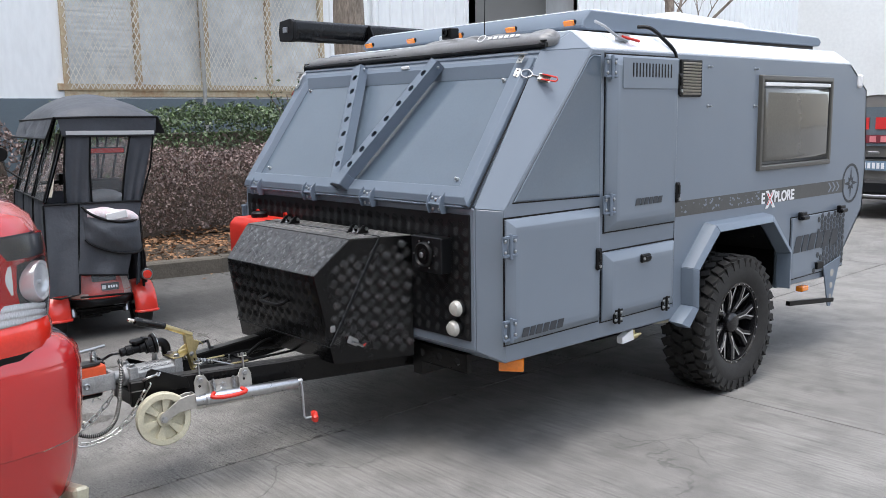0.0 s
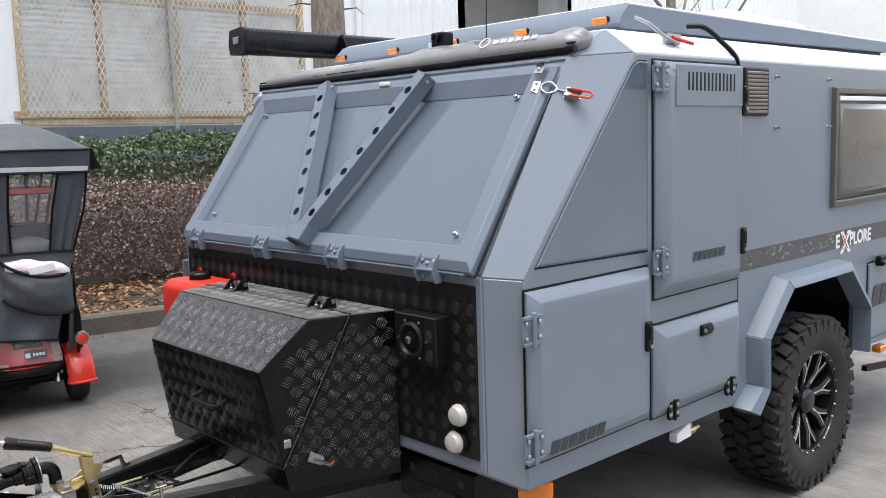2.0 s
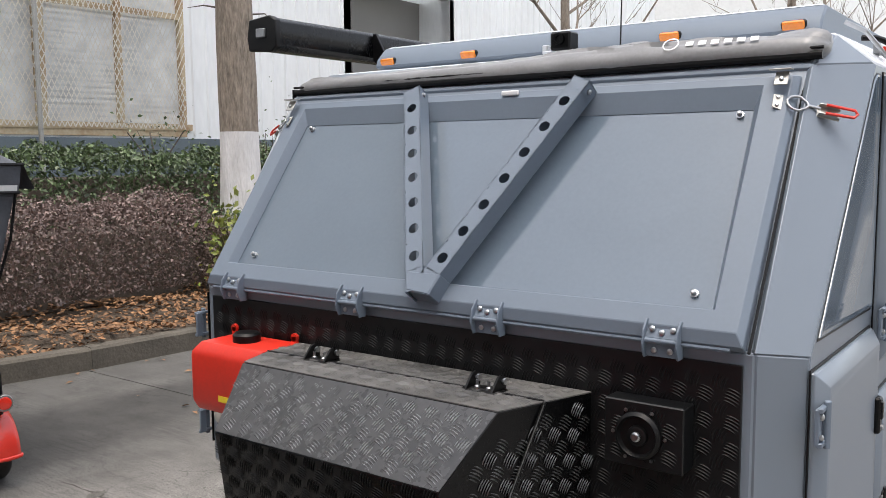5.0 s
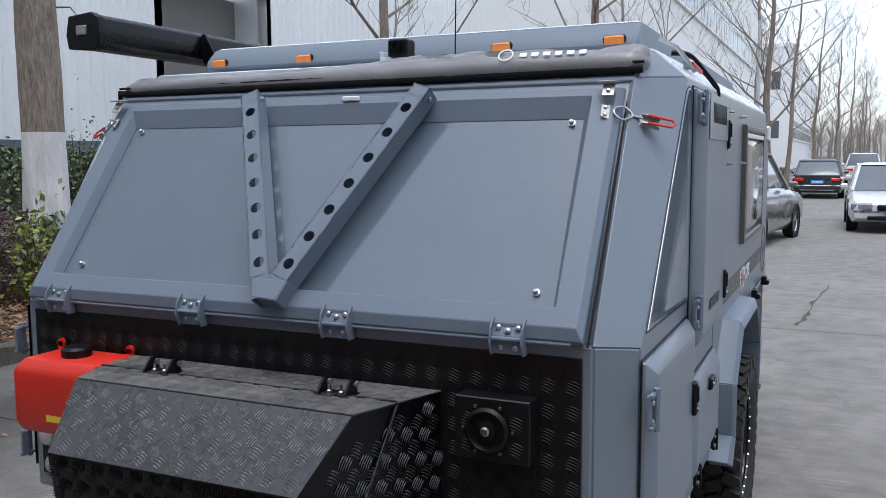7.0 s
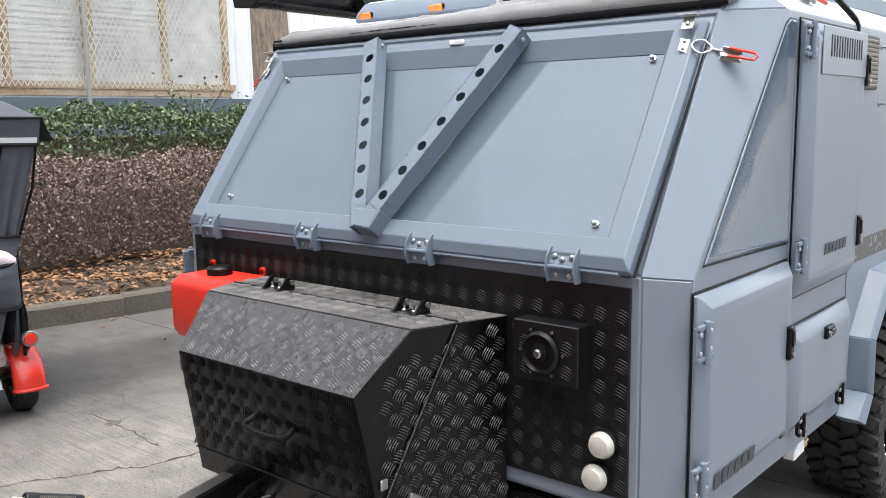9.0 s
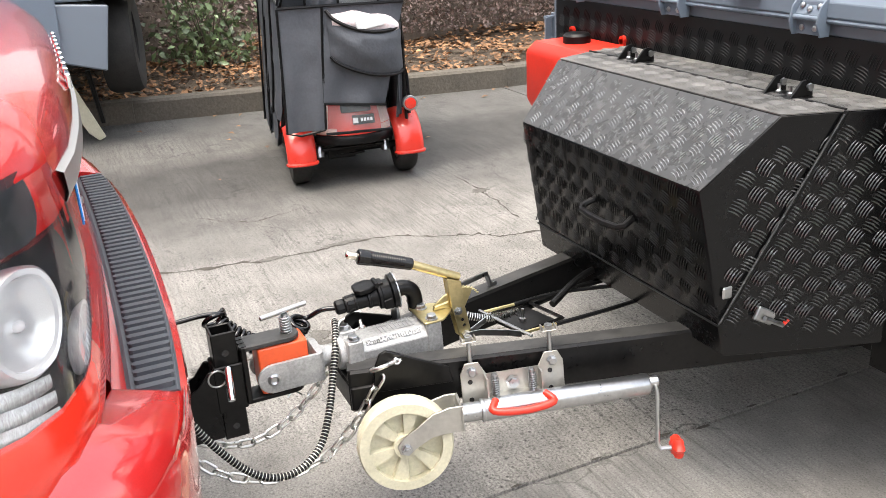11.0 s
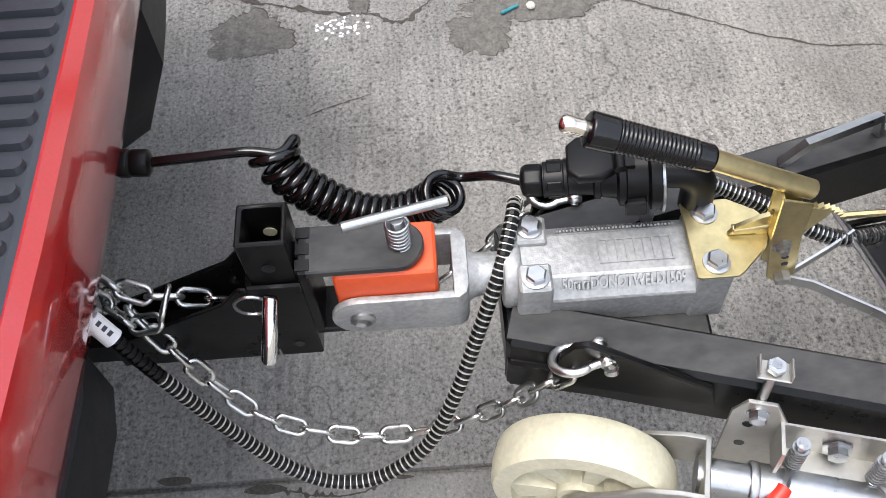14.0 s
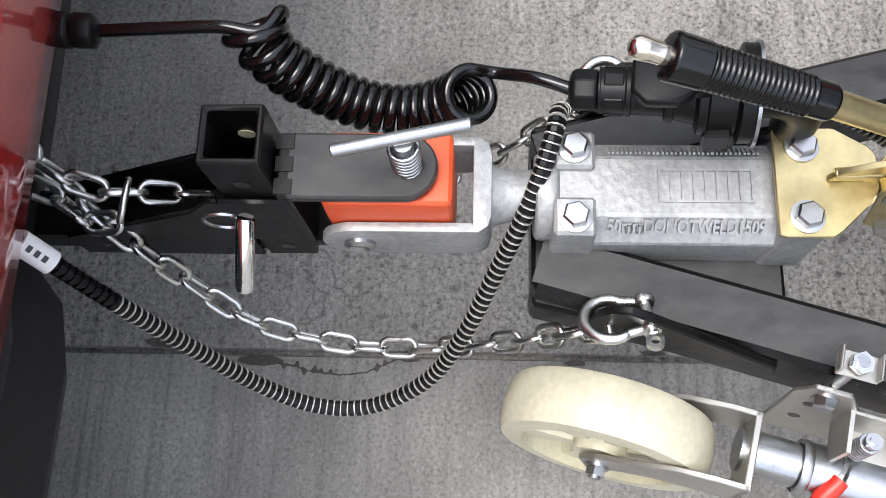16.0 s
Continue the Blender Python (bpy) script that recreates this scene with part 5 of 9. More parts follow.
for y in (1.0, 1.45, 2.6):
    part("bracket", G().prism([(-1.05, 2.10), (-1.05, 2.215), (-1.035, 2.215), (-0.93, 2.03), (-0.95, 2.02)], "y", y, y + 0.012).moved(Matrix.Translation((0.035, 0, -0.046))), BLACK_PLASTIC, awn)


# ---------- tool box on the drawbar ----------
tool_box = thing("tool_box", (0, -0.2, 0.5), "black tread-plate tool box bolted on the drawbar", "tool box")
# corners: rear wall, top crease, front crease, bottom
BT = dict(rt=(0.550, 0.008, 1.041), ct=(0.4512, -0.278, 1.043), fc=(0.395, -0.440, 0.885), fb=(0.4175, -0.376, 0.556), rb=(0.550, 0.008, 0.470), fbb=(0.4228, -0.360, 0.474))
R = {k: Vector(v) for k, v in BT.items()}
L = {k: Vector((0.02 - v[0], v[1], v[2])) for k, v in BT.items()}
names = ["rt", "ct", "fc", "fb", "fbb", "rb"]
g = G().loft([[L[k] for k in names], [R[k] for k in names]])
shell = part("shell", g, BLACK_GLOSS, tool_box, bevel=0.003)


def plate_on(a, b, c, d, lift=0.002):
    """Tread bars inside the quadrilateral a, b, c, d (a to b is the first direction)."""
    a, b, c, d = (Vector(p) for p in (a, b, c, d))
    u = (b - a).normalized()
    n = (b - a).cross(d - a).normalized()
    if n.dot((a + b + c + d) / 4 - Vector((0, -0.1, 0.75))) < 0:
        n = -n
    v = n.cross(u)
    if v.dot(d - a) < 0:
        v = -v
    quad = [((p - a).dot(u), (p - a).dot(v)) for p in (a, b, c, d)]
    x0, y0 = min(p[0] for p in quad), min(p[1] for p in quad)
    x1, y1 = max(p[0] for p in quad), max(p[1] for p in quad)

    def inside(cx, cy):
        px, py = cx + x0, cy + y0
        sign = []
        for i in range(4):
            (ax, ay), (bx, by) = quad[i], quad[(i + 1) % 4]
            cr = ((bx - ax) * (py - ay) - (by - ay) * (px - ax)) / math.hypot(bx - ax, by - ay)
            sign.append(cr)
        return all(s > 0.010 for s in sign) or all(s < -0.010 for s in sign)

    g = G()
    tread(g, a + u * x0 + v * y0 + n * lift, u, v, n, x1 - x0, y1 - y0, inside)
    return g


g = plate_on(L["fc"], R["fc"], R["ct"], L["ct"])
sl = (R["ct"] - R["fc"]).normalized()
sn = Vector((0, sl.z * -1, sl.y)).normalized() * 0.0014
part("lid_slope", G().slab([L["fc"] + sn + sl * 0.004, R["fc"] + sn + sl * 0.004, R["ct"] + sn - sl * 0.004, L["ct"] + sn - sl * 0.004], 0.002, (0, 0.3, 0.2)), SLOPE_PLATE, shell, "sloping plate toned with dust and sky sheen")
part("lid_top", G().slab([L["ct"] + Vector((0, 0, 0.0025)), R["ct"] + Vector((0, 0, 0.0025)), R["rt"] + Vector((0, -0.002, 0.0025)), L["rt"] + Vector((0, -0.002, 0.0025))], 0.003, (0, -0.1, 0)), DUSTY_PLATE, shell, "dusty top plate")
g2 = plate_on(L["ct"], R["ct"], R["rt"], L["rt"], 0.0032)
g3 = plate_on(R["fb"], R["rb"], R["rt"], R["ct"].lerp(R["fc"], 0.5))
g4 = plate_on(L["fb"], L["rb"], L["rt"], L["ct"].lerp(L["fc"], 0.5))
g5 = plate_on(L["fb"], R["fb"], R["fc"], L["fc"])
# bar tone is chosen by how much sky each face reflects
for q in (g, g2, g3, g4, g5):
    part("tread_relief", q, DUSTY_PLATE if q is g2 else TREAD_BRIGHT if q is g else TREAD_DIM if q is g5 else TREAD, shell, kind="stuff", angle=40)
# lid seam on both cheeks, front grip, hinges on top, toggle catches
for P in (R, L):
    s = 1 if P is R else -1
    a, b = P["fb"] + Vector((s * 0.003, 0.004, 0.008)), P["ct"].lerp(P["rt"], 0.47) + Vector((s * 0.002, 0, 0))
    part("lid_seam", G().tube([a, b], 0.0055, 6), BLACK_PLASTIC, shell)
    part("lid_edge", G().tube([a + Vector((s * 0.003, -0.009, 0)), b + Vector((s * 0.003, -0.009, -0.004))], 0.0022, 6), TREAD, shell)
    o = P["fb"] + Vector((s * 0.0385, 0.099, 0.019))
    ct = part("toggle_catch", G().box(o, (0.010, 0.062, 0.034), Matrix.Rotation(radians(-28), 3, "X")), STEEL, shell, "zinc toggle catch", bevel=0.003)
    part("catch_lever", G().tube([o + Vector((s * 0.012, -0.01, 0.0)), o + Vector((s * 0.014, 0.045, -0.03))], 0.006, 6), STEEL, ct)
    part("catch_tip", G().tube([o + Vector((s * 0.014, 0.045, -0.03)), o + Vector((s * 0.014, 0.06, -0.02))], 0.005, 6), RED_PLASTIC, ct)
    part("hook_plate", G().box(o + Vector((-s * 0.031, -0.088, 0.066)), (0.008, 0.028, 0.030)), STEEL, ct, bevel=0.004)
fm = R["fc"].lerp(L["fc"], 0.5).lerp(R["fb"].lerp(L["fb"], 0.5), 0.50) + Vector((0.03, 0, 0))
part("grip", G().tube(smooth_path([fm + Vector((-0.085, 0.0, 0.02)), fm + Vector((-0.08, -0.045, 0.0)), fm + Vector((0.08, -0.045, 0.0)), fm + Vector((0.085, 0.0, 0.02))], 3), 0.009, 8), BLACK_PLASTIC, shell, "black pull grip")
part("grip_recess", G().box(fm + Vector((0, -0.001, 0.03)), (0.15, 0.006, 0.05), Matrix.Rotation(radians(12), 3, "X")), BLACK_PLASTIC, shell, bevel=0.002)
part("lid_gap", G().tube([(-0.478, -0.143, 1.0465), (0.498, -0.143, 1.0465)], 0.0028, 6), BLACK_PLASTIC, shell)
part("skirt_seam", G().tube([L["fb"] + Vector((0, -0.002, 0)), R["fb"] + Vector((0, -0.002, 0))], 0.003, 6), BLACK_PLASTIC, shell)
for x in (-0.262, 0.318):
    h = part("lid_hinge", G().box((x, -0.135, 1.045), (0.11, 0.06, 0.004)), BLACK_PAINT, shell, bevel=0.002)
    for dx in (-0.040, 0.040):
        ck = part("cheek", G().prism([(-0.165, 1.046), (-0.132, 1.082), (-0.116, 1.085), (-0.101, 1.078), (-0.098, 1.046)], "x", x + dx - 0.003, x + dx + 0.003), BLACK_PAINT, h)
        part("bolt", G().lathe([(0.009, -0.012), (0.009, -0.004), (0.005, -0.004), (0.005, 0.008), (0.009, 0.008), (0.009, 0.014)], (x + dx, -0.116, 1.069), (1, 0, 0), 8), STEEL, ck)
    for dx in (-0.018, 0.018):
        part("bolt", G().lathe([(0.008, 0), (0.008, 0.006), (0.004, 0.009), (0.004, 0.022)], (x + dx, -0.140, 1.047), (0, 0, 1), 8), STEEL, h)

# ---------- red jerry can ----------
can = thing("jerry_can", (-0.72, -0.1, 0.80), "red plastic jerry can strapped to the front wall", "jerry can")
part("tank", G().loft([[(-0.785, -0.175, 0.820), (-0.490, -0.175, 0.820), (-0.490, 0.0, 0.820), (-0.785, 0.0, 0.820)], [(-0.802, -0.185, 0.850), (-0.482, -0.185, 0.850), (-0.482, 0.0, 0.850), (-0.802, 0.0, 0.850)], [(-0.802, -0.185, 1.012), (-0.482, -0.185, 1.012), (-0.482, 0.0, 1.012), (-0.802, 0.0, 1.012)], [(-0.772, -0.165, 1.047), (-0.478, -0.165, 1.047), (-0.478, 0.0, 1.047), (-0.772, 0.0, 1.047)]]), RED_PLASTIC, can, bevel=0.012, seg=2)
part("cap", G().lathe([(0.045, 0), (0.045, 0.022), (0.038, 0.030), (0.02, 0.031)], (-0.640, -0.085, 1.047), (0, 0, 1), 20), BLACK_PLASTIC, can, "black screw cap")
for x in (-0.79, -0.50):
    part("lug", G().lathe([(0.013, -0.006), (0.013, 0.006)], (x, -0.006, 1.062), (0, 1, 0), 12).box((x, -0.006, 1.050), (0.020, 0.012, 0.03)), RED_PLASTIC, can)
part("warning_label", G().span((-0.665, -0.1875, 0.865), (-0.605, -0.1885, 0.885)), material("yellow_label", (0.75, 0.55, 0.03), 0.5), can, "yellow warning label")


# ---------- red wagon in front of the trailer, seen from behind ----------
car = thing("car", (0, -4.0, 0), "red sport utility car with step pad on its rear bumper", "car")
DARK_TRIM = material("dark_grey_trim", (0.006, 0.0065, 0.008), 0.5, ior=1.35, spread=0.12, bump=0.12, bump_scale=260)
PAD = material("bumper_pad_plastic", (0.045, 0.050, 0.060), 0.46, spread=0.08, bump=0.15, bump_scale=320)
SILVER_TRIM = material("satin_silver_trim", (0.40, 0.40, 0.385), 0.36, metal=0.7, spread=0.06)
LENS_CLEAR = material("clear_lamp_glass", (0.85, 0.87, 0.88), 0.03, transmission=1.0, spread=0.01)
SILVERED = material("silvered_lamp_bowl", (0.86, 0.87, 0.88), 0.20, metal=0.45, spread=0.04)
LAMP_DARK = material("smoked_lamp_housing", (0.035, 0.037, 0.040), 0.25, spread=0.1)
CHROME = material("chrome_reflector", (0.86, 0.87, 0.88), 0.07, metal=1.0, spread=0.02)
RIBBED = material("ribbed_clear_reflector", (0.40, 0.40, 0.40), 0.22, metal=0.6, second=(0.85, 0.86, 0.86), scale=26, fine=90, stretch=(14, 14, 1), bump=0.5, bump_scale=40, relief=0.003)
LENS_RED = material("red_lamp_lens", (0.70, 0.03, 0.015), 0.18, spread=0.1, coat=0.8)
PLATE_BLUE = material("blue_number_plate", (0.015, 0.27, 0.74), 0.38, spread=0.05)
GLASS_DARK = material("dark_car_glass", (0.012, 0.013, 0.014), 0.05, coat=0.5)
# plan outline of the rear corner, from the middle outwards
REAR = [(0.0, -1.540), (0.15, -1.541), (0.30, -1.545), (0.45, -1.553), (0.60, -1.567), (0.72, -1.589), (0.80, -1.613), (0.87, -1.648), (0.925, -1.703), (0.960, -1.78), (0.978, -1.88), (0.985, -2.05)]


def outline(dy=0.0, inset=0.0, front=-6.25):
    """Plan outline of the body, shifted and drawn in."""
    half = [(x - inset * min(1.0, x / 0.9), y + dy - inset * 0.5 * (x > 0.85)) for x, y in REAR]
    side = [(0.985 - inset, -3.2), (0.985 - inset, -4.6), (0.96 - inset, -5.6), (0.80 - inset, front + 0.12), (0.4, front)]
    right = half + side
    return [(-x, y) for x, y in reversed(right)] + right[1:]


def shell(levels):
    """Lofted body: (z, rear shift, inset) level by level."""
    g = G()
    g.loft([[(x, y, z) for x, y in outline(dy, ins)] for z, dy, ins in levels])
    return g


body_g = shell([(0.60, -0.15, 0.02), (0.80, -0.14, 0.0), (0.96, -0.142, 0.0), (1.10, -0.146, 0.004), (1.170, -0.140, 0.006), (1.190, -0.098, 0.008), (1.25, -0.095, 0.014), (1.30, -0.112, 0.035), (1.335, -0.15, 0.075), (1.350, -0.21, 0.12)])
car_body = part("body", body_g, RED_PAINT, car, angle=38)
part("cabin", shell([(1.335, -0.24, 0.12), (1.55, -0.42, 0.20), (1.74, -0.62, 0.30), (1.80, -0.85, 0.42)]), GLASS_DARK, car_body, "dark cabin glass")
part("roof", shell([(1.74, -0.50, 0.27), (1.80, -0.56, 0.30), (1.835, -0.80, 0.42), (1.84, -1.2, 0.6)]), RED_PAINT, car_body)
# lower skirt and bumper
g = G()
g.loft([[(x, float(np.interp(abs(x), [p[0] for p in REAR], [p[1] for p in REAR])) + d - 0.060 * max(0.0, min(1.0, (0.25 - abs(x + 0.13)) / 0.05)) * (z < 0.61), z) for x in [-0.66 + 1.32 * k / 24 for k in range(25)]] for z, d in ((0.31, -0.21), (0.36, -0.13), (0.50, -0.066), (0.60, -0.064), (0.622, -0.100), (0.62, -0.30), (0.31, -0.30))], False, False)
part("under_skirt", g, DARK_TRIM, car_body, "dark grey lower bumper skirt", angle=38)
bump = G()
rows = []
for z, d in ((0.612, -0.078), (0.626, -0.056), (0.69, -0.030), (0.78, -0.008), (0.828, 0.0), (0.848, -0.003), (0.858, -0.014)):
    half = [(x, y + d) for x, y in REAR]
    rows.append([(-x, y, z) for x, y in reversed(half)] + [(x, y, z) for x, y in half[1:]])
rows.append([(x, y - 0.24, 0.858) for x, y, z in rows[-1]])
bump.loft(rows, False, False)
bumper = part("bumper", bump, RED_PAINT, car_body, "red rear bumper", angle=38)
# step pad with raised ribs
g = G()
N = 40
PADX = 0.635
yo = lambda x: -1.557 - 0.026 * (abs(x) / PADX) ** 2.8
yi = lambda x: -1.637 - 0.013 * (abs(x) / PADX) ** 2
sect = lambda x: [(x, yo(x), 0.858), (x, yo(x) - 0.004, 0.8615), (x, yi(x) + 0.006, 0.8625), (x, yi(x), 0.864), (x, yi(x) - 0.006, 0.862), (x, yi(x) - 0.006, 0.85)]
g.loft([sect(-PADX + 2 * PADX * k / N) for k in range(N + 1)])
pad = part("step_pad", g, PAD, bumper, "dark ribbed plastic step pad")
for k in range(49):
    x = -0.615 + k * 1.23 / 48
    y0, y1 = yo(x) - 0.014, yi(x) + 0.014
    ring = [(x + 0.0088 * math.cos(a), (y1 if math.sin(a) < 0 else y0) + 0.0082 * math.sin(a)) for a in (math.tau * (j + 0.5) / 10 for j in range(10))]
    gg = G().loft([[(p, q, 0.8618) for p, q in ring], [(x + (p - x) * 0.80, q, 0.8695) for p, q in ring]])
    part("pad_rib", gg, PAD, pad)
# raised bumper corners beside the pad
for s in (1, -1):
    g = G()
    cont = [(0.645, -1.575), (0.72, -1.589), (0.80, -1.613), (0.87, -1.648), (0.925, -1.703), (0.960, -1.78), (0.978, -1.88), (0.985, -2.05), (0.985, -2.6)]
    secs = []
    for i, (x, y) in enumerate(cont):
        t = min(1.0, i / 3)
        nx, ny = (0.12, 1) if i < 3 else (0.6, 0.8) if i < 5 else (1, 0.15)
        l = math.hypot(nx, ny)
        nx, ny = nx / l, ny / l
        zt = 0.872 + 0.062 * t
        secs.append([(s * x, y, 0.78), (s * (x + 0.001 * nx), y + 0.001 * ny, 0.835), (s * (x - 0.012 * nx), y - 0.012 * ny, 0.5 * (0.85 + zt)), (s * (x - 0.045 * nx), y - 0.045 * ny, zt), (s * (x - 0.10 * nx), y - 0.10 * ny, zt + 0.014), (s * (x - 0.13 * nx), y - 0.13 * ny, 0.80)])
    g.loft(secs)
    part("bumper_corner", g, RED_PAINT, bumper, angle=50)
    # wrap-round tail lamp: housing, reflectors, clear cover, red base lens
    lc = [(0.665, -1.700), (0.74, -1.707), (0.80, -1.718), (0.86, -1.740), (0.905, -1.778), (0.938, -1.84), (0.955, -1.93), (0.960, -2.06), (0.955, -2.16)]

    def strip(z0, z1, push, bulge=0.0, n0=0, n1=len(lc)):
        gg = G()
        out = []
        for i in range(n0, n1):
            x, y = lc[i]
            t = (i - n0) / (n1 - n0 - 1)
            e = 0.02 * math.sin(t * math.pi)
            nx, ny = (0.15, 1) if i < 3 else (0.7, 0.7) if i < 5 else (1, 0.1)
            l = math.hypot(nx, ny)
            col = []
            for k in range(7):
                u = k / 6
                b = push + bulge * math.sin(u * math.pi)
                col.append((s * (x + nx / l * b), y + ny / l * b, z0 + (z1 + e - z0) * u))
            out.append(col)
        gg.loft(out, False, False)
        return gg
    lamp = part("tail_lamp", strip(0.892, 1.245, -0.030), LAMP_DARK, car_body, "clear-covered tail lamp with chrome reflectors", angle=60)
    part("cover", strip(0.984, 1.240, 0.016, 0.014), LENS_CLEAR, lamp, angle=60).visible_shadow = False
    part("base_lens", strip(0.910, 0.985, 0.016, 0.010), LENS_RED, lamp, "red lower lens", angle=60)
    part("lamp_gap", strip(0.893, 0.911, 0.016, 0.002), BLACK_PLASTIC, lamp, angle=60)
    part("dark_brow", strip(1.190, 1.243, -0.002, 0.002), LAMP_DARK, lamp, "smoked upper band", angle=60)
    part("inner_column", strip(0.990, 1.185, -0.020, 0.004, 0, 2), LAMP_DARK, lamp, "smoked inner column", angle=60)
    # stepped clear reflectors along the bottom
    for k in range(3):
        part("ribbed_reflector", strip(0.988 + k * 0.020, 1.005 + k * 0.020, 0.004 - k * 0.008, 0.004, 3, 9), RIBBED, lamp, angle=60)
    # deep round bowls that look outwards, each in a bright sleeve
    for x, y, z, ax, r in ((0.752, -1.722, 1.036, (0.25, 1, 0.10), 0.036), (0.860, -1.768, 1.112, (0.50, 0.86, 0.06), 0.052), (0.935, -1.960, 1.130, (0.97, 0.24, 0.05), 0.060)):
        a3 = Vector((s * ax[0], ax[1], ax[2])).normalized()
        bowl = part("bowl", G().lathe([(r * 1.16, -0.075), (r * 1.16, 0.016), (r * 1.10, 0.021), (r * 0.98, 0.019), (r * 0.92, 0.010), (r * 0.62, 0.002), (r * 0.25, 0.0), (r * 0.03, 0.001)], (s * x, y, z), a3, 36), SILVERED, lamp, angle=40)
        part("bulb", G().lathe([(0.006, -0.002), (0.006, 0.006), (0.004, 0.010), (0.001, 0.012)], (s * x, y, z), a3, 12), SILVERED, bowl)
    part("bowl_screen", strip(1.090, 1.180, -0.020, 0.004, 5, 7), SILVERED, lamp, angle=60)
    cs = G()
    far = 0.0 if s > 0 else 0.045
    cs.loft([[(s * (x - (o + far) * nx), y - (o + far) * ny, z) for z, o in ((0.86, 0.004), (0.80, -0.001), (0.70, 0.004), (0.612, 0.010), (0.604, 0.018), (0.50, 0.034), (0.42, 0.062), (0.40, 0.10))] for x, y, nx, ny in ((0.62, -1.572, 0.05, 1), (0.72, -1.589, 0.15, 0.99), (0.80, -1.613, 0.35, 0.94), (0.87, -1.648, 0.6, 0.8), (0.925, -1.703, 0.8, 0.6), (0.960, -1.78, 0.95, 0.3), (0.978, -1.88, 0.99, 0.1), (0.985, -2.05, 1, 0), (0.985, -2.42, 1, 0))], False, False)
    part("corner_skirt", cs, RED_PAINT, bumper, angle=24)
# tailgate ridge, plate, silver garnish, badge
ridge = [(x, -1.660 - 0.03 * (x / 0.64) ** 2, 0.0) for x in [(-0.64 + 1.28 * k / 24) for k in range(25)]]
g = G().loft([[(x, y + 0.016, 0.856), (x, y + 0.015, 0.884), (x, y + 0.016, 0.900), (x, y + 0.004, 0.922), (x, y - 0.03, 0.945)] for x, y, z in ridge], False, False)
tailgate = part("tailgate", g, RED_PAINT, car_body, "red tailgate with ridge above the pad", angle=50)
rear_y = lambda x: float(np.interp(abs(x), [p[0] for p in REAR], [p[1] for p in REAR]))
g = G().loft([[(x, rear_y(x) - 0.118, 1.184), (x, rear_y(x) - 0.092, 1.186), (x, rear_y(x) - 0.088, 1.196), (x, rear_y(x) - 0.089, 1.222), (x, rear_y(x) - 0.100, 1.228)] for x in [(-0.70 + 1.40 * k / 30) for k in range(31)]], False, False)
part("garnish", g, SILVER_TRIM, tailgate, "satin silver garnish above the plate", angle=50)
pl = part("number_plate", G().span((-0.205, -1.664, 1.005), (0.235, -1.660, 1.145)), PLATE_BLUE, tailgate, "blue number plate with white marks", bevel=0.0015)
part("plate_rim", G().tube([(-0.198, -1.6595, 1.012), (0.228, -1.6595, 1.012), (0.228, -1.6595, 1.138), (-0.198, -1.6595, 1.138)], 0.0018, 4, True), WHITE_PAINT, pl)
for k in range(7):
    x = 0.188 - k * 0.057 - (0.012 if k > 1 else 0)
    part("plate_mark", G().span((x - 0.019, -1.6602, 1.03), (x + 0.019, -1.6588, 1.12)), WHITE_PAINT, pl)
for x in (-0.09, 0.12):
    for z in (1.018, 1.132):
        part("plate_screw", G().lathe([(0.009, 0), (0.009, 0.004), (0.005, 0.007)], (x, -1.660, z), (0, 1, 0), 12), STEEL, pl)
for k in range(5):
    part("badge", G().box((0.575 - k * 0.042, -1.687, 1.005), (0.030, 0.010, 0.028), Matrix.Rotation(radians(-12), 3, "Y")), RED_PLASTIC, tailgate, bevel=0.003)
for k in range(10):
    part("badge_letter", G().box((0.30 - k * 0.066, -1.640, 1.268), (0.036, 0.008, 0.024)), CHROME, tailgate, bevel=0.002)
# side reflector, mud flap, exhaust trim, wheels
for s in (1, -1):
    if s > 0:
        part("skirt_trim", G().prism([(0.62, 0.345), (0.92, 0.40), (0.93, 0.455), (0.62, 0.385)], "y", -1.71, -1.66).moved(Matrix.Scale(s, 4, (1, 0, 0))), CREAM, car_body, "pale lower skirt trim", bevel=0.01)
    for y in (-2.85, -5.35):
        c = Vector((s * 0.86, y, 0.375))
        w = part("wheel", G().lathe([(0.12, -0.02), (0.245, 0.06), (0.25, 0.10), (0.262, 0.11), (0.262, -0.11), (0.20, -0.12)], c, (s, 0, 0), 36), RIM_CUT, car_body, "silver alloy wheel")
        part("tyre", G().lathe([(0.262, -0.12), (0.30, -0.135), (0.355, -0.13), (0.375, -0.10), (0.376, 0.10), (0.355, 0.13), (0.30, 0.135), (0.262, 0.12)], c, (s, 0, 0), 44, ring=True), RUBBER, w)
        part("arch", G().lathe([(0.43, 0.08), (0.43, 0.128), (0.405, 0.128), (0.405, 0.0)], c, (s, 0, 0), 40, ring=True), BLACK_PLASTIC, car_body)
part("chassis", G().span((-0.7, -6.0, 0.30), (0.7, -1.85, 0.62)), BLACK_PLASTIC, car_body)


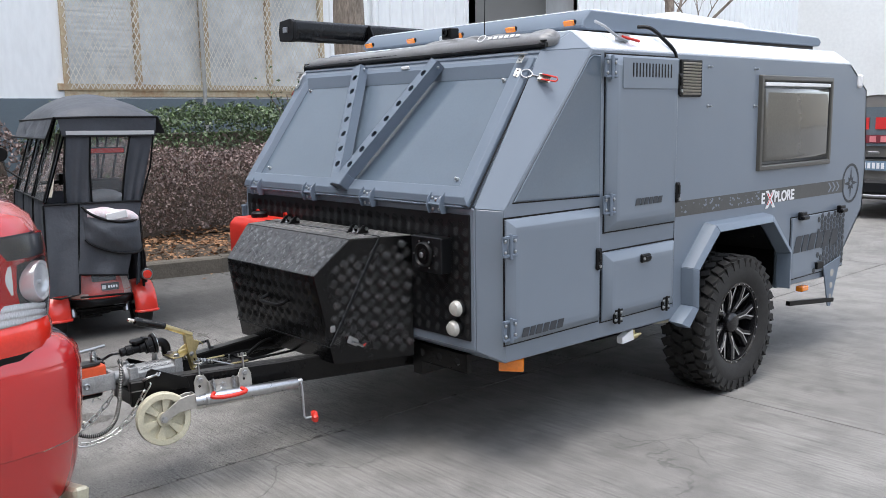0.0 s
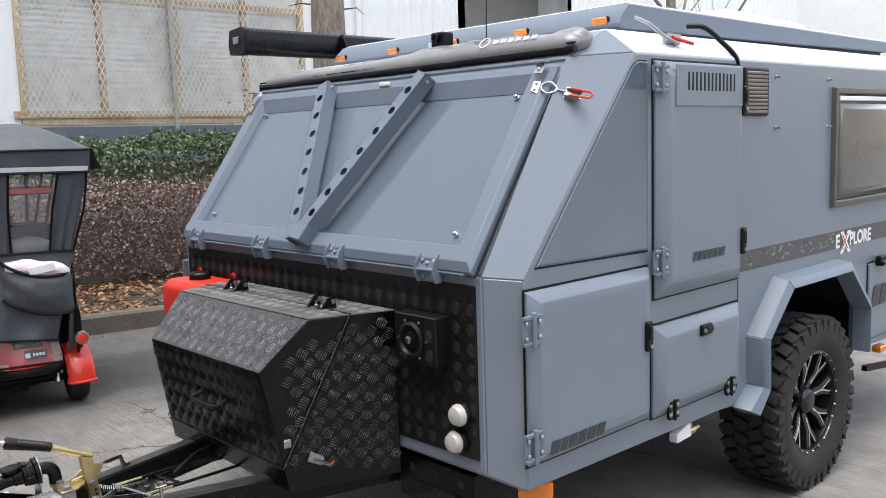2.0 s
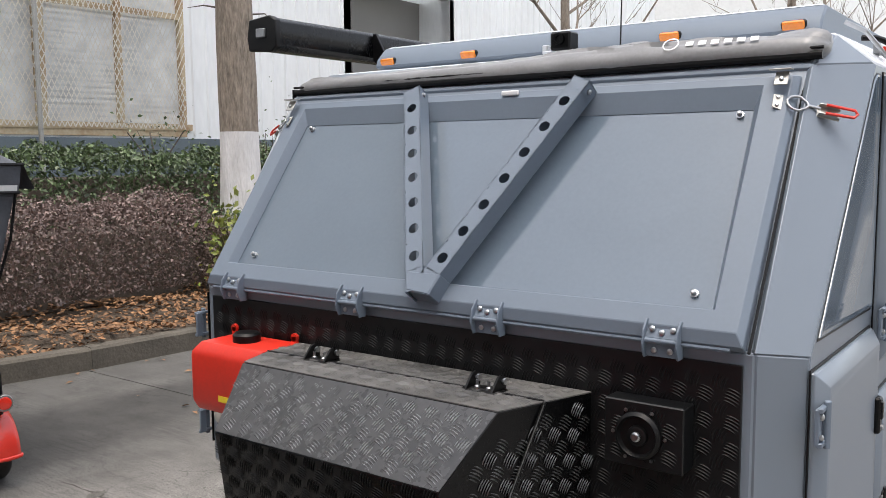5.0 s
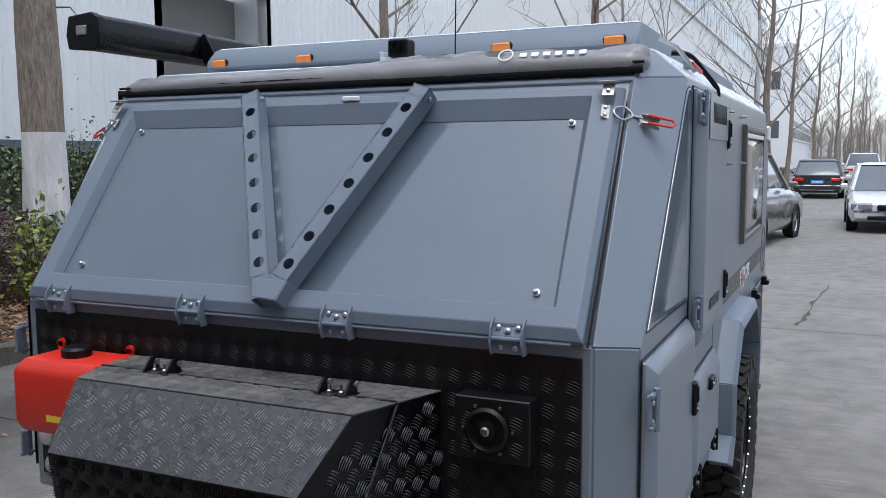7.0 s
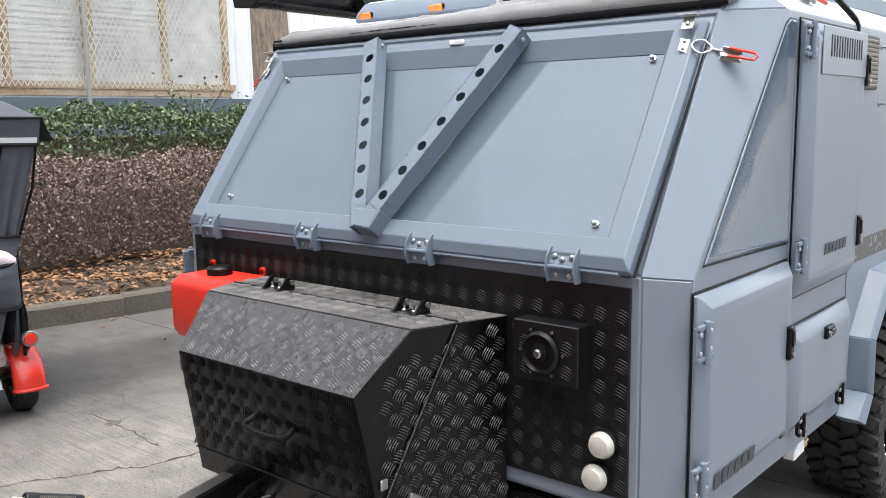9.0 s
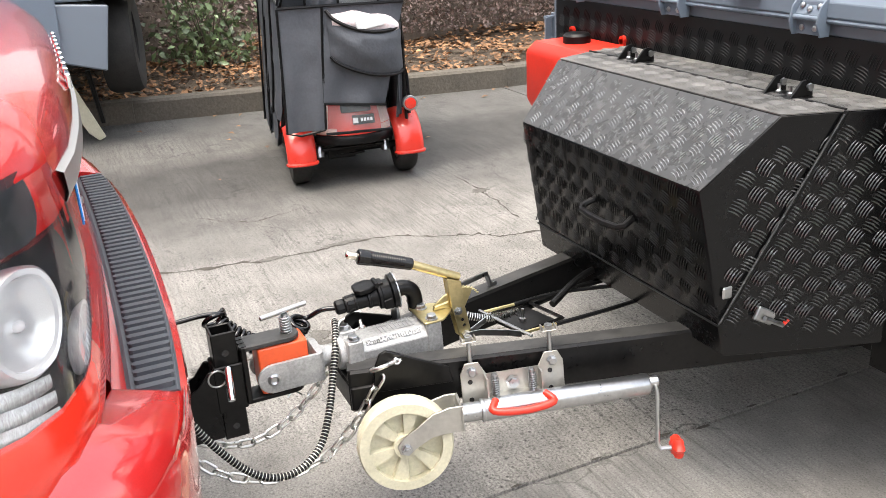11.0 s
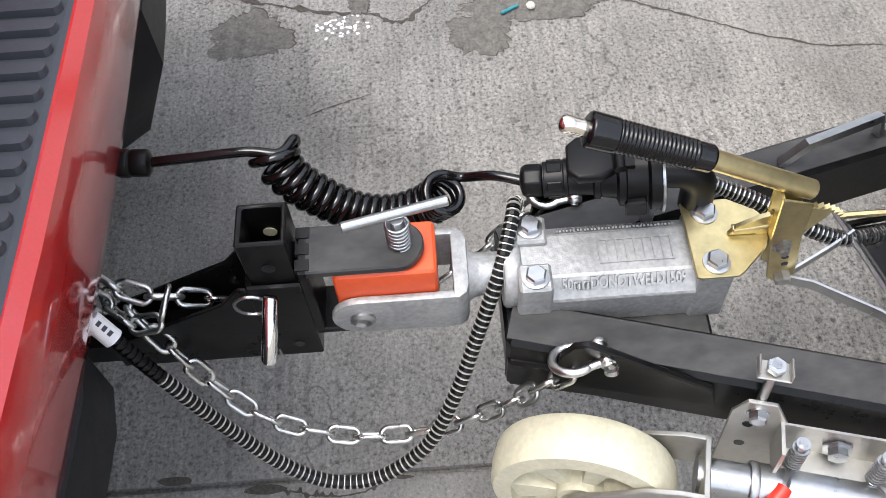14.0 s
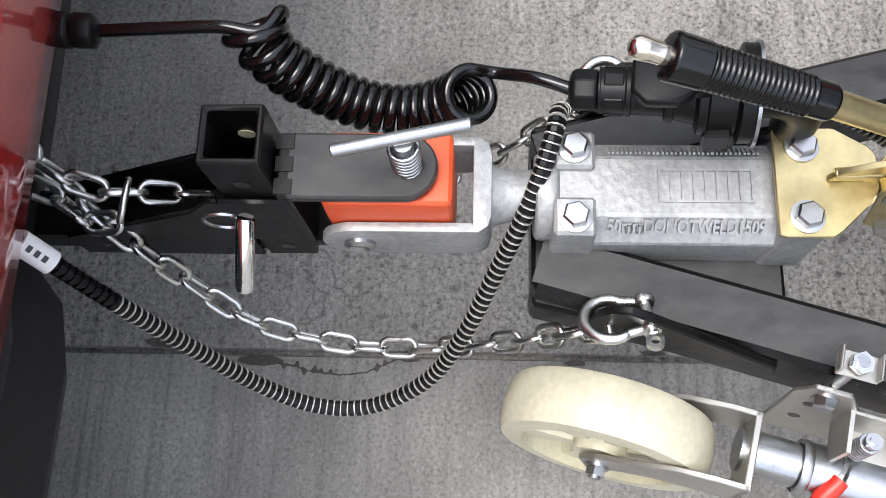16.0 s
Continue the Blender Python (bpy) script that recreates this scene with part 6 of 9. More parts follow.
# ---------- coupling between car and trailer ----------
# tow bar of the car: tongue, gusset, upright tube in a sleeve
towbar = thing("tow_hitch", (0, -1.5, 0.4), "black welded adjustable tow hitch under the car bumper", "tow hitch")
PX, PY = -0.008, -1.430
part("tongue", G().span((PX - 0.025, -1.80, 0.372), (PX + 0.025, PY, 0.422)), BLACK_PAINT, towbar, bevel=0.004)
for dx in (-0.032, 0.027):
    part("gusset", G().prism([(-1.66, 0.374), (-1.459, 0.374), (-1.459, 0.546), (-1.474, 0.548), (-1.50, 0.515), (-1.66, 0.43)], "x", PX + dx, PX + dx + 0.005), BLACK_PAINT, towbar, bevel=0.001)


def hollow_post(g, cx, cy, z0, z1, half, wall):
    o = [(cx - half, cy - half), (cx + half, cy - half), (cx + half, cy + half), (cx - half, cy + half)]
    i = [(cx - half + wall, cy - half + wall), (cx + half - wall, cy - half + wall), (cx + half - wall, cy + half - wall), (cx - half + wall, cy + half - wall)]
    g.loft([[(x, y, z0) for x, y in o], [(x, y, z1) for x, y in o], [(x, y, z1) for x, y in i], [(x, y, z0) for x, y in i]], True, False)


g = G()
hollow_post(g, PX, PY, 0.365, 0.634, 0.0275, 0.006)
post = part("upright_tube", g, BLACK_PAINT, towbar, bevel=0.002)
for z in (0.585, 0.395):
    part("pin_hole", G().cyl((PX + 0.0272, PY, z), (PX + 0.0282, PY, z), 0.008, n=16), RIM_BLACK, post)
    part("pin_hole", G().cyl((PX - 0.0213, PY, z), (PX - 0.0203, PY, z), 0.008, n=16), CREAM if z > .5 else RIM_BLACK, post)
g = G()
hollow_post(g, PX, PY, 0.44, 0.555, 0.034, 0.006)
sleeve = part("sleeve", g, BLACK_PAINT, towbar, bevel=0.004)
part("clevis_pin", G().lathe([(0.0075, 0), (0.0092, 0.003), (0.0092, 0.074), (0.0075, 0.078)], (0.041, -1.432, 0.560), (0.70, -0.13, -0.68), 18), CHROME, towbar, "chrome clevis pin")
part("ring_clip", G().tube([(PX + 0.045, PY - 0.028 + 0.020 * math.cos(a), 0.535 + 0.020 * math.sin(a)) for a in (math.tau * k / 18 for k in range(18))], 0.0022, 6, True), STEEL, towbar)

# hinged coupling: black claw, orange polymer block, steel fork
joint = thing("polymer_coupling", (0, -1.3, 0.5), "orange polymer block coupling in a black steel claw", "trailer coupling")
rounded = [(-0.0265, -1.392), (0.0345, -1.392), (0.0345, -1.288)] + [(0.004 + 0.0305 * math.cos(a), -1.288 + 0.0305 * math.sin(a)) for a in (math.pi * k / 14 for k in range(1, 14))] + [(-0.0265, -1.288)]
part("claw_top", G().prism(rounded, "z", 0.582, 0.594), DUST_SHEEN, joint, bevel=0.002)
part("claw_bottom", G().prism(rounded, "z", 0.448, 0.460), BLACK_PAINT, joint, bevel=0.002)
part("claw_back", G().span((-0.0265, -1.398, 0.448), (0.0345, -1.386, 0.594)), BLACK_PAINT, joint, bevel=0.002)
for k in range(3):
    part("weld_tab", G().span((-0.0245 + 0.021 * k, -1.3995, 0.590), (-0.0105 + 0.021 * k, -1.384, 0.5955)), BLACK_PLASTIC, joint)
part("polymer_block", G().loft([[(-w, -1.362, z), (w, -1.362, z), (w, -1.245, z), (-w, -1.245, z)] for z, w in ((0.463, 0.036), (0.545, 0.0365), (0.579, 0.0345))]), ORANGE_POLY, joint, "orange polymer block", bevel=0.008, seg=3)
g = G()
for s in (1, -1):
    cheek = [(-1.225, 0.468), (-1.225, 0.540)] + [(-1.335 + 0.036 * math.cos(a), 0.504 + 0.036 * math.sin(a)) for a in (math.pi / 2 + math.pi * k / 12 for k in range(13))]
    g.prism(cheek, "x", s * 0.0375, s * 0.0475)
g.prism([(-0.0475, -1.228), (0.0475, -1.228), (0.0475, -1.222), (0.041, -1.213), (0.030, -1.210), (-0.030, -1.210), (-0.041, -1.213), (-0.0475, -1.222)], "z", 0.468, 0.540)
fork = part("fork", g, CAST, joint, "galvanised steel fork", bevel=0.004, seg=2)
for s in (1, -1):
    part("pivot_bolt", G().lathe([(0.015, 0), (0.015, 0.004), (0.010, 0.007), (0.006, 0.004)], (s * 0.047, -1.335, 0.504), (s, 0, 0), 18), STEEL, fork)
part("shaft", G().lathe([(0.034, 0), (0.027, 0.012), (0.0255, 0.02), (0.0255, 0.085)], (0, -1.215, 0.506), (0, 1, 0), 24), CAST, fork)
part("split_pin", G().tube([(0.0, -1.285, 0.448), (0.006, -1.28, 0.435), (0.016, -1.268, 0.428)], 0.002, 5).tube([(0.0, -1.285, 0.448), (-0.004, -1.29, 0.43), (0.0, -1.30, 0.42)], 0.002, 5), STEEL, joint)
screw = part("clamp_screw", G().cyl((0.003, -1.284, 0.590), (0.003, -1.284, 0.640), 0.0080, n=16), STEEL, joint, "threaded clamp screw with T-handle")
g = G()
g.tube([(0.003 + 0.0125 * math.cos(k * math.tau / 14), -1.284 + 0.0125 * math.sin(k * math.tau / 14), 0.5925 + k * 0.0066 / 14) for k in range(14 * 6 + 4)], 0.0019, 6)
part("spring", g, STEEL, screw, angle=80)
part("t_handle", G().cyl((0.012, -1.342, 0.6445), (-0.011, -1.228, 0.648), 0.0060, n=12), STEEL, screw, bevel=0.001)

# cast coupling body with raised lettering
coupler = thing("coupling_casting", (0, -1.03, 0.47), "galvanised cast override coupling bolted to the drawbar", "trailer coupling")
prof = [(-0.050, 0.462), (0.050, 0.462), (0.050, 0.5165), (0.028, 0.537), (-0.028, 0.537), (-0.050, 0.5165)]
casting = part("casting", G().prism(prof, "y", -1.15, -0.915), CAST, coupler, bevel=0.002, angle=14)
for y, w in ((-1.135, 0.056), (-0.932, 0.054)):
    for s in (1, -1):
        pad = part("bolt_pad", G().loft([[(s * 0.012, y - 0.021, 0.46), (s * w, y - 0.021, 0.46), (s * w, y + 0.021, 0.46), (s * 0.012, y + 0.021, 0.46)], [(s * 0.014, y - 0.019, 0.546), (s * 0.050, y - 0.019, 0.546), (s * 0.050, y + 0.019, 0.546), (s * 0.014, y + 0.019, 0.546)]]), CAST, casting, bevel=0.003)
        g = G().lathe([(0.0155, 0), (0.0155, 0.002), (0.012, 0.0025)], (s * 0.0335, y, 0.5465 if y < -1 else 0.552), (0, 0, 1), 20)
        g.lathe([(0.0125, 0.0025), (0.0125, 0.0095), (0.0105, 0.0115)], (s * 0.0335, y, 0.5465 if y < -1 else 0.552), (0, 0, 1), 6)
        part("hex_bolt", g, STEEL, pad)
part("nose_collar", G().lathe([(0.040, 0), (0.042, 0.006), (0.042, 0.018), (0.038, 0.022)], (0, -1.170, 0.504), (0, 1, 0), 28), CAST, casting, bevel=0.002)
part("grease_nipple", G().lathe([(0.005, 0), (0.005, 0.008), (0.003, 0.009), (0.004, 0.013)], (0.052, -1.10, 0.487), (0.9, 0.4, 0), 8), STEEL, casting)
m = basis((0.0411, -1.105, 0.5268), Vector((0, 1, 0)), Vector((-0.73, 0, 0.68)), Vector((0.68, 0, 0.73))) @ Matrix.Diagonal((0.66, 1.0, 1.0, 1.0))
lettering("raised_letters", "50mmDONOTWELD1509", 0.0195, m, CAST, casting, depth=0.0028, bold=0.0005)
for k in range(9):
    part("raised_rib", G().prism([(-0.0165, 0.536), (0.0160, 0.536), (0.0152, 0.5392), (-0.0157, 0.5392)], "y", -1.0585 + k * 0.0105, -1.0563 + k * 0.0105), CAST, casting)
for x in (-0.0165, 0.0138):
    part("raised_bar", G().span((x, -1.0585, 0.536), (x + 0.0022, -0.9723, 0.5391)), CAST, casting)
# illegible line of cast characters on the far slope
rk = random.Random(8)
for k in range(17):
    y = -1.103 + k * 0.0083
    a, b = Vector((-0.0318, y, 0.5350)), Vector((-0.0405, y, 0.5266))
    for e in range(2):
        w = rk.uniform(0.0016, 0.0024)
        o2 = Vector((0, e * 0.0036, 0))
        part("raised_mark", G().slab([a + o2, b + o2, b + o2 + Vector((0, w, 0)), a + o2 + Vector((0, w, 0))], 0.0024, (-1, -1.03, 1.2)), CAST, casting)

# black base plate and side gussets of the drawbar head
head = thing("drawbar_head", (0, -1.05, 0.45), "black welded drawbar head plate with chain lugs", "drawbar head")
part("head_block", G().loft([[(-0.095, -1.170, 0.392), (0.095, -1.170, 0.392), (0.095, -1.170, 0.455), (-0.095, -1.170, 0.455)], [(-0.150, -0.925, 0.388), (0.150, -0.925, 0.388), (0.150, -0.925, 0.462), (-0.150, -0.925, 0.462)]]), BLACK_PAINT, head, bevel=0.004)
part("head_top", G().slab([(-0.089, -1.165, 0.4575), (0.089, -1.165, 0.4575), (0.143, -0.930, 0.4645), (-0.143, -0.930, 0.4645)], 0.003, (0, -1.0, 0)), DUST_SHEEN, head, "dusty upper face of the head plate, sky sheen in its tone")
for s in (1, -1):
    lug = [Vector((s * 0.107, -1.122, 0.44)), Vector((s * 0.109, -1.113, 0.512)), Vector((s * 0.111, -1.102, 0.537)), Vector((s * 0.114, -1.086, 0.545)), Vector((s * 0.118, -1.068, 0.537)), Vector((s * 0.150, -0.945, 0.482)), Vector((s * 0.152, -0.935, 0.44))]
    part("chain_lug", G().slab(lug, 0.009, (s * 1.0, -1.05, 0.48)), BLACK_PAINT, head, bevel=0.002)

# ---- handbrake lever ----
brake = thing("handbrake_lever", (0, -0.85, 0.47), "yellow-zinc handbrake lever with black ribbed grip", "handbrake lever")
part("mount_plate", G().prism([(-0.050, -0.957), (0.050, -0.957), (0.052, -0.950), (0.052, -0.910), (0.047, -0.902), (0.018, -0.872), (0.006, -0.866), (-0.026, -0.866), (-0.034, -0.872), (-0.052, -0.902), (-0.052, -0.950)], "z", 0.5465, 0.5515), BRASS, brake, "pale yellow-zinc mounting plate", bevel=0.001)
part("hinge_stub", G().tube([(-0.004, -0.908, 0.559), (-0.004, -0.868, 0.566)], 0.0062, 10), BRASS, brake, bevel=0.001)
quad = [(-0.912, 0.5525), (-0.906, 0.568), (-0.880, 0.586), (-0.852, 0.596), (-0.826, 0.597), (-0.803, 0.590), (-0.806, 0.578), (-0.822, 0.548), (-0.842, 0.520), (-0.862, 0.524), (-0.880, 0.5525)]
q = part("quadrant", G().prism(quad, "x", -0.006, 0.000), BRASS, brake, "toothed yellow-zinc quadrant", bevel=0.0008)
for k in range(13):
    a = radians(118 - 6.6 * k)
    c = Vector((-0.003, -0.842 + 0.0005 * k, 0.535))
    r, t = Vector((0, math.cos(a), math.sin(a))), Vector((0, -math.sin(a), math.cos(a)))
    R1 = 0.060 + 0.003 * math.sin(k / 12 * math.pi)
    v3 = [c + r * R1 + t * 0.0028, c + r * (R1 + 0.0055) - t * 0.0012, c + r * R1 - t * 0.0028]
    part("tooth", G().prism([(p.y, p.z) for p in v3], "x", -0.006, 0.000), BRASS, q)
# folded lever arm, open at the back
arm_side = [(-0.876, 0.636), (-0.838, 0.622), (-0.832, 0.560), (-0.816, 0.478), (-0.822, 0.462), (-0.836, 0.458), (-0.848, 0.468), (-0.866, 0.550)]
arm = None
for x in (-0.016, 0.0085):
    arm = part("lever_plate", G().prism(arm_side, "x", x, x + 0.004), BRASS, brake, bevel=0.001)
part("lever_web", G().slab([(-0.013, -0.866, 0.552), (0.0095, -0.866, 0.552), (0.0095, -0.874, 0.632), (-0.013, -0.874, 0.632)], 0.003, (0, -0.80, 0.6)), BRASS, brake)
for y, z in ((-0.839, 0.516), (-0.835, 0.500)):
    part("hole", G().cyl((0.0123, y, z), (0.0130, y, z), 0.0042, n=14), RIM_BLACK, arm)
part("pivot_bolt", G().lathe([(0.012, 0), (0.012, 0.0015), (0.0085, 0.002), (0.0085, 0.007), (0.0055, 0.0075), (0.0055, 0.012)], (0.0125, -0.850, 0.543), (1, 0, 0), 6), STEEL, brake)
part("lower_bolt", G().lathe([(0.0105, 0), (0.0105, 0.010), (0.008, 0.012)], (0.0125, -0.832, 0.475), (1, 0, 0), 6), SATIN, brake)
L3, L2, L1 = Vector((-0.006, -0.836, 0.625)), Vector((-0.014, -0.964, 0.687)), Vector((-0.030, -1.089, 0.728))
part("lever_rod", G().tube([L3, L2], 0.0115, 18), BRASS, brake, bevel=0.0015)
GRIP = material("glossy_black_grip", (0.0035, 0.0035, 0.0038), 0.17, spread=0.15, scale=30, rough_spread=0.06, ior=1.45)
d = (L1 - L2).normalized()
grip_r, gp = [], []
for k in range(121):
    t = k / 120
    gp.append(L2 - d * 0.010 + d * (0.140 * t))
    r = 0.0150 + 0.0030 * t
    if 0.16 < t < 0.78:
        r += 0.0009 * math.cos(math.tau * k / 4)
    elif t >= 0.78:
        r += 0.0014
    edge = min(t, 1 - t) * 140
    grip_r.append(r - 0.004 * max(0.0, 1 - edge / 4) ** 2)
grip = part("grip", G().tube(gp, grip_r, 22), GRIP, brake, "glossy black ribbed grip", angle=75)
NICKEL = material("nickel", (0.78, 0.72, 0.62), 0.15, metal=1.0)
part("release_button", G().lathe([(0.0088, -0.004), (0.0088, 0.014), (0.0094, 0.016), (0.0094, 0.023), (0.0075, 0.027), (0.004, 0.029)], gp[-1], d, 20), NICKEL, grip, angle=60)

# ---- brake cable equaliser between the beams ----
eq = thing("brake_equaliser", (0.05, -0.68, 0.46), "steel brake rods and black cable bracket between the beams", "brake linkage")
part("bracket_plate", G().prism([(-0.05, -0.735), (0.075, -0.70), (0.055, -0.585), (-0.06, -0.615)], "z", 0.462, 0.468), BLACK_PAINT, eq, bevel=0.001)
part("bracket_rim", G().tube([(-0.05, -0.735, 0.475), (0.085, -0.70, 0.475), (0.062, -0.575, 0.475), (-0.068, -0.605, 0.475)], 0.006, 4, True), BLACK_PAINT, eq)
part("stud", G().cyl((0.01, -0.665, 0.468), (0.01, -0.665, 0.502), 0.0045, n=8).lathe([(0.009, 0), (0.009, 0.007)], (0.01, -0.665, 0.468), (0, 0, 1), 6), STEEL, eq)
for pts in ([(0.017, -0.826, 0.472), (0.030, -0.80, 0.478), (0.075, -0.735, 0.480), (0.095, -0.715, 0.480)], [(0.010, -0.822, 0.474), (-0.015, -0.77, 0.480), (-0.035, -0.735, 0.482)]):
    for a, b in zip(pts[:-1], pts[1:]):
        a, b = Vector(a), Vector(b)
        part("flat_rod", G().slab([a + Vector((0, 0, -0.008)), b + Vector((0, 0, -0.008)), b + Vector((0, 0, 0.008)), a + Vector((0, 0, 0.008))], 0.003, (5, -0.7, 0.5)), STEEL, eq)
part("cross_rod", G().tube([(-0.075, -0.748, 0.482), (0.12, -0.70, 0.482)], 0.004, 6), STEEL, eq)
for x, y in ((-0.06, -0.742), (0.095, -0.705)):
    part("cable_end", G().tube([(x, y, 0.482), (x, y + 0.10, 0.482)], 0.0045, 6), BRASS, eq)
    part("brake_cable", G().tube(smooth_path([(x, y + 0.09, 0.482), (x - 0.01, y + 0.25, 0.478), (x * 0.6, y + 0.50, 0.465), (x, 0.15, 0.44)], 5), 0.006, 8), BLACK_PLASTIC, eq)
cpath = smooth_path([(-0.075, -0.945, 0.560), (-0.092, -0.920, 0.535), (-0.090, -0.895, 0.522), (-0.070, -0.843, 0.508), (-0.036, -0.780, 0.488), (-0.030, -0.726, 0.476), (-0.060, -0.62, 0.462), (-0.12, -0.45, 0.452), (-0.16, -0.1, 0.44)], 40)
rear = part("rear_conduit", G().tube(cpath[::6], 0.0085, 10), BLACK_PLASTIC, eq, "black conduit wound with steel wire")
g, run, due = G(), 0.0, 0.03
for a, b in zip(cpath[:-1], cpath[1:]):
    run += (b - a).length
    if run > due and run < 0.34:
        g.lathe([(0.0082, -0.0013), (0.0108, -0.0009), (0.0108, 0.0009), (0.0082, 0.0013)], b, b - a, 10, ring=True)
        due += 0.0062
part("steel_spiral", g, CHAIN, rear, kind="stuff", angle=20)
part("rear_conduit", G().tube(smooth_path([(-0.03, -0.55, 0.47), (-0.09, -0.42, 0.50), (-0.13, -0.30, 0.49), (-0.15, -0.05, 0.45)], 6), 0.010, 10), BLACK_PLASTIC, eq)
part("far_bracket", G().tube([(-0.135, -0.80, 0.498), (-0.130, -0.78, 0.540), (-0.165, -0.68, 0.540), (-0.172, -0.665, 0.500), (-0.178, -0.645, 0.499)], 0.008, 4), STEEL, eq, "bent steel bracket")

# ---- trailer plug and socket ----
plug = thing("trailer_plug", (-0.07, -1.07, 0.53), "black trailer plug in its hinged-cap socket", "trailer plug")
ax = Vector((0.085, 0.985, 0.125)).normalized()
o = Vector((-0.072, -1.139, 0.587))
part("gland_nut", G().lathe([(0.009, -0.004), (0.0165, -0.002), (0.0195, 0.002), (0.0195, 0.019), (0.0175, 0.022)], o, ax, 8), BLACK_PLASTIC, plug, bevel=0.0012, angle=20)
body = part("plug_body", G().lathe([(0.017, 0.0215), (0.021, 0.0225), (0.021, 0.0235), (0.0205, 0.0245), (0.0215, 0.045), (0.0225, 0.0465), (0.0225, 0.050), (0.0205, 0.051), (0.0215, 0.078), (0.0265, 0.080), (0.0265, 0.086), (0.0245, 0.087), (0.0285, 0.108)], o, ax, 26), BLACK_PLASTIC, plug, angle=25)
uax = (Vector((0, 0, 1)) - ax * ax.z).normalized()
sax = ax.cross(uax)
for k in range(6):
    q = uax * math.cos(k * math.pi / 3) + sax * math.sin(k * math.pi / 3)
    e = ax.cross(q)
    part("flat", G().loft([[o + ax * a + q * 0.0222 * w + e * h for a, h in ((0.027, -0.0055), (0.044, -0.0055), (0.044, 0.0055), (0.027, 0.0055))] for w in (0.88, 1.0)]), BLACK_PLASTIC, body, bevel=0.001)
sock = part("socket", G().lathe([(0.028, 0.104), (0.036, 0.107), (0.037, 0.114), (0.034, 0.116), (0.034, 0.138), (0.043, 0.141), (0.043, 0.152), (0.03, 0.156)], o, ax, 28), BLACK_PLASTIC, plug, "black round trailer socket", angle=25)
for k in (-1, 1):
    part("ear", G().loft([[o + ax * a + sax * k * 0.031 + uax * (h - 0.014) + sax * k * w for a, h in ((0.112, -0.012), (0.136, -0.014), (0.136, 0.014), (0.112, 0.012))] for w in (0.0, 0.010)]), BLACK_PLASTIC, sock, bevel=0.002)
oct_ = [(-0.018, 0.050), (0.018, 0.050), (0.029, 0.062), (0.029, 0.088), (0.020, 0.102), (-0.020, 0.102), (-0.029, 0.088), (-0.029, 0.062)]
cap = part("cap", G().loft([[o + ax * (0.076 + (a - 0.076) * w) + sax * x * w + uax * (0.024 + h) for x, a in oct_] for h, w in ((0.0, 0.86), (0.003, 1.0), (0.012, 1.0), (0.0145, 0.90))]), BLACK_PLASTIC, sock, "black hinged socket cap", bevel=0.001)
part("cap_hinge", G().cyl(o + ax * 0.108 + uax * 0.034 - sax * 0.020, o + ax * 0.108 + uax * 0.034 + sax * 0.020, 0.0065, n=12).loft([[o + ax * a + sax * x + uax * h for x, h in ((-0.016, 0.024), (0.016, 0.024), (0.016, 0.036), (-0.016, 0.036))] for a in (0.100, 0.124)]), BLACK_PLASTIC, cap)
part("flange", G().lathe([(0.046, 0.1525), (0.046, 0.1555)], o, ax, 24), STEEL, sock)
part("mount_bracket", G().span((-0.09, -0.992, 0.462), (-0.045, -0.985, 0.56)), STEEL, plug)
part("rear_boot", G().tube(smooth_path([o + ax * 0.156, o + ax * 0.182 + Vector((0, 0, -0.004)), o + ax * 0.200 + Vector((0, 0, -0.025)), o + ax * 0.205 + Vector((0, 0.0, -0.07))], 5), 0.020, 14), BLACK_PLASTIC, plug)
# ---- spiral cable ----
spiral = thing("spiral_cable", (-0.1, -1.35, 0.57), "glossy black coiled cable from car to trailer plug", "coiled cable")
GLOSSY = material("glossy_black_pvc", (0.003, 0.003, 0.0033), 0.09, spread=0.15, scale=30, rough_spread=0.04)
glx = Vector((-0.112, -1.600, 0.622))
part("cable_gland", G().lathe([(0.017, 0), (0.0175, 0.012), (0.0145, 0.014), (0.0165, 0.016), (0.0165, 0.034), (0.010, 0.038)], glx, (0, 1, -0.06), 8), BLACK_PLASTIC, spiral, bevel=0.001)
core = smooth_path([(-0.126, -1.426, 0.613), (-0.110, -1.419, 0.600), (-0.096, -1.396, 0.574), (-0.084, -1.345, 0.538), (-0.077, -1.298, 0.530), (-0.078, -1.262, 0.538), (-0.081, -1.240, 0.551), (-0.076, -1.230, 0.570)], 60)
helix, away = [], [0.0]
for a, b in zip(core[:-1], core[1:]):
    away.append(away[-1] + (b - a).length)
TURNS = 20
u, rings = Vector((0, 1, 0)), []
for i, p in enumerate(core):
    tn = (core[min(i + 1, len(core) - 1)] - core[max(i - 1, 0)]).normalized()
    u = (u - tn * u.dot(tn)).normalized()
    rings.append((p, u, u.cross(tn), away[i] / away[-1]))
end_turn = math.atan2(-rings[-1][2].x, -rings[-1][1].x) / math.tau
for p, u, w, f in rings:
    # loose first turns, a snug middle, one wide last ring
    a = math.tau * ((TURNS - 1 + end_turn) * f ** 1.08 + max(0.0, (f - 0.86) / 0.14))
    r = 0.0205 + 0.0080 * max(0.0, 1 - f / 0.12) + 0.0020 * max(0.0, (f - 0.86) / 0.14) + 0.0009 * math.sin(9 * f)
    helix.append(p + (u * math.cos(a) + w * math.sin(a)) * r)
h0, h1 = (helix[1] - helix[0]).normalized(), (helix[-1] - helix[-2]).normalized()
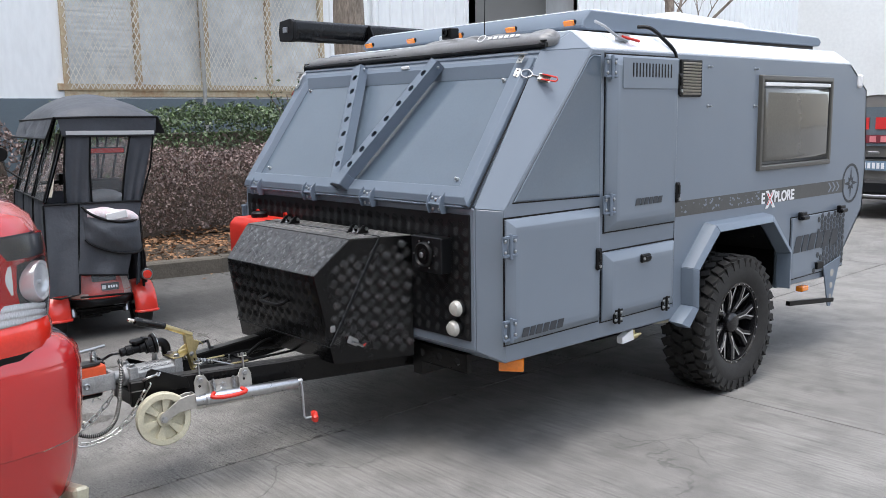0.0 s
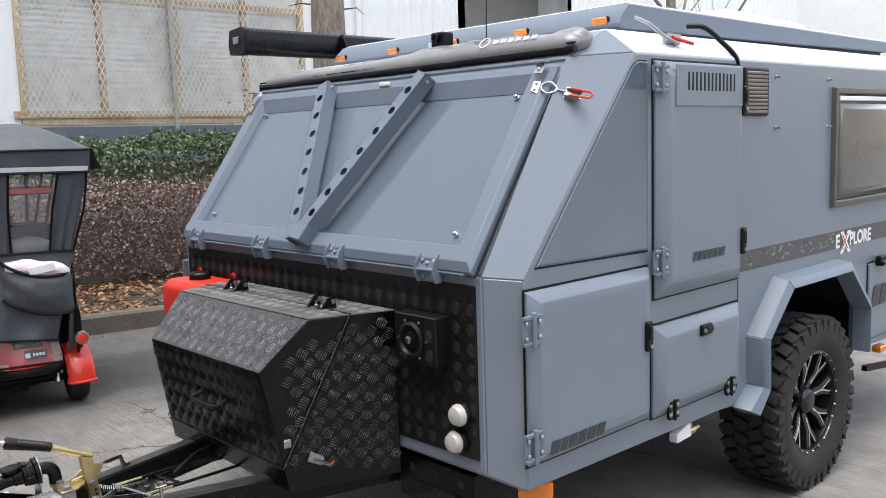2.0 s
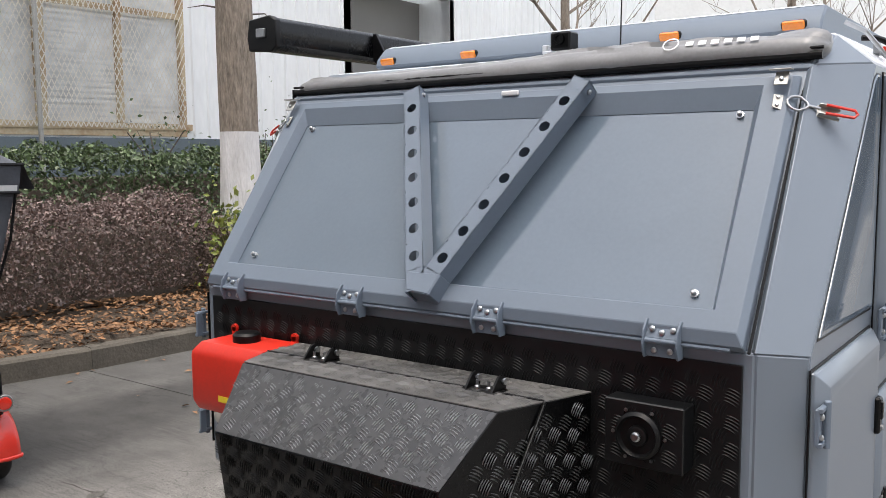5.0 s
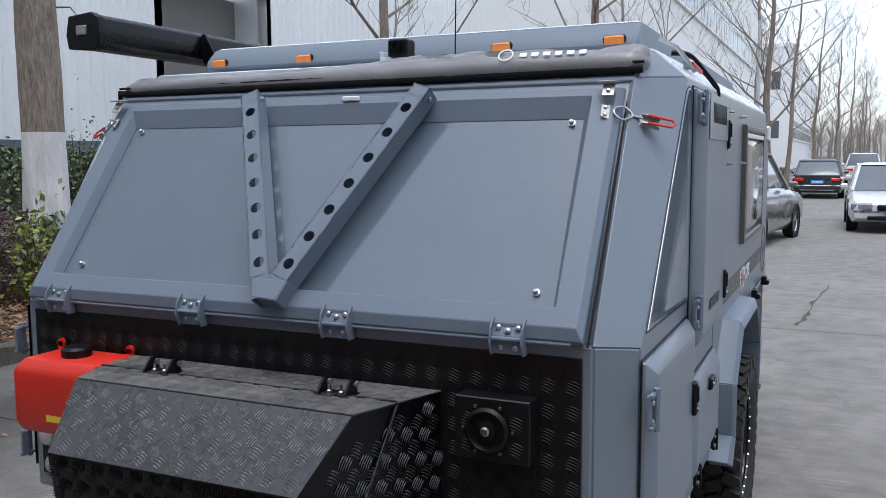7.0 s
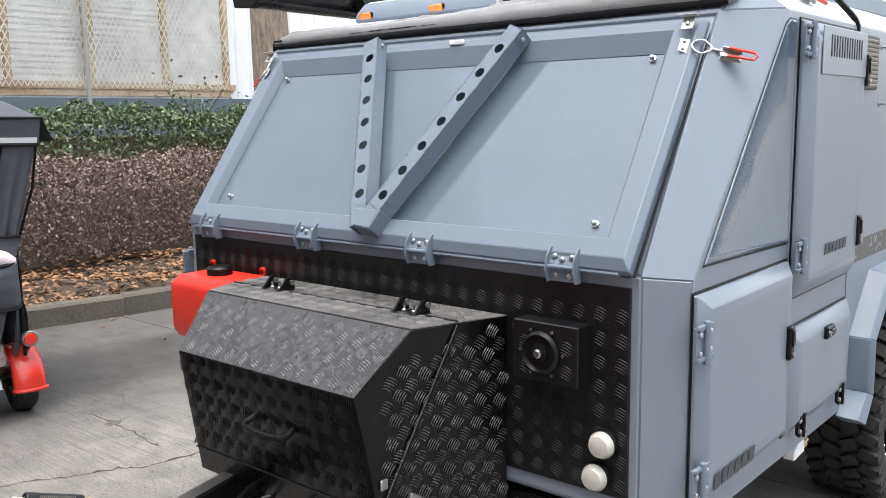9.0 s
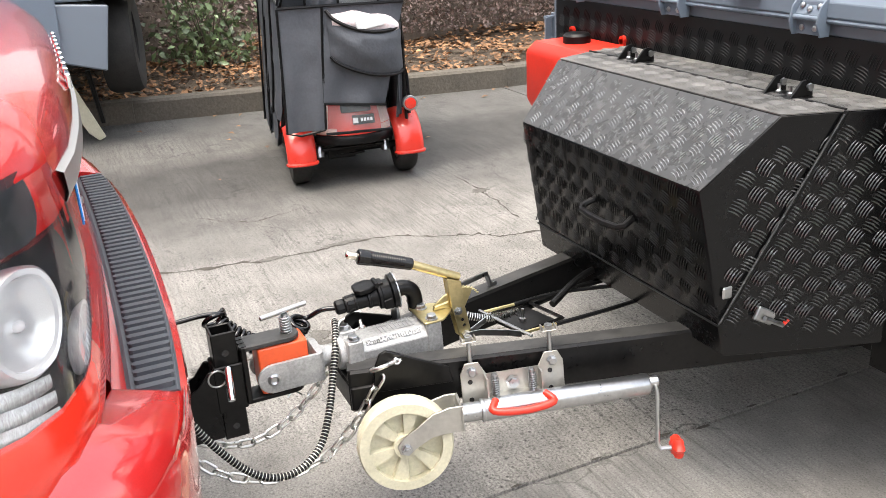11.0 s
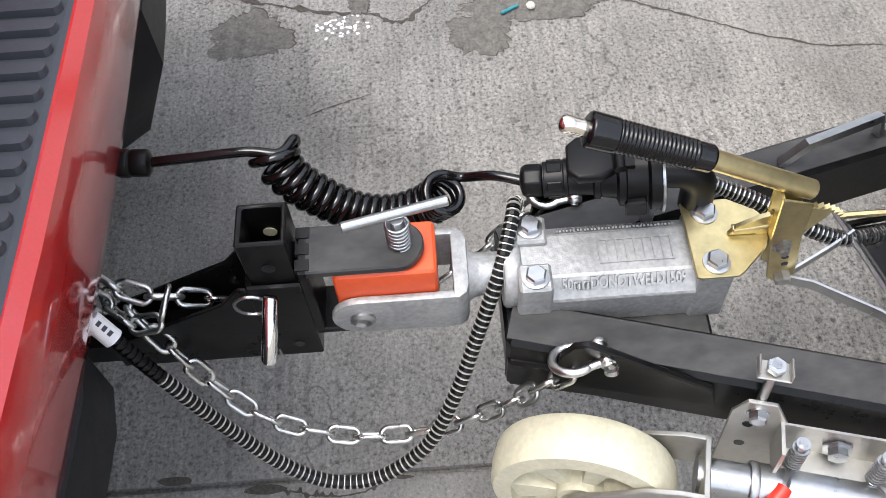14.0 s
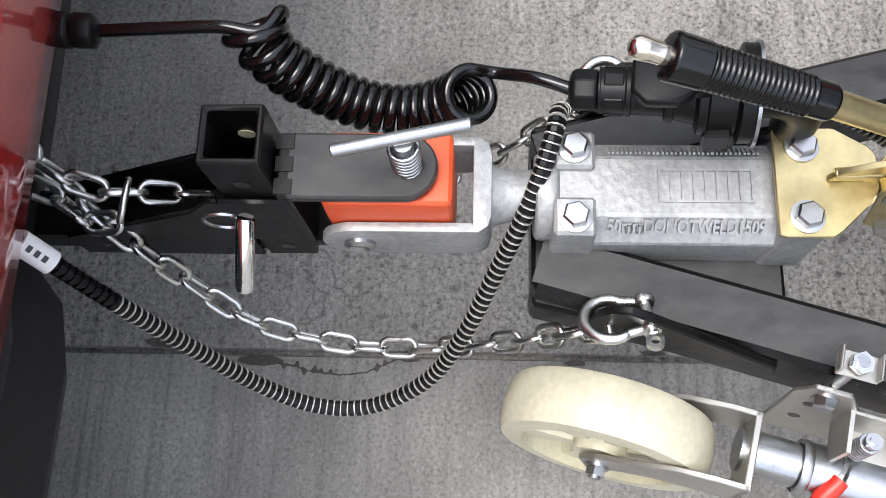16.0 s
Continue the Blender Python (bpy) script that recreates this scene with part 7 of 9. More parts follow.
lead = smooth_path([glx + Vector((0, 0.036, -0.002)), (-0.112, -1.51, 0.624), (-0.112, -1.45, 0.627), (-0.109, -1.415, 0.624), helix[0] - h0 * 0.004], 6)
tail = smooth_path([helix[-1], helix[-1] + h1 * 0.022, helix[-1].lerp(o, 0.62) + Vector((-0.003, 0, 0.002)), o], 6)
part("cable", G().tube(lead[:-1] + helix + tail[1:], 0.0060, 12), GLOSSY, spiral, angle=80)

# ---- safety chains and shackles ----
def link_mesh(g, c, d, side, length=0.0495, width=0.0275, r=0.0037):
    """One oval chain link, long in direction d, wide in direction side."""
    d = d.normalized()
    side = (side - d * side.dot(d)).normalized()
    h, w = length / 2 - width / 2, width / 2 - r
    pts = []
    for k in range(10):
        a = -math.pi / 2 + math.pi * k / 9
        pts.append(c + d * (h + w * math.cos(a)) + side * (w * math.sin(a)))
    for k in range(10):
        a = math.pi / 2 + math.pi * k / 9
        pts.append(c + d * (-h + w * math.cos(a)) + side * (w * math.sin(a)))
    g.tube(pts, r, 8, True)


def chain(label, pts, pitch=0.0358):
    th = thing("safety_chain", pts[0], label, "chain", "safety chains")
    path = smooth_path(pts, 24)
    acc, nxt, n = 0.0, 0.0, 0
    for a, b in zip(path[:-1], path[1:]):
        step = (b - a).length
        while acc + step >= nxt:
            p = a.lerp(b, (nxt - acc) / max(step, 1e-9))
            d = (b - a).normalized()
            s1 = d.cross(Vector((0, 0, 1)))
            s1 = s1.normalized() if s1.length > 0.05 else Vector((1, 0, 0))
            s2 = d.cross(s1)
            g = G()
            tw = 0.45 + 0.12 * math.sin(n * 2.3)
            side = s1 * math.cos(tw) + s2 * math.sin(tw)
            link_mesh(g, p, d, side if n % 2 else d.cross(side))
            part("link", g, CHAIN, th, angle=80)
            nxt += pitch
            n += 1
        acc += step
    return th


chain("galvanised safety chain hanging from hitch to drawbar lug", [(-0.03, -1.665, 0.490), (0.002, -1.622, 0.485), (0.024, -1.595, 0.455), (0.040, -1.570, 0.415), (0.060, -1.535, 0.360), (0.088, -1.480, 0.318), (0.104, -1.40, 0.288), (0.110, -1.33, 0.285), (0.112, -1.25, 0.308), (0.114, -1.18, 0.365), (0.120, -1.125, 0.448), (0.124, -1.100, 0.485)])
chain("galvanised safety chain hanging below the orange coupling", [(-0.05, -1.60, 0.42), (-0.06, -1.52, 0.335), (-0.07, -1.44, 0.29), (-0.08, -1.36, 0.280), (-0.09, -1.27, 0.315), (-0.105, -1.18, 0.39), (-0.120, -1.105, 0.48)])
chain("short galvanised chain bunched on the tow bar tongue", [(-0.070, -1.685, 0.53), (-0.035, -1.660, 0.527), (-0.012, -1.628, 0.520), (-0.002, -1.592, 0.508), (-0.006, -1.560, 0.492), (-0.012, -1.525, 0.472), (-0.018, -1.500, 0.455)])
chain("galvanised chain end looped below the bumper", [(-0.010, -1.690, 0.515), (-0.004, -1.655, 0.498), (0.018, -1.620, 0.485), (0.024, -1.590, 0.488), (0.004, -1.572, 0.500), (-0.024, -1.580, 0.510)])
for s in (1, -1):
    sh = thing("bow_shackle", (s * 0.125, -1.08, 0.50), "galvanised bow shackle through the drawbar lug", "shackle", "bow shackles")
    c0 = Vector((s * 0.118, -1.098, 0.506))
    ex, ey = Vector((0.12 * s, -1, -0.10)).normalized(), Vector((s, 0.12, 0.55)).normalized()
    bow = [c0 + ex * (0.004 + 0.0225 * math.cos(a)) + ey * (0.0235 * math.sin(a)) for a in (radians(-128 + 256 * k / 30) for k in range(31))]
    bow = [c0 - ex * 0.030 - ey * 0.0150] + bow + [c0 - ex * 0.030 + ey * 0.0150]
    part("bow", G().tube(smooth_path(bow, 3), 0.0054, 12), CHAIN, sh, angle=80)
    for k in (-1, 1):
        part("eye", G().lathe([(0.0085, -0.0045), (0.0100, -0.002), (0.0100, 0.002), (0.0085, 0.0045)], c0 - ex * 0.031 + ey * 0.016 * k, ey, 18), CHAIN, sh)
    part("pin", G().cyl(c0 - ex * 0.031 - ey * 0.024, c0 - ex * 0.031 + ey * 0.024, 0.0052, n=14), CHAIN, sh)
    part("pin_eye", G().lathe([(0.0045, -0.003), (0.0085, -0.003), (0.0085, 0.003), (0.0045, 0.003)], c0 - ex * 0.031 + ey * 0.032, ex.cross(ey), 18, ring=True), CHAIN, sh)

# ---- corrugated charging lead with steel spiral ----
lead_thing = thing("charging_lead", (0.1, -1.4, 0.4), "black corrugated charging lead wound with pale steel wire", "cable")
lp = smooth_path([(0.060, -1.640, 0.66), (0.088, -1.598, 0.600), (0.112, -1.560, 0.535), (0.140, -1.510, 0.450), (0.170, -1.450, 0.378), (0.186, -1.395, 0.345), (0.184, -1.335, 0.342), (0.158, -1.275, 0.368), (0.115, -1.235, 0.418), (0.066, -1.205, 0.470), (0.015, -1.175, 0.528), (-0.040, -1.155, 0.560), (-0.064, -1.150, 0.556), (-0.075, -1.142, 0.535)], 16)
part("conduit", G().tube(lp, 0.0062, 10), BLACK_PLASTIC, lead_thing, angle=80)
L, acc = [0.0], 0.0
for a, b in zip(lp[:-1], lp[1:]):
    acc += (b - a).length
    L.append(acc)


def lead_at(s):
    for i in range(len(lp) - 1):
        if L[i + 1] >= s:
            return lp[i].lerp(lp[i + 1], (s - L[i]) / max(1e-9, L[i + 1] - L[i])), (lp[i + 1] - lp[i]).normalized()
    return lp[-1], (lp[-1] - lp[-2]).normalized()


g, gw = G(), G()
s = 0.04
while s < acc - 0.01:
    p, d = lead_at(s)
    g.lathe([(0.0045, -0.0026), (0.0086, -0.0022), (0.0086, 0.0022), (0.0045, 0.0026)], p, d, 10, ring=True)
    if s > 0.16:
        p, d = lead_at(s + 0.0039)
        gw.lathe([(0.0060, -0.0008), (0.0091, -0.0006), (0.0091, 0.0006), (0.0060, 0.0008)], p, d, 10, ring=True)
    s += 0.0078
part("corrugation", g, BLACK_PLASTIC, lead_thing, kind="stuff")
part("steel_spiral", gw, material("pale_wire", (0.58, 0.56, 0.52), 0.36, metal=0.5), lead_thing, angle=15, kind="stuff")
p, d = lead_at(0.078)
tag_ = part("paper_tag", G().cyl(p - d * 0.017, p + d * 0.017, 0.0112, n=20), WHITE_PAINT, lead_thing, "white paper tag with dark marks")
for k in range(3):
    u = Vector((0, 0, 1))
    u = (u - d * u.dot(d)).normalized()
    q = p - d * (0.010 - k * 0.008) + u * 0.0112
    part("mark", G().span((-0.0022, -0.003, -0.001), (0.0022, 0.003, 0.0004)).moved(basis(q, d, u.cross(d), u)), DECAL_DARK, tag_)

# ---- jockey wheel, swung up alongside the beam ----
jockey = thing("jockey_wheel", (0.22, -0.95, 0.25), "zinc jockey wheel stowed level with cream nylon tyre", "jockey wheel")
jd = Vector((0.265, 0.9635, 0.03)).normalized()
jn = Vector((0.9635, -0.265, 0.13)).normalized()
jn = (jn - jd * jn.dot(jd)).normalized()
ju = jn.cross(jd).normalized()
if ju.z < 0:
    ju = -ju
JM = basis((0.232, -0.935, 0.395), jd, jn, ju)
jloc = lambda a, b, c: JM @ Vector((a, b, c))
tube_l = 0.435
part("outer_tube", G().lathe([(0.0265, 0.03), (0.0265, tube_l - 0.005), (0.024, tube_l)], jloc(0, 0, 0), jd, 28), STEEL, jockey)
part("inner_tube", G().lathe([(0.0225, 0), (0.0225, 0.09)], jloc(-0.030, 0, 0), jd, 24).lathe([(0.0265, 0.028), (0.0275, 0.030), (0.0275, 0.036), (0.0265, 0.038)], jloc(0, 0, 0), jd, 28, ring=True), STEEL, jockey)
part("end_nut", G().lathe([(0.013, 0), (0.014, 0.006), (0.014, 0.022), (0.008, 0.026)], jloc(tube_l, 0, 0.004), jd, 16), STEEL, jockey)
crank = part("crank", G().tube([jloc(tube_l + 0.014, 0.01, 0.0), jloc(tube_l + 0.016, 0.016, -0.02), jloc(tube_l + 0.010, 0.022, -0.150), jloc(tube_l + 0.016, 0.026, -0.160), jloc(tube_l + 0.040, 0.030, -0.160)], 0.0055, 10), STEEL, jockey)
knob = []
for k in range(24):
    a = math.tau * k / 24
    knob.append((1 + 0.20 * math.cos(6 * a)))
ko = jloc(tube_l + 0.040, 0.030, -0.160)
rings = []
for h, r in ((0.0, 0.012), (0.004, 0.022), (0.012, 0.025), (0.020, 0.025), (0.026, 0.021), (0.029, 0.012)):
    rings.append([ko + jd * h + (jn * math.cos(math.tau * k / 24) + ju * math.sin(math.tau * k / 24)) * r * (1 + (knob[k] - 1) * (0.8 if r > 0.02 else 0.2)) for k in range(24)])
part("crank_knob", G().loft(rings), RED_PLASTIC, crank, "red star knob", angle=50)
# wheel with ribs, in the plane of tube and upright
wc = jloc(-0.155, 0.010, -0.044)
wheel = part("wheel", G().lathe([(0.084, -0.030), (0.106, -0.029), (0.110, -0.022), (0.112, 0.0), (0.110, 0.022), (0.106, 0.029), (0.084, 0.030), (0.087, 0.008), (0.087, -0.008)], wc, jn, 56, ring=True), CREAM, jockey, "cream nylon wheel", bevel=0.0)
part("web", G().lathe([(0.088, -0.004), (0.088, 0.004)], wc, jn, 40), CREAM, wheel)
part("boss", G().lathe([(0.028, -0.028), (0.030, -0.02), (0.030, 0.02), (0.028, 0.028)], wc, jn, 24), CREAM, wheel)
for k in range(6):
    a = math.tau * k / 6 + 0.3
    r = jd * math.cos(a) + ju * math.sin(a)
    t = jn.cross(r)
    for s in (1, -1):
        part("rib", G().loft([[wc + r * q + t * e * w + jn * s * h for e, h in ((-0.011, 0.003), (0.011, 0.003), (0.009, 0.019), (-0.009, 0.019))] for q, w in ((0.026, 0.8), (0.0865, 2.0))]), CREAM, wheel)
part("axle_bolt", G().cyl(wc - jn * 0.048, wc + jn * 0.052, 0.006, n=12).lathe([(0.0105, 0.040), (0.0105, 0.049)], wc, jn, 6).lathe([(0.013, 0.0375), (0.013, 0.0405)], wc, jn, 16), STEEL, wheel)
g = G()
for s in (1, -1):
    arm = [(-0.020, -0.022), (-0.020, 0.040), (-0.050, 0.040), (-0.088, 0.030), (-0.125, 0.004), (-0.160, -0.016), (-0.176, -0.036), (-0.170, -0.056), (-0.150, -0.060), (-0.130, -0.044), (-0.095, -0.026), (-0.06, -0.022)]
    q = G().prism([(a, c) for a, c in arm], "y", s * 0.0335, s * 0.0395)
    g.add([JM @ Vector(p) + jn * 0.008 for p in q.v], q.f)
q = G().span((-0.026, -0.0395, -0.022), (-0.019, 0.0395, 0.040))
g.add([JM @ Vector(p) + jn * 0.008 for p in q.v], q.f)
part("fork", g, SATIN, jockey, "bent zinc fork", bevel=0.001)
# clamp plate on the beam
OUT = -0.052
cl = part("clamp_plate", G().prism([(-0.005, -0.045), (-0.005, 0.075), (0.008, 0.100), (0.040, 0.100), (0.062, 0.058), (0.178, 0.058), (0.200, 0.100), (0.232, 0.100), (0.245, 0.075), (0.245, -0.045)], "y", OUT, OUT + 0.005).moved(JM), SATIN, jockey, bevel=0.001)
for a in (0.023, 0.217):
    part("clamp_bolt", G().lathe([(0.011, 0), (0.011, 0.009), (0.008, 0.011)], jloc(a, OUT + 0.005, 0.078), jn, 6).lathe([(0.013, 0), (0.013, 0.002)], jloc(a, OUT + 0.005, 0.078), jn, 16), STEEL, cl)
    for c in (0.053, 0.008):
        part("slot", G().cyl(jloc(a - 0.006, OUT + 0.0046, c), jloc(a - 0.006, OUT + 0.0056, c), 0.006, n=12), RIM_BLACK, cl)
    part("clamp_rod", G().cyl(jloc(a, OUT - 0.004, 0.07), jloc(a, OUT - 0.006, 0.166), 0.0055, n=12).lathe([(0.010, 0), (0.010, 0.008)], jloc(a, OUT - 0.006, 0.157), (0, 0, 1), 6), STEEL, cl)
    q = G().span((a - 0.018, OUT - 0.018, 0.150), (a + 0.018, OUT + 0.006, 0.153)).span((a - 0.018, OUT - 0.018, 0.153), (a - 0.0152, OUT + 0.006, 0.164)).span((a + 0.0152, OUT - 0.018, 0.153), (a + 0.018, OUT + 0.006, 0.164)).moved(JM)
    part("clamp_bar", q, SATIN, cl, bevel=0.001)
# latch channel, springs and red release handle
g = G()
for a0, a1, b0, b1, c0, c1 in ((0.050, 0.184, 0.005, 0.008, 0.016, 0.070), (0.050, 0.054, 0.008, 0.046, 0.016, 0.070), (0.180, 0.184, 0.008, 0.046, 0.016, 0.070), (0.050, 0.184, 0.008, 0.046, 0.016, 0.020)):
    g.span((a0, OUT + b0, c0), (a1, OUT + b1, c1))
part("latch_channel", g.moved(JM), SATIN, cl, "open zinc latch channel")
part("centre_bolt", G().lathe([(0.018, 0), (0.018, 0.002), (0.012, 0.003), (0.012, 0.012)], jloc(0.118, OUT + 0.010, 0.040), jn, 6), STEEL, cl)
for a in (0.072, 0.161):
    part("latch_pin", G().cyl(jloc(a, OUT + 0.030, 0.078), jloc(a, OUT + 0.031, 0.012), 0.0046, n=10).cyl(jloc(a, OUT + 0.030, 0.0705), jloc(a, OUT + 0.030, 0.0745), 0.008, n=12), STEEL, cl)
    g = G()
    for k in range(8):
        g.lathe([(0.0068, -0.0013), (0.0096, -0.0010), (0.0100, 0), (0.0096, 0.0010), (0.0068, 0.0013)], jloc(a, OUT + 0.030, 0.0635 - k * 0.0056), ju, 14, ring=True)
    part("spring", g, STEEL, cl, angle=15, kind="stuff")
hp = smooth_path([jloc(0.072, OUT + 0.031, 0.020), jloc(0.064, OUT + 0.060, 0.022), jloc(0.054, OUT + 0.088, 0.010), jloc(0.125, OUT + 0.096, 0.004), jloc(0.194, OUT + 0.088, 0.010), jloc(0.182, OUT + 0.060, 0.022), jloc(0.161, OUT + 0.031, 0.020)], 5)
part("release_handle", G().tube(hp[5:26], 0.009, 12), RED_PLASTIC, cl, "red dipped release handle")
part("handle_wire", G().tube(hp, 0.0058, 8), STEEL, cl)


# ---------- planting: hedges, litter, trees ----------
LEAF_PURPLE = material("plum_leaf", (0.100, 0.066, 0.060), 0.45, second=(0.25, 0.18, 0.155), scale=5, fine=30, island=0.45)
LEAF_GREEN = material("dark_green_leaf", (0.042, 0.070, 0.030), 0.38, second=(0.13, 0.18, 0.08), scale=5, fine=30, island=0.5)
LEAF_LIGHT = material("light_green_leaf", (0.10, 0.15, 0.03), 0.42, second=(0.28, 0.28, 0.06), scale=6, fine=30, island=0.4)
LEAF_DRY = material("dry_brown_leaf", (0.125, 0.058, 0.026), 0.7, second=(0.33, 0.175, 0.080), scale=7, fine=40, island=0.45)
TWIG = material("twig_bark", (0.075, 0.055, 0.042), 0.85, spread=0.3)
BARK = material("grey_brown_bark", (0.24, 0.198, 0.158), 0.9, spread=0.5, scale=22, fine=70, stretch=(1, 1, 0.22), bump=1.0, bump_scale=20, relief=0.05)
LIMEWASH = material("white_limewash", (0.66, 0.64, 0.63), 0.85, spread=0.14, scale=8, fine=50, stretch=(1, 1, 0.25), bump=0.9, bump_scale=18, relief=0.035)
rng = np.random.default_rng(7)


def leaves(centres, size, flat=0.0, narrow=0.55):
    """A mesh of small folded leaves at the given centres."""
    n = len(centres)
    nrm = rng.normal(size=(n, 3))
    nrm[:, 2] = np.abs(nrm[:, 2]) + flat
    nrm /= np.linalg.norm(nrm, axis=1)[:, None]
    a = np.cross(nrm, rng.normal(size=(n, 3)))
    a /= np.linalg.norm(a, axis=1)[:, None]
    b = np.cross(nrm, a)
    s = (size * rng.uniform(0.6, 1.3, n))[:, None]
    c = np.asarray(centres)
    tip, tail = c + a * s, c - a * s
    lft, rgt = c + b * s * narrow + nrm * s * 0.22, c - b * s * narrow + nrm * s * 0.22
    v = np.stack([tail, lft, tip, rgt], 1).reshape(-1, 3)
    g = G()
    g.v = [tuple(p) for p in v]
    g.f = [f for i in range(0, 4 * n, 4) for f in ((i, i + 1, i + 2), (i, i + 2, i + 3))]
    return g


def hedge_points(n, x0, x1, y0, y1, z0, z1, lump=0.12):
    """Points mostly near the top and front of a rounded, lumpy hedge."""
    out = []
    while len(out) < n:
        x, y, u = rng.uniform(x0, x1), rng.uniform(y0, y1), rng.uniform()
        top = z1 + lump * (math.sin(x * 3.1 + y * 2.3) + math.sin(y * 5.1 - x * 4.3) + 0.6 * math.sin(y * 11 + x * 9)) / 2
        edge = min(x1 - x, 0.45) / 0.45
        top = z0 + (top - z0) * (0.62 + 0.38 * math.sqrt(max(0, edge)))
        end = min(min(y - y0, y1 - y), 0.4) / 0.4
        top = z0 + (top - z0) * (0.55 + 0.45 * math.sqrt(max(0, end)))
        depth = abs(rng.normal()) * 0.10
        if u < 0.55:
            out.append((x, y, top - depth))
        else:
            z = rng.uniform(z0, top)
            out.append((x1 - abs(rng.normal()) * 0.12 - 0.14 * ((z - z0) / max(0.1, top - z0)) ** 2, y, z))
    return out


def hedge(label, spec, count, size, mat, category="hedge"):
    return solid("hedge", leaves(hedge_points(count, *spec), size), mat, label, category, kind="stuff", angle=180)


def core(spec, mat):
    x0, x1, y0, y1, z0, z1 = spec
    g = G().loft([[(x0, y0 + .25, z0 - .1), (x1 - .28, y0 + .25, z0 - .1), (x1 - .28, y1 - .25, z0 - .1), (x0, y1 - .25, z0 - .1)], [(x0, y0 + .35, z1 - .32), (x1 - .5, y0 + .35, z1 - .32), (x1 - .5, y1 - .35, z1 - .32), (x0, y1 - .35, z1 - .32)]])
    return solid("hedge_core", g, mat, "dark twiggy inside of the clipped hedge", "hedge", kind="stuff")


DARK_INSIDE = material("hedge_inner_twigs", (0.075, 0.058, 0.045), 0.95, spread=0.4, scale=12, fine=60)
for lab, spec, n, size, mat in (
        ("clipped plum-purple hedge above fallen leaves", (-7.2, -5.75, 0.4, 4.3, 0.35, 1.22), 21000, 0.020, LEAF_PURPLE),
        ("clipped plum-purple hedge behind the covered scooter", (-7.6, -6.15, -4.6, 0.3, 0.35, 1.20), 12000, 0.022, LEAF_PURPLE),
        ("dense dark green hedge under the factory windows", (-9.2, -7.5, 1.2, 9.5, 0.35, 1.72), 21000, 0.032, LEAF_GREEN),
        ("plum hedge under the factory windows", (-9.6, -8.0, -6.0, 1.2, 0.35, 1.62), 9000, 0.030, LEAF_PURPLE),
        ("dark green shrubs round the tree", (-7.1, -6.0, 4.3, 7.2, 0.30, 1.05), 9000, 0.034, LEAF_GREEN)):
    hedge(lab, spec, n, size, mat)
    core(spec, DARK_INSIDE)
# single shrubs
def shrub(label, x, y, z, r, h, n, size, mat):
    p = rng.normal(size=(n, 3)) * np.array([r, r, h]) * 0.45
    p[:, 2] = np.abs(p[:, 2]) * 1.2 + z
    p[:, :2] += np.array([x, y])
    sh = thing("shrub", (x, y, 0.2), label, "shrub")
    g = G()
    for k in range(9):
        a = rng.uniform(0, math.tau)
        g.tube([(x, y, 0.18), (x + math.cos(a) * r * 0.3, y + math.sin(a) * r * 0.3, z + h * 0.4), (x + math.cos(a) * r * 0.6, y + math.sin(a) * r * 0.6, z + h * 0.85)], [0.010, 0.007, 0.003], 5)
    part("stem", g, TWIG, sh)
    part("foliage", leaves(p, size), mat, sh, kind="stuff", angle=180)


shrub("bright yellow-green shrub beside the kerb", -5.45, 3.95, 0.35, 0.30, 0.75, 380, 0.038, LEAF_LIGHT)
shrub("green leafy shrub beside the parked scooter", -6.0, -0.35, 0.30, 0.42, 0.62, 700, 0.038, LEAF_GREEN)
shrub("yellow-green shrub at the foot of the tree", -5.75, 4.3, 0.3, 0.34, 0.5, 420, 0.036, LEAF_LIGHT)
shrub("low green weeds near the tree", -5.6, 4.75, 0.25, 0.32, 0.40, 420, 0.036, LEAF_LIGHT)
shrub("tall thin privet shoots by the wall", -7.8, 6.6, 1.2, 0.55, 0.9, 260, 0.030, LEAF_GREEN)
shrub("tall thin privet shoots under the window", -8.0, 4.9, 1.5, 0.6, 0.55, 260, 0.030, LEAF_GREEN)
# leaf litter on the bed and a few strays on the road
n = 20000
yy = rng.uniform(-7, 9, n)
kx = np.interp(yy, [p.y for p in kp], [p.x for p in kp])
d = rng.uniform(0.14, 2.3, n) ** 1.0
pts = np.stack([kx - d, yy, 0.165 + 0.10 * np.minimum(1, d - 0.13) + 0.03 * np.sin(yy * 3 + d * 5) + rng.uniform(0, 0.035, n)], 1)
solid("leaf_litter", leaves(pts, 0.029, flat=2.2, narrow=0.6), LEAF_DRY, "fallen brown and orange leaves on the bed", "fallen leaves", kind="stuff", angle=180)
n = 46
yy = rng.uniform(-3, 3.5, n)
kx = np.interp(yy, [p.y for p in kp], [p.x for p in kp])
pts = np.stack([kx + rng.uniform(0.03, 1.6, n) ** 1.5, yy, np.full(n, 0.010)], 1)
solid("stray_leaves", leaves(pts, 0.030, flat=6, narrow=0.55), LEAF_DRY, "a few dry leaves lying on the road", "fallen leaves", kind="stuff", angle=180)


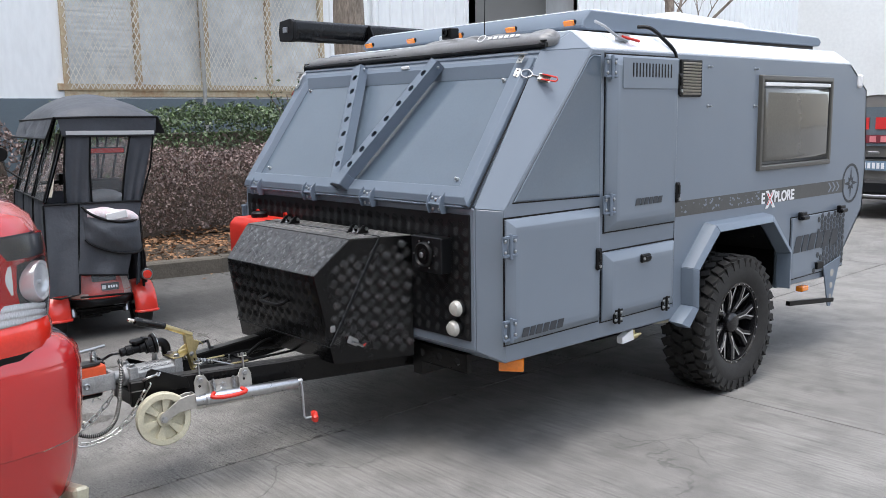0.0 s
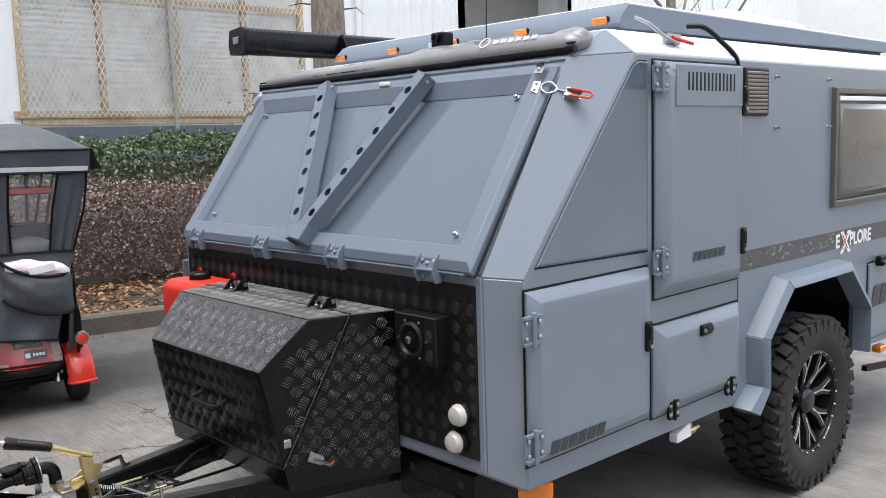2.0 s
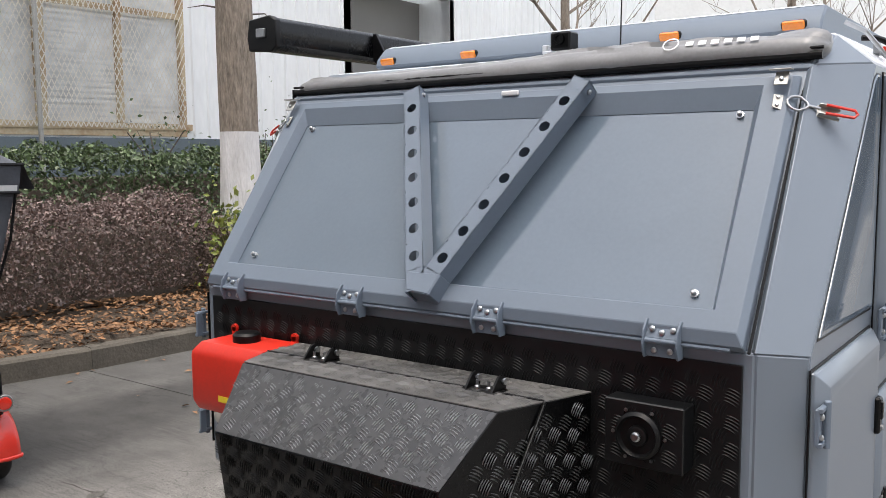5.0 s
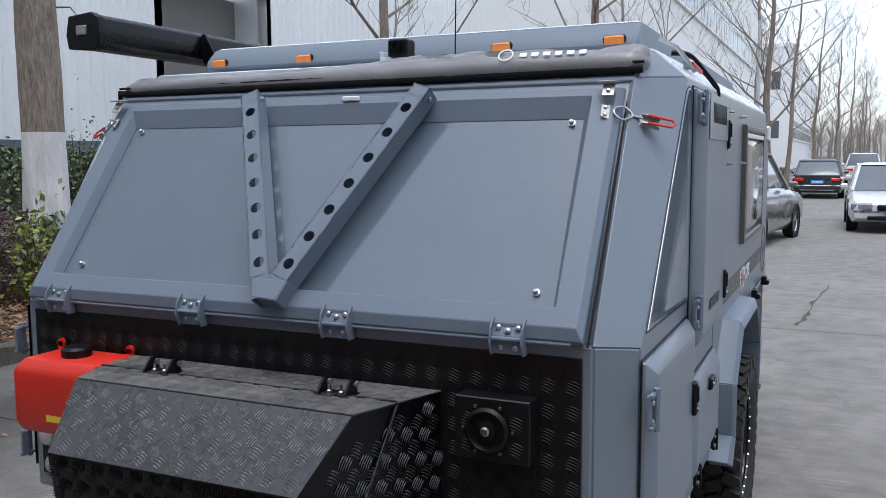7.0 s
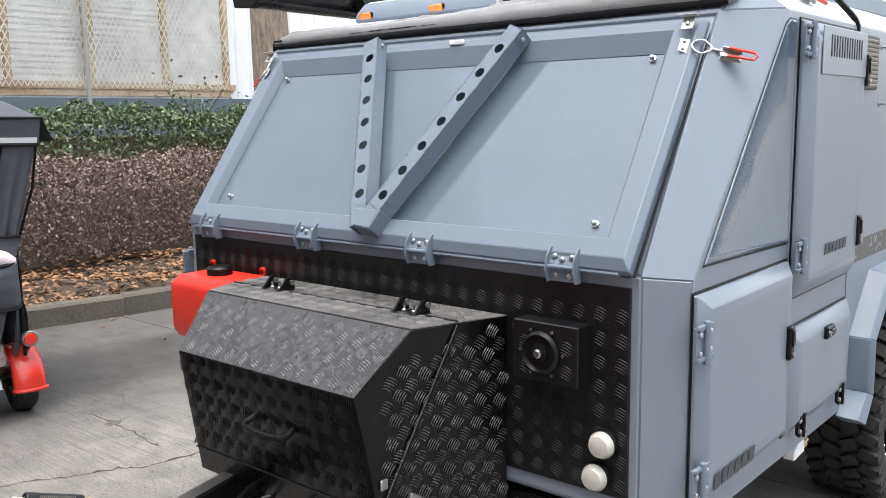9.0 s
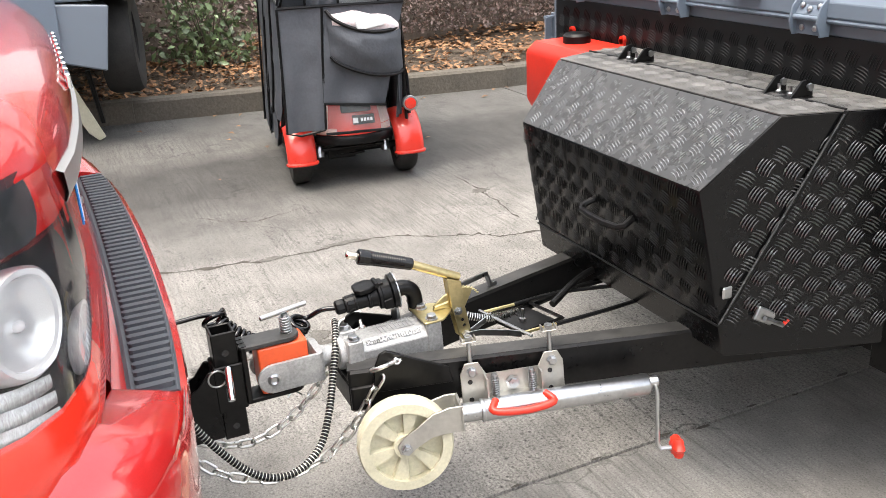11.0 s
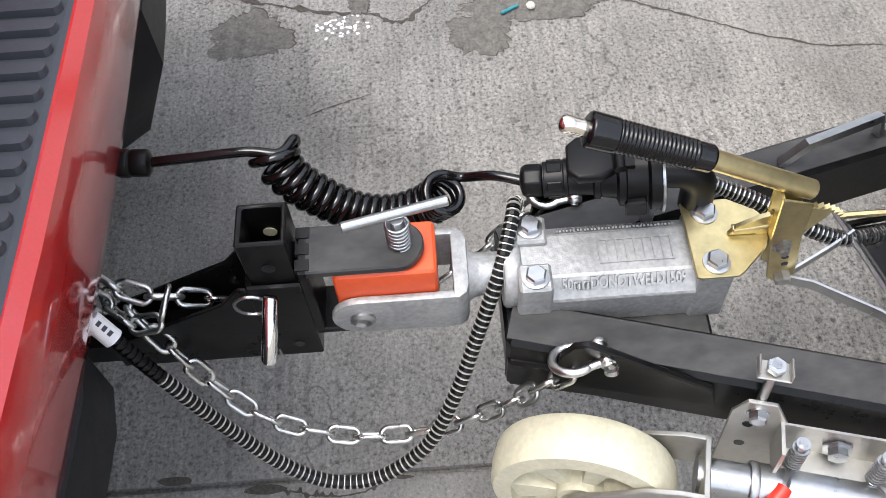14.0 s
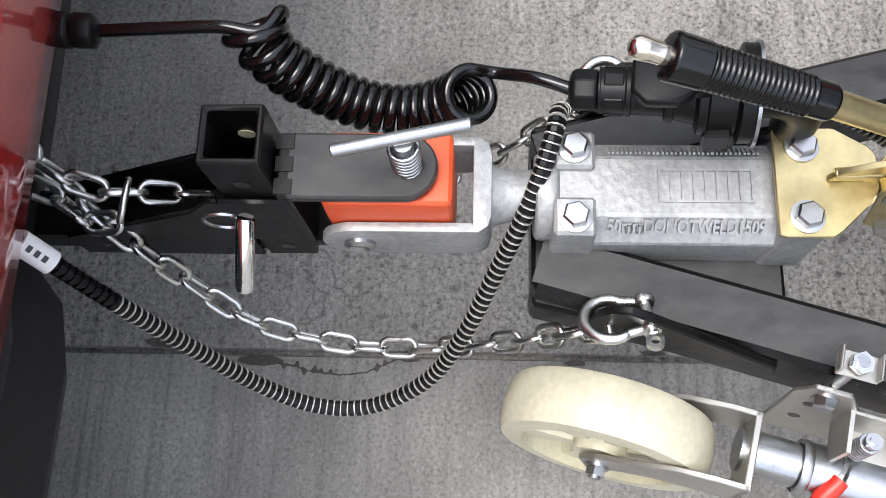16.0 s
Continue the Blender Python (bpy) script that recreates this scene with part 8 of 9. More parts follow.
def roadside_tree(x, y, r, label):
    """A thick street tree, limewashed below, bare above."""
    t = thing("street_tree", (x, y, 0.2), label, "tree")
    def ringed(z0, z1, steps, rad):
        rings = []
        for i in range(steps + 1):
            z = z0 + (z1 - z0) * i / steps
            ring = []
            for k in range(36):
                a = math.tau * k / 36
                rr = rad(z) * (1 + 0.035 * math.sin(5 * a + z * 2) + 0.045 * noise.noise(Vector((math.cos(a) * 5, math.sin(a) * 5, z * 2.2))))
                ring.append((x + rr * math.cos(a) + 0.01 * math.sin(z), y + rr * math.sin(a), z))
            rings.append(ring)
        return rings
    rad = lambda z: r * (1.0 + 0.42 * math.exp(-(z - 0.2) * 2.2)) * (1 - 0.035 * z)
    part("painted_trunk", G().loft(ringed(0.1, 1.93, 30, rad)), LIMEWASH, t, "white limewashed lower trunk", angle=60)
    part("trunk", G().loft(ringed(1.93, 6.0, 60, rad)), BARK, t, "furrowed grey-brown trunk", angle=60)
    g = G()
    random.seed(3)
    for k in range(7):
        a = random.uniform(0, math.tau)
        z = random.uniform(2.9, 3.6) if k < 4 else random.uniform(4, 5.5)
        ln = random.uniform(0.3, 0.8)
        p = Vector((x + r * 0.8 * math.cos(a), y + r * 0.8 * math.sin(a), z))
        g.tube([p, p + Vector((math.cos(a), math.sin(a), 0.15)) * ln * 0.5, p + Vector((math.cos(a + .3), math.sin(a + .3), -0.05)) * ln], [0.012, 0.008, 0.003], 5)
    part("twig", g, TWIG, t, kind="stuff")
    for k in range(3):
        a = k * 2.1
        part("limb", G().tube([(x, y, 5.7), (x + math.cos(a) * 0.7, y + math.sin(a) * 0.7, 7.2), (x + math.cos(a) * 1.6, y + math.sin(a) * 1.6, 9.5)], [0.15, 0.11, 0.05], 8), BARK, t)


roadside_tree(-6.45, 4.90, 0.235, "thick street tree with white limewashed trunk")


def bare_tree(seed, height, girth):
    """A leafless tree at the origin: a leader that runs to the top, rising limbs, thin spurs and twigs."""
    rnd = random.Random(seed)
    t = thing("bare_tree", (0, 0, 0), "leafless winter street tree along the road", "tree", "bare street trees")
    trunk, limbs = G(), G()
    lean = Vector((rnd.uniform(-.25, .25), rnd.uniform(-.25, .25), 0))
    n = 12
    stem = [Vector((0.05 * math.sin(k * 1.3 + seed), 0.05 * math.cos(k * 1.7 + seed), -0.1 + height * k / n)) + lean * (k / n) ** 1.5 * 2 for k in range(n + 1)]
    thick = [girth * (1.25 if k == 0 else 1.0 - 0.93 * (k / n) ** 1.15) for k in range(n + 1)]
    trunk.tube(stem, thick, 10)

    def branch(p, d, ln, r, depth):
        pts, rad, q, e = [p], [r], p, d
        steps = 4 if depth == 0 else 3
        for k in range(steps):
            e = (e + Vector((rnd.uniform(-.20, .20), rnd.uniform(-.20, .20), rnd.uniform(0.02, .24)))).normalized()
            q = q + e * ln / steps
            pts.append(q)
            rad.append(max(0.004, r * (1 - 0.85 * (k + 1) / steps)))
        limbs.tube(pts, rad, 5 if depth == 0 else 3)
        if depth < 3:
            for k in range((6, 4, 2)[depth]):
                at = rnd.randint(1, steps)
                side = Vector((rnd.uniform(-1, 1), rnd.uniform(-1, 1), rnd.uniform(-0.1, 0.8))).normalized()
                branch(pts[at], (e * 0.6 + side * 0.9).normalized(), ln * rnd.uniform(0.28, 0.5), max(0.005, rad[at] * 0.6), depth + 1)

    for k in range(17):
        u = 0.24 + 0.70 * (k / 16) ** 0.9
        i0 = min(n - 1, int(u * n))
        at = stem[i0].lerp(stem[i0 + 1], u * n - i0)
        a = k * 2.4 + rnd.uniform(-.5, .5)
        rise = rnd.uniform(0.55, 1.15)
        branch(at, Vector((math.cos(a), math.sin(a), rise)).normalized(), height * (0.10 + 0.30 * (1 - u)) * rnd.uniform(0.7, 1.2), girth * (1.02 - u) * 0.42, 0)
    part("trunk", trunk, BARK, t)
    part("crown", limbs, BARK, t, kind="stuff")
    return t


kinds = [bare_tree(11, 10.5, 0.125), bare_tree(23, 11.5, 0.115), bare_tree(37, 9.8, 0.12)]
spots = [(-6.3, 12.5), (-3.42, 16.0), (-0.62, 24.5), (-1.6, 33), (-0.95, 41), (-0.2, 50), (0.85, 62), (1.7, 74), (2.5, 88), (3.2, 105), (4.2, 128), (-5.6, 29)]
kinds[0].location, kinds[1].location, kinds[2].location = (*spots[0], 0.1), (*spots[1], 0.1), (*spots[2], 0.1)
random.seed(8)
for i, (x, y) in enumerate(spots[3:]):
    copy_thing(kinds[i % 3], pose(x, y, 0.05, 0, 0, random.uniform(0, 360)))
# propping poles at one young tree
for k in range(3):
    a = k * 2.1
    solid("tree_prop", G().tube([(-1.6 + 0.9 * math.cos(a), 33 + 0.9 * math.sin(a), 0.0), (-1.6, 33, 2.3)], 0.03, 6), TWIG, "wooden prop pole leaning on a young tree", "pole", "tree props")
# clipped hedge strip at the foot of the far trees
hedge("low clipped hedge strip along the far kerb", (-3.4, -2.1, 19.5, 62, 0.1, 0.72), 12000, 0.07, LEAF_GREEN)


# ---------- red mobility scooter under its rain canopy ----------
SC_RED = material("scooter_red_plastic", (0.62, 0.035, 0.022), 0.30, spread=0.06, scale=8, coat=0.4)
CLEAR_PVC = material("clear_pvc_sheet", (0.70, 0.72, 0.74), 0.12, spread=0.05, alpha=0.14, bump=0.3, bump_scale=9, relief=0.01)
REFLECT = material("reflective_strip", (0.62, 0.63, 0.63), 0.4, spread=0.05)
PALE_PINK = material("pale_pink_trim", (0.62, 0.42, 0.36), 0.35, spread=0.08, coat=0.3)
PINK = material("printed_wrapper", (0.72, 0.52, 0.50), 0.35, second=(0.82, 0.80, 0.84), scale=14, bump=0.5, bump_scale=18, relief=0.02)
# built about the point between the rear wheels: x to the rear, y to its right-hand side as seen from behind
sc = thing("mobility_scooter", (0, 0, 0), "red four-wheel mobility scooter under a charcoal rain canopy", "mobility scooter")


def scooter_wheel(x, y, r=0.165):
    w = part("wheel", G().lathe([(0.045, -0.05), (0.085, -0.045), (0.092, 0.0), (0.085, 0.045), (0.045, 0.05)], (x, y, r), (0, 1, 0), 24), STEEL, sc, "steel wheel rim")
    part("tyre", G().lathe([(0.088, -0.046), (0.118, -0.058), (0.148, -0.054), (r - 0.003, -0.036), (r, -0.015), (r, 0.015), (r - 0.003, 0.036), (0.148, 0.054), (0.118, 0.058), (0.088, 0.046)], (x, y, r), (0, 1, 0), 36, ring=True), RUBBER, w, "black scooter tyre")


for y in (-0.305, 0.315):
    scooter_wheel(-0.055, y)
    scooter_wheel(-1.02, y * 0.85, 0.15)
    # fender: a rounded hood with a rolled lip at its rear end
    arcs = [radians(-2 + 152 * k / 18) for k in range(19)]
    hood = lambda grow: [[(-0.055 + (r + grow) * math.cos(a) * 1.04, y + dy, 0.165 + (r + grow) * math.sin(a)) for dy, r in ((-0.082, 0.178), (-0.078, 0.197), (-0.055, 0.210), (0.0, 0.216), (0.055, 0.210), (0.078, 0.197), (0.082, 0.178))] for a in arcs]
    outer, inner = hood(0.0), hood(-0.006)
    g = G().loft(outer, False, False).loft(inner, False, False)
    g.loft([outer[0], inner[0]], False, False).loft([outer[-1], inner[-1]], False, False)
    fender = part("fender", g, SC_RED, sc, "red plastic fender", angle=60)
    part("fender_lip", G().tube([(-0.055 + (r + 0.004) * 1.04, y + dy, 0.160) for dy, r in ((-0.084, 0.178), (-0.076, 0.199), (-0.05, 0.212), (0.0, 0.218), (0.05, 0.212), (0.076, 0.199), (0.084, 0.178))], 0.010, 8), SC_RED, fender)
    part("shock_absorber", G().cyl((0.02, y * 0.62, 0.16), (-0.06, y * 0.58, 0.36), 0.018, n=10).cyl((0.015, y * 0.62, 0.15), (0.0, y * 0.615, 0.20), 0.025, n=10), STEEL, sc)
lamp = part("tail_lamp", G().lathe([(0.030, -0.02), (0.042, 0.0), (0.043, 0.030), (0.040, 0.034)], (0.115, 0.330, 0.435), (1, 0, 0.05), 24), STEEL, sc, "round chrome-ringed tail lamp")
part("lens", G().lathe([(0.034, 0.030), (0.031, 0.042), (0.015, 0.046), (0.002, 0.047)], (0.115, 0.330, 0.435), (1, 0, 0.05), 24), LENS_RED, lamp, "red lens")
part("stalk", G().cyl((0.09, 0.325, 0.375), (0.11, 0.329, 0.415), 0.012, n=8), BLACK_PLASTIC, lamp)
# rear body between the fenders: rounded red shell with pale flanks, dark recess and name plate
shell_line = lambda x0, z, grow: [(x0 - 0.11 * (abs(v) ** 2.4), 0.01 + v * (0.215 + grow), z) for v in [k / 10 - 1 for k in range(21)]]
g = G().loft([shell_line(0.150, 0.292, 0.0), shell_line(0.148, 0.335, 0.0), shell_line(0.128, 0.400, -0.010), shell_line(0.095, 0.470, -0.025), shell_line(0.03, 0.530, -0.045), shell_line(-0.15, 0.545, -0.06)], False, False)
rb = part("rear_body", g, SC_RED, sc, "red rear body shell", angle=60)
for q in (-1, 1):
    strip_g = G().loft([[(x + 0.004, y, z) for x, y, z in row] for row in (
        [shell_line(0.148, 0.335, 0.0)[i] for i in ((0, 1, 2, 3) if q < 0 else (17, 18, 19, 20))],
        [shell_line(0.128, 0.400, -0.010)[i] for i in ((0, 1, 2, 3) if q < 0 else (17, 18, 19, 20))],
        [shell_line(0.095, 0.470, -0.025)[i] for i in ((0, 1, 2, 3) if q < 0 else (17, 18, 19, 20))])], False, False)
    part("pale_flank", strip_g, PALE_PINK, rb, "pale flank panel", angle=60)
    low_g = G().loft([[(x + 0.004, y, z) for x, y, z in [shell_line(0.150 - 0.002 * (z - 0.292) / 0.043, z, 0.0)[i] for i in ((0, 1, 2, 3, 4, 5) if q < 0 else (17, 18, 19, 20))]] for z in (0.296, 0.331)], False, False)
    part("pale_flank", low_g, PALE_PINK, rb, angle=60)
part("rear_recess", G().box((0.118, 0.02, 0.447), (0.020, 0.17, 0.065), Matrix.Rotation(radians(-24), 3, "Y")), BLACK_PLASTIC, rb, "dark recess", bevel=0.012, seg=2)
emblem = G().prism([(-0.012, 0.475), (0.0, 0.458), (0.05, 0.452), (0.095, 0.476), (0.07, 0.474), (0.045, 0.466), (0.02, 0.470)], "x", 0.112, 0.124)
part("emblem", emblem, STEEL, rb)
pl = part("name_plate", G().box((0.150, 0.055, 0.377), (0.010, 0.125, 0.052), Matrix.Rotation(radians(-14), 3, "Y")), BLACK_PLASTIC, sc, "black name plate with pale marks", bevel=0.003)
part("plate_mark", G().box((0.156, 0.010, 0.375), (0.003, 0.028, 0.030), Matrix.Rotation(radians(-14), 3, "Y")), REFLECT, pl)
for k in range(4):
    part("plate_mark", G().box((0.156, 0.045 + k * 0.018, 0.377), (0.003, 0.012, 0.018), Matrix.Rotation(radians(-14), 3, "Y")), WHITE_PAINT, pl)
bar = lambda z, grow: [(0.168 + grow - 0.10 * (abs(v) ** 2.4), 0.01 + v * 0.222, z) for v in [k / 10 - 1 for k in range(21)]]
part("bumper", G().loft([bar(0.236, -0.012), bar(0.243, 0.0), bar(0.272, 0.004), bar(0.289, -0.006), bar(0.289, -0.05)], False, False), BLACK_PLASTIC, sc, "black rubber bumper strip", angle=50)
part("underframe", G().cyl((-0.055, -0.29, 0.165), (-0.055, 0.30, 0.165), 0.022, n=10).box((-0.08, -0.06, 0.185), (0.14, 0.16, 0.12)).tube([(0.06, -0.18, 0.205), (0.06, 0.18, 0.205)], 0.012, 8).tube([(0.03, -0.12, 0.15), (0.08, 0.06, 0.175)], 0.010, 6), BLACK_PAINT, sc, "black rear axle and motor", bevel=0.004)
part("floor_pan", G().span((-1.20, -0.27, 0.19), (-0.16, 0.27, 0.25)), BLACK_PLASTIC, sc, bevel=0.02)
part("seat", G().box((-0.36, 0.03, 0.62), (0.44, 0.44, 0.12)), BLACK_PLASTIC, sc, "black padded seat", bevel=0.04, seg=2)
part("backrest", G().box((-0.17, 0.05, 0.93), (0.11, 0.42, 0.46), Matrix.Rotation(radians(8), 3, "Y")), BLACK_PLASTIC, sc, bevel=0.04, seg=2)
part("seat_post", G().cyl((-0.36, 0.02, 0.24), (-0.36, 0.02, 0.58), 0.04, n=12), BLACK_PAINT, sc)
part("brake_light_bar", G().box((0.02, 0.120, 1.372), (0.04, 0.27, 0.050)), BLACK_PLASTIC, sc, bevel=0.008)
part("brake_light_lens", G().box((0.042, 0.120, 1.372), (0.012, 0.25, 0.034)), LENS_RED, sc, "red high brake light", bevel=0.004)
part("tiller", G().tube([(-1.04, 0.02, 0.26), (-0.90, 0.04, 1.06)], 0.03, 10).tube([(-0.86, -0.22, 1.10), (-0.92, 0.04, 1.10), (-0.86, 0.30, 1.10)], 0.016, 8).box((-0.93, 0.04, 1.12), (0.10, 0.20, 0.09)), BLACK_PLASTIC, sc, bevel=0.006)
part("mirror", G().lathe([(0.02, -0.02), (0.055, -0.012), (0.062, 0.0), (0.055, 0.006)], (-1.22, -0.44, 1.33), (0.9, -0.3, 0.1), 20).tube([(-1.0, -0.24, 1.08), (-1.18, -0.40, 1.20), (-1.23, -0.43, 1.31)], 0.009, 6), BLACK_PLASTIC, sc)
for y in (0.0, 0.19):
    part("wiper_rod", G().tube([(-0.62, y, 1.10), (-0.66, y + 0.03, 1.52)], 0.012, 8), BLACK_PAINT, sc)
part("grey_cover", G().ball((-0.13, 0.10, 1.00), 0.17, 16, (0.5, 1.0, 0.55)), FABRIC, sc, "grey cover over the seat back")

# canopy: near side y = lo(z), far side y = hi(z); it leans a little over its wheels
lo = lambda z: -0.345 + 0.165 * max(0.0, (z - 1.0) / 0.5)
hi = lambda z: 0.330 + 0.106 * max(0.0, (z - 1.0) / 0.5)
back = lambda z: 0.115 + 0.045 * max(0.0, (z - 1.0) / 0.5)
FRONT = -1.25
for x in (0.075, -0.42, -0.80, FRONT + 0.04):
    for side in (lo, hi):
        o = 0.012 if side is lo else -0.012
        part("canopy_pole", G().tube([(x, side(0.3) + o, 0.30), (x, side(1.0) + o, 1.0), (x, side(1.62) + o, 1.62)], 0.010, 8), BLACK_PAINT, sc)


def drape(name, tl, tr, bl, br, n=16, wave=0.010, mat=FABRIC_DARK, out=(1, 0, 0), label="", folds=15.0, loose=1.0):
    """A hanging sheet between four corners, with soft folds that open towards its lower edge."""
    a0, a1, b0, b1 = (Vector(p) for p in (tl, tr, bl, br))
    o = Vector(out)
    rows = []
    for i in range(n + 1):
        t = i / n
        col = []
        for k in range(13):
            q = k / 12
            p = a0.lerp(a1, t).lerp(b0.lerp(b1, t), q)
            col.append(p + o * wave * (math.sin(t * folds + q * 2) * q * loose + 0.8 * noise.noise(p * 6) + 0.35 * noise.noise(p * 17)))
        rows.append(col)
    return part(name, G().loft(rows, False, False), mat, sc, label, angle=70)


def piping(*pts):
    part("piping", G().tube([Vector(p) for p in pts], 0.0075, 6), BLACK_PLASTIC, sc)


B = lambda y, z: (back(z), y, z)
# rear face: strips beside the clear window
drape("rear_strip", B(-0.180, 1.49), B(-0.008, 1.49), B(-0.200, 1.0), B(-0.023, 1.0), wave=0.012, label="charcoal fabric strip")
drape("rear_strip", B(0.270, 1.49), B(0.436, 1.49), B(0.192, 1.0), B(0.330, 1.0), wave=0.012)
drape("rear_window", B(-0.008, 1.49), B(0.270, 1.49), B(-0.023, 1.0), B(0.192, 1.0), wave=0.006, mat=CLEAR_PVC, label="clear PVC rear window").visible_shadow = False
for a, b in ((-0.178, -0.200), (-0.008, -0.023), (0.270, 0.192), (0.436, 0.330)):
    piping((back(1.49) + 0.006, a, 1.49), (back(1.25) + 0.014, (a + b) / 2 + (0.02 if b > 0.3 else -0.012), 1.25), (back(1.0) + 0.006, b, 1.0))
# waist line, flap round the near corner, lower panel, clear sheet over the rear body
drape("corner_flap", (0.122, -0.350, 1.0), (0.132, -0.112, 1.0), (0.172, -0.372, 0.345), (0.186, -0.165, 0.352), wave=0.012, label="charcoal fabric corner flap", folds=7)
drape("rear_panel", (0.130, -0.118, 1.0), (0.118, 0.332, 0.99), (0.182, -0.162, 0.495), (0.176, 0.184, 0.455), wave=0.014, folds=9)
drape("far_corner", (0.118, 0.325, 0.99), (0.02, 0.345, 0.99), (0.172, 0.235, 0.36), (0.05, 0.30, 0.37), wave=0.014)
drape("clear_apron", (0.186, -0.162, 0.492), (0.180, 0.184, 0.452), (0.190, -0.165, 0.325), (0.186, 0.205, 0.315), wave=0.003, mat=CLEAR_PVC, label="clear PVC apron over the body").visible_shadow = False
piping((0.128, -0.352, 1.003), (0.138, -0.115, 1.003), (0.124, 0.332, 0.993))
piping((0.128, -0.352, 1.0), (0.150, -0.362, 0.68), (0.178, -0.374, 0.345), (0.186, -0.30, 0.330), (0.192, -0.166, 0.350))
piping((0.138, -0.115, 1.0), (0.160, -0.138, 0.75), (0.192, -0.164, 0.352))
piping((0.190, -0.162, 0.494), (0.184, 0.184, 0.454))
piping((0.194, -0.165, 0.325), (0.190, 0.205, 0.315))
# bulging pocket with its drooping mouth and a wrapped parcel in it
rows = []
for i in range(19):
    t = i / 18
    y = -0.098 + 0.395 * t
    b = math.sin(math.pi * t) ** 0.55
    ztop = 0.975 - 0.095 * t - 0.075 * b * (1 - 0.25 * t)
    zbot = 0.745 - 0.105 * t - 0.055 * b
    rows.append([(0.150 + 0.020 * q + 0.085 * b * math.sin(math.pi * (0.30 + 0.60 * q)) + 0.010 * noise.noise(Vector((y * 9, q * 4, 2))), y, ztop + (zbot - ztop) * q) for q in (k / 11 for k in range(12))])
part("pocket", G().loft(rows, False, False), FABRIC_DARK, sc, "bulging fabric rear pocket", angle=70)
for k in (0, -1):
    part("piping", G().tube([Vector(r[k]) + Vector((0.004, 0, 0.002 if k == 0 else -0.004)) for r in rows], 0.011 if k == 0 else 0.009, 6), BLACK_PLASTIC, sc)
g = G()
lump = []
for i in range(11):
    t = i / 10
    y = -0.075 + 0.36 * t
    w = 0.35 + 0.65 * math.sin(math.pi * min(1, max(0.02, t))) ** 0.5
    lump.append([(0.165 + 0.055 * w * math.cos(a) + 0.006 * noise.noise(Vector((y * 14, a, 1))), y, 0.925 - 0.055 * t + (0.060 * w + 0.012 * noise.noise(Vector((y * 11, a * 2, 5)))) * math.sin(a)) for a in (math.tau * j / 12 for j in range(12))])
part("parcel", g.loft(lump), PINK, sc, "pink and white wrapped parcel in the pocket", angle=50)
part("parcel_label", G().box((0.222, 0.12, 0.905), (0.010, 0.15, 0.055), Matrix.Rotation(radians(9), 3, "X")), WHITE_PAINT, sc, bevel=0.004)

# near side: clear windows above the waist, skirts below
S = lambda x, z: (x, lo(z), z)
for a, b, low in ((0.10, -0.36, 0.36), (-0.34, -0.80, 0.15), (-0.76, FRONT, 0.13)):
    drape("side_skirt", S(a, 1.02), S(b, 1.02), (a, -0.375, low), (b, -0.385, low), wave=0.020, out=(0, -1, 0), label="charcoal fabric side skirt", folds=11)
    piping((b, lo(1.02) - 0.006, 1.02), (b, -0.372, 0.6), (b + 0.01, -0.398, low))
for a, b in ((0.06, -0.40), (-0.44, -0.78), (-0.82, FRONT + 0.05)):
    drape("side_window", S(a, 1.53), S(b, 1.53), S(a, 1.03), S(b, 1.03), wave=0.006, mat=CLEAR_PVC, out=(0, -1, 0), label="clear PVC side window").visible_shadow = False
piping((0.11, lo(1.025) - 0.006, 1.025), (FRONT, lo(1.025) - 0.006, 1.035))
for x in (0.10, -0.42, -0.80, FRONT + 0.02):
    drape("side_frame", S(x + 0.028, 1.60), S(x - 0.028, 1.60), S(x + 0.028, 1.02), S(x - 0.028, 1.02), 6, 0.004, FABRIC_DARK, (0, -1, 0))
    piping((x + 0.02, lo(1.5) - 0.008, 1.54), (x + 0.02, lo(1.02) - 0.008, 1.02))
far = lambda x, z: (x, hi(z), z)
drape("side_skirt", far(0.06, 1.0), far(FRONT, 1.0), (0.06, 0.33, 0.36), (FRONT, 0.34, 0.15), wave=0.02, out=(0, 1, 0), folds=20)
drape("side_window", far(0.06, 1.52), far(FRONT, 1.52), far(0.06, 1.0), far(FRONT, 1.0), wave=0.006, mat=CLEAR_PVC, out=(0, 1, 0)).visible_shadow = False
drape("windscreen", (FRONT, lo(1.55), 1.55), (FRONT, hi(1.55), 1.55), (FRONT, lo(1.0), 1.0), (FRONT, hi(1.0), 1.0), wave=0.004, mat=CLEAR_PVC).visible_shadow = False
drape("front_skirt", (FRONT, lo(1.0), 1.0), (FRONT, hi(1.0), 1.0), (FRONT, -0.36, 0.2), (FRONT, 0.34, 0.2), wave=0.01)
# domed roof with piped edge and hanging valances
RX0, RX1, RY0, RY1 = 0.185, -1.36, -0.245, 0.470
edge_z = lambda u: 1.612 - 0.012 * u
rows = []
for i in range(29):
    u = i / 28
    row = []
    for j in range(25):
        v = j / 24
        crown = (math.sin(math.pi * u) ** 0.45 if 0 < u < 1 else 0) * (math.sin(math.pi * v) ** 0.55 if 0 < v < 1 else 0)
        x, y = RX0 + (RX1 - RX0) * u, RY0 + (RY1 - RY0) * v
        row.append((x, y, edge_z(u) + 0.190 * crown + 0.008 * noise.noise(Vector((x * 5, y * 5, 0)))))
    rows.append(row)
roof = part("canopy_roof", G().loft(rows, False, False), FABRIC_DARK, sc, "charcoal fabric canopy roof", angle=70)
